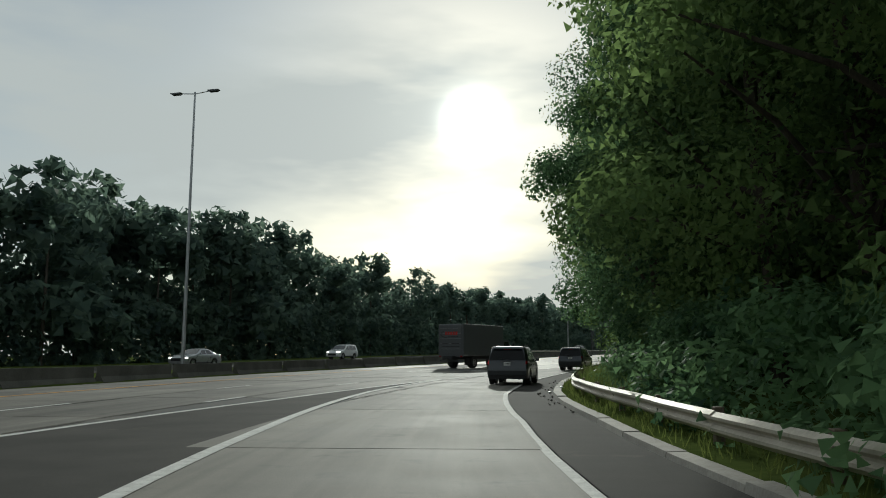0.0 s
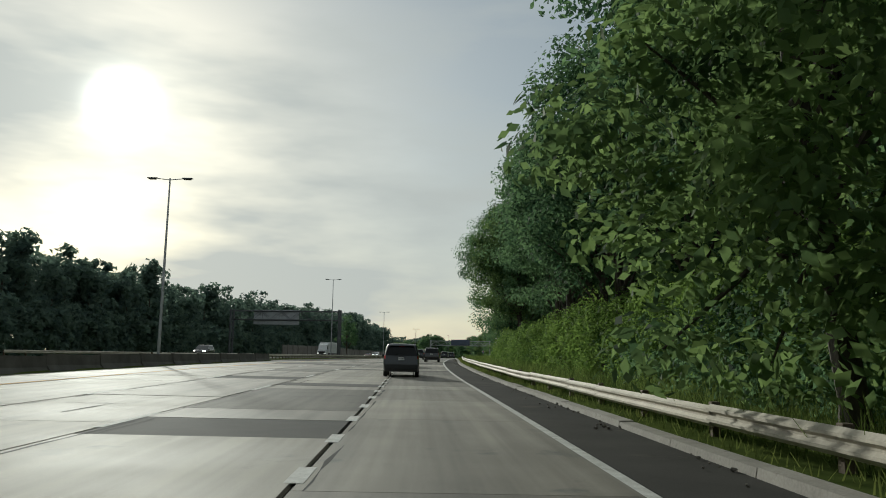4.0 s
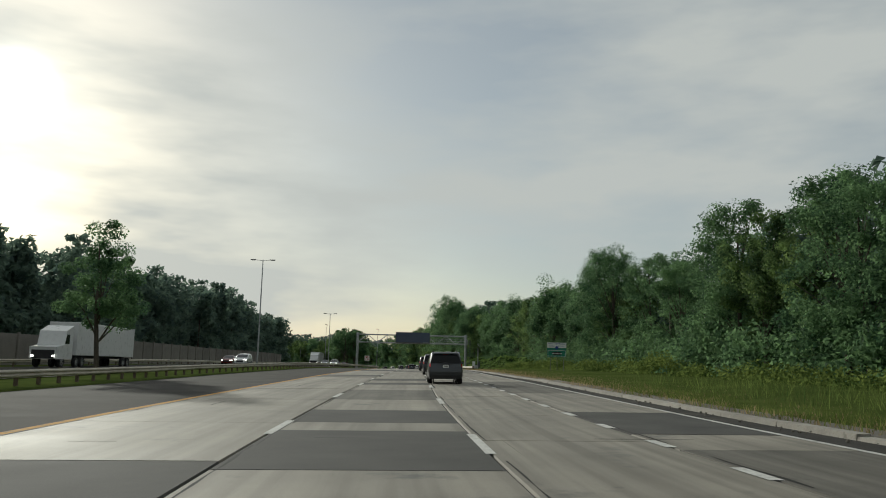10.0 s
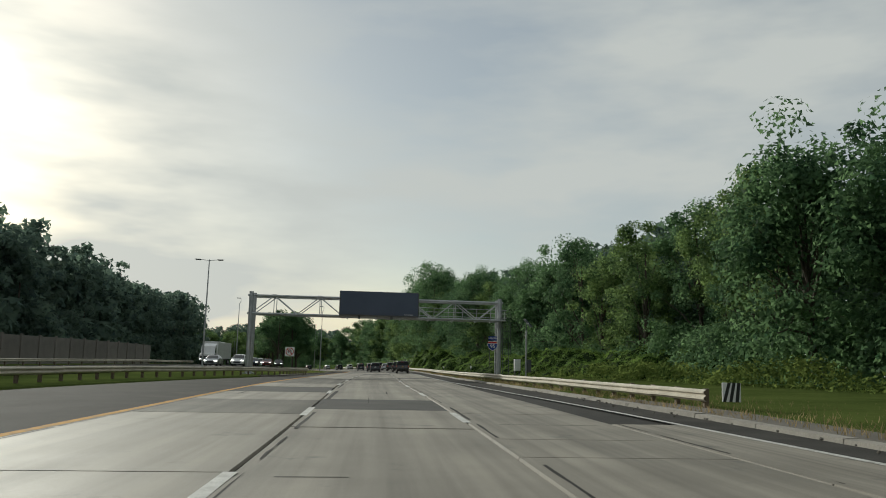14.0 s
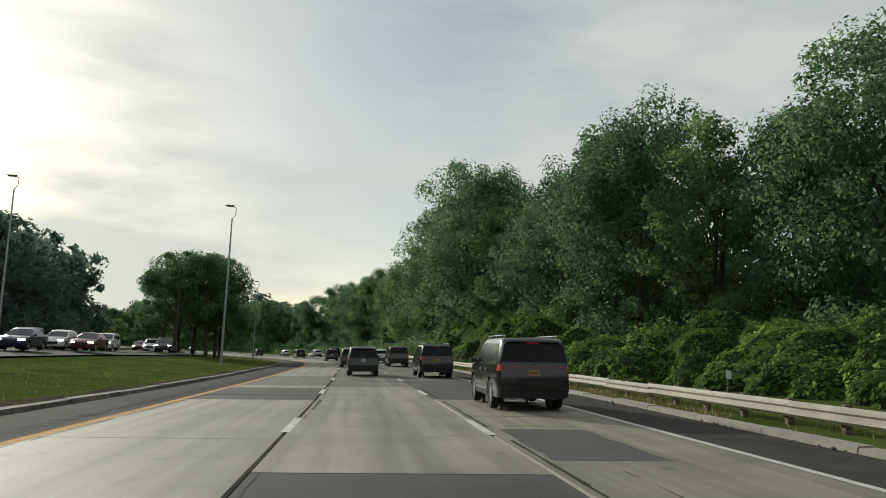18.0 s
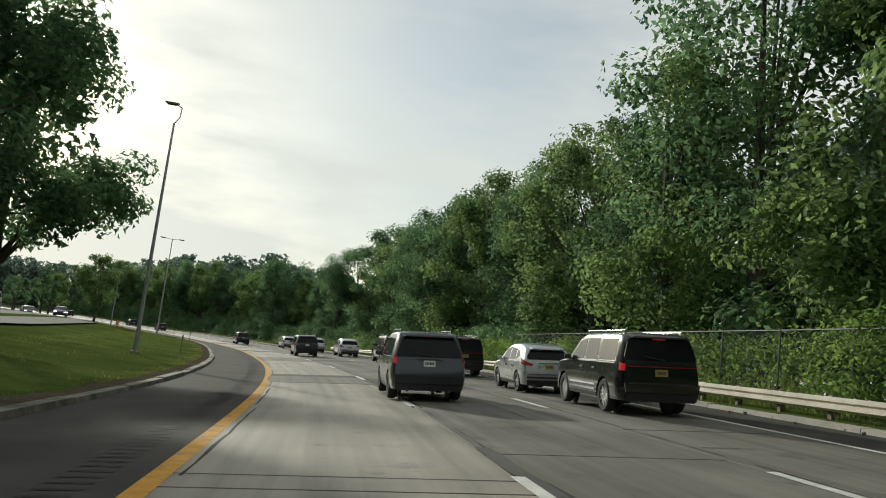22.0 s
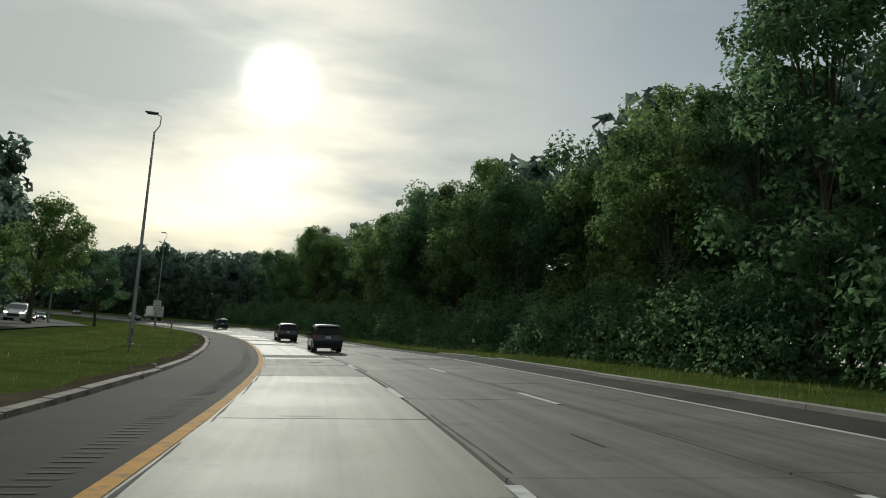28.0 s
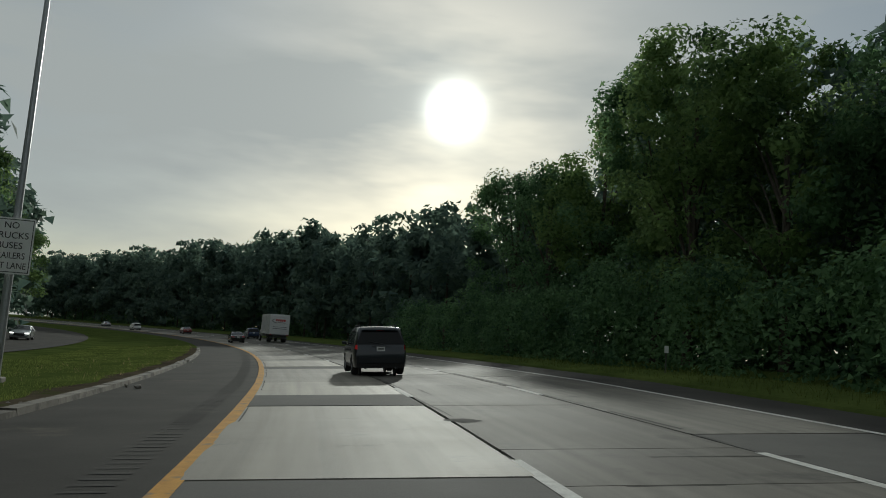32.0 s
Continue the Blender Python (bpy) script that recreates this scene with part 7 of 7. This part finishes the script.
def box_truck(label, s, r, turn=0.0, long_=7.0, coat=P_WHITE):
    t = tagged(new("box_truck"), label, "truck", TRAFFIC)
    bm = bmesh.new(); box(bm, (0, long_ / 2, 2.3), (2.5, long_, 2.55), 0.04); part("cargo_box", bm, coat, t)
    bm = bmesh.new(); box(bm, (0, -0.03, 2.32), (2.2, 0.05, 2.3), 0.01); part("roller_door", bm, coat, t)
    for k in range(5):
        bm = bmesh.new(); box(bm, (0, -0.062, 1.55 + k * 0.42), (2.15, 0.008, 0.012)); part("door_rib", bm, M_STEEL, t)
    bm = bmesh.new()
    for i in range(14):
        a0, a1 = 2.2 + i * 0.17, 2.2 + (i + 1) * 0.17
        poly(bm, [(-0.25 + 0.75 * math.cos(a0), 2.75 + 0.3 * math.sin(a0)), (-0.25 + 0.75 * math.cos(a1), 2.75 + 0.3 * math.sin(a1)), (-0.25 + 0.68 * math.cos(a1), 2.76 + 0.25 * math.sin(a1)), (-0.25 + 0.68 * math.cos(a0), 2.76 + 0.25 * math.sin(a0))], -0.072)
    part("logo_swoosh", bm, M_SIGNK, t, "dark curved logo stroke")
    bm = bmesh.new()
    for k in range(5):
        poly(bm, [(-0.55 + k * 0.26, 2.68), (-0.37 + k * 0.26, 2.68), (-0.33 + k * 0.26, 2.95), (-0.51 + k * 0.26, 2.95)], -0.073)
    tagged(part("logo_bar", bm, M_RED, t, "red logo bars"), kind="stuff")
    bm = bmesh.new()
    for k in range(4):
        poly(bm, [(-0.2 + k * 0.25, 2.5), (-0.02 + k * 0.25, 2.5), (-0.02 + k * 0.25, 2.57), (-0.2 + k * 0.25, 2.57)], -0.073)
    for x0, x1, z in ((-0.8, 0.9, 1.72), (-0.8, -0.2, 1.95), (0.1, 0.9, 1.95)):
        poly(bm, [(x0, z), (x1, z), (x1, z + 0.05), (x0, z + 0.05)], -0.073)
    tagged(part("small_print", bm, M_SIGNK, t), kind="stuff")
    bm = bmesh.new(); box(bm, (0, long_ / 2, 0.85), (1.0, long_ + 1, 0.26), 0.02); part("chassis", bm, M_TRIM, t)
    bm = bmesh.new(); box(bm, (0, 0.08, 0.6), (2.3, 0.14, 0.16), 0.02); box(bm, (0, 0.05, 0.96), (2.4, 0.12, 0.14), 0.01); part("rear_bumper", bm, M_STEELD, t)
    for side in (-1, 1):
        bm = bmesh.new(); box(bm, (side * 1.05, -0.02, 0.95), (0.2, 0.05, 0.12), 0.01); part("tail_light", bm, M_TAIL, t, "red tail light")
        bm = bmesh.new(); box(bm, (side * 0.85, 1.1, 0.55), (0.5, 0.02, 0.6)); part("mud_flap", bm, M_TRIM, t)
        for y in (1.7, long_ + 1.3):
            add_wheel(t, side * (1.05 if y > 3 else 0.95), y, 0.46, 0.26 if y > 3 else 0.5, side, 6)
    bm = bmesh.new()
    prism(bm, [(long_ + 0.1, 0.7), (long_ + 2.2, 0.7), (long_ + 2.3, 1.3), (long_ + 1.6, 1.5), (long_ + 1.2, 2.35), (long_ + 0.1, 2.4)], -1.05, 1.05)
    part("cab", bm, coat, t)
    bm = bmesh.new(); prism(bm, [(long_ + 0.4, 1.5), (long_ + 1.45, 1.5), (long_ + 1.12, 2.2), (long_ + 0.4, 2.2)], -1.06, 1.06); part("side_window", bm, M_GLASS, t)
    for side in (-1, 1):
        bm = bmesh.new(); box(bm, (side * 1.35, long_ + 1.5, 1.9), (0.2, 0.1, 0.4), 0.03); part("mirror", bm, M_TRIM, t)
    t.matrix_world = rpose(s, r, 0.012, turn)
    return t


box_truck("white rental box truck with dark red logo shapes", 860, 4.6)
# second truck: its dark paint stands in for backlit shade
box_truck("box truck beside the merging ramp, painted dark for its backlit side", 66.5, -1.2, -14, 6.2, paint("backlit_shade_paint", (0.1, 0.105, 0.11), 0.1, 0.5))


def trailer_truck(label, s, r):
    t = tagged(new("semi_truck"), label, "truck", "oncoming traffic")
    bm = bmesh.new(); box(bm, (0, -9.5, 2.5), (2.55, 13.5, 2.9), 0.05); part("trailer", bm, P_WHITE, t, "white trailer box")
    bm = bmesh.new(); box(bm, (0, -9.5, 0.95), (0.9, 13.0, 0.2)); part("chassis", bm, M_TRIM, t)
    bm = bmesh.new(); prism(bm, [(-2.2, 0.7), (0.6, 0.7), (0.7, 1.7), (-0.6, 1.9), (-0.9, 3.1), (-2.2, 3.6)], -1.15, 1.15); part("cab", bm, P_WHITE, t)
    bm = bmesh.new(); prism(bm, [(-1.5, 2.0), (-0.68, 2.0), (-0.95, 2.8), (-1.5, 2.8)], -1.16, 1.16); part("side_window", bm, M_GLASS, t)
    bm = bmesh.new(); box(bm, (0, 0.68, 1.1), (1.9, 0.1, 0.7), 0.03); part("grille", bm, M_TRIM, t)
    for side in (-1, 1):
        for y in (-0.4, -3.2, -4.4, -14.0, -15.2):
            add_wheel(t, side * 1.0, y, 0.5, 0.3, side, 6)
        bm = bmesh.new(); box(bm, (side * 0.85, 0.7, 0.95), (0.3, 0.06, 0.2), 0.02); part("headlight", bm, M_HEAD, t)
    t.matrix_world = rpose(s, r, 0.14, 180)
    return t


trailer_truck("white articulated lorry coming the other way", 290, -28)
trailer_truck("white articulated lorry on the far carriageway", 453, -27)
ONC = "oncoming traffic"
first = {}
mix = [("sedan", SEDAN, P_SILVER, "silver"), ("suv", SUV, P_WHITE, "white"), ("sedan", SEDAN, P_BLUE, "dark blue"), ("suv", SUV, P_BLACK, "black"), ("crossover", CROSS, P_WHITE, "white"), ("sedan", SEDAN, P_RED, "dark red")]
for i, (s, r) in enumerate(((62, -21), (95, -27), (131, -22), (205, -27), (338, -22), (352, -27), (430, -21), (448, -20.5), (474, -21.5), (490, -27), (488, -23.5), (484, -20), (499, -27), (503, -23.5), (514, -27), (518, -20), (530, -23.5), (545, -27), (562, -23), (600, -27), (640, -23), (690, -27), (735, -23), (810, -27), (850, -23))):
    nm, sp, pt, word = mix[i % 6]
    if i % 6 not in first:
        first[i % 6] = car(nm, word + " car with lit headlights coming the other way", ONC, sp, pt, "head", None, False)
        ob = first[i % 6]
        ob.matrix_world = rpose(s, r, 0.14, 180)
    else:
        ob = copy_thing(first[i % 6], rpose(s, r, 0.14, 180))
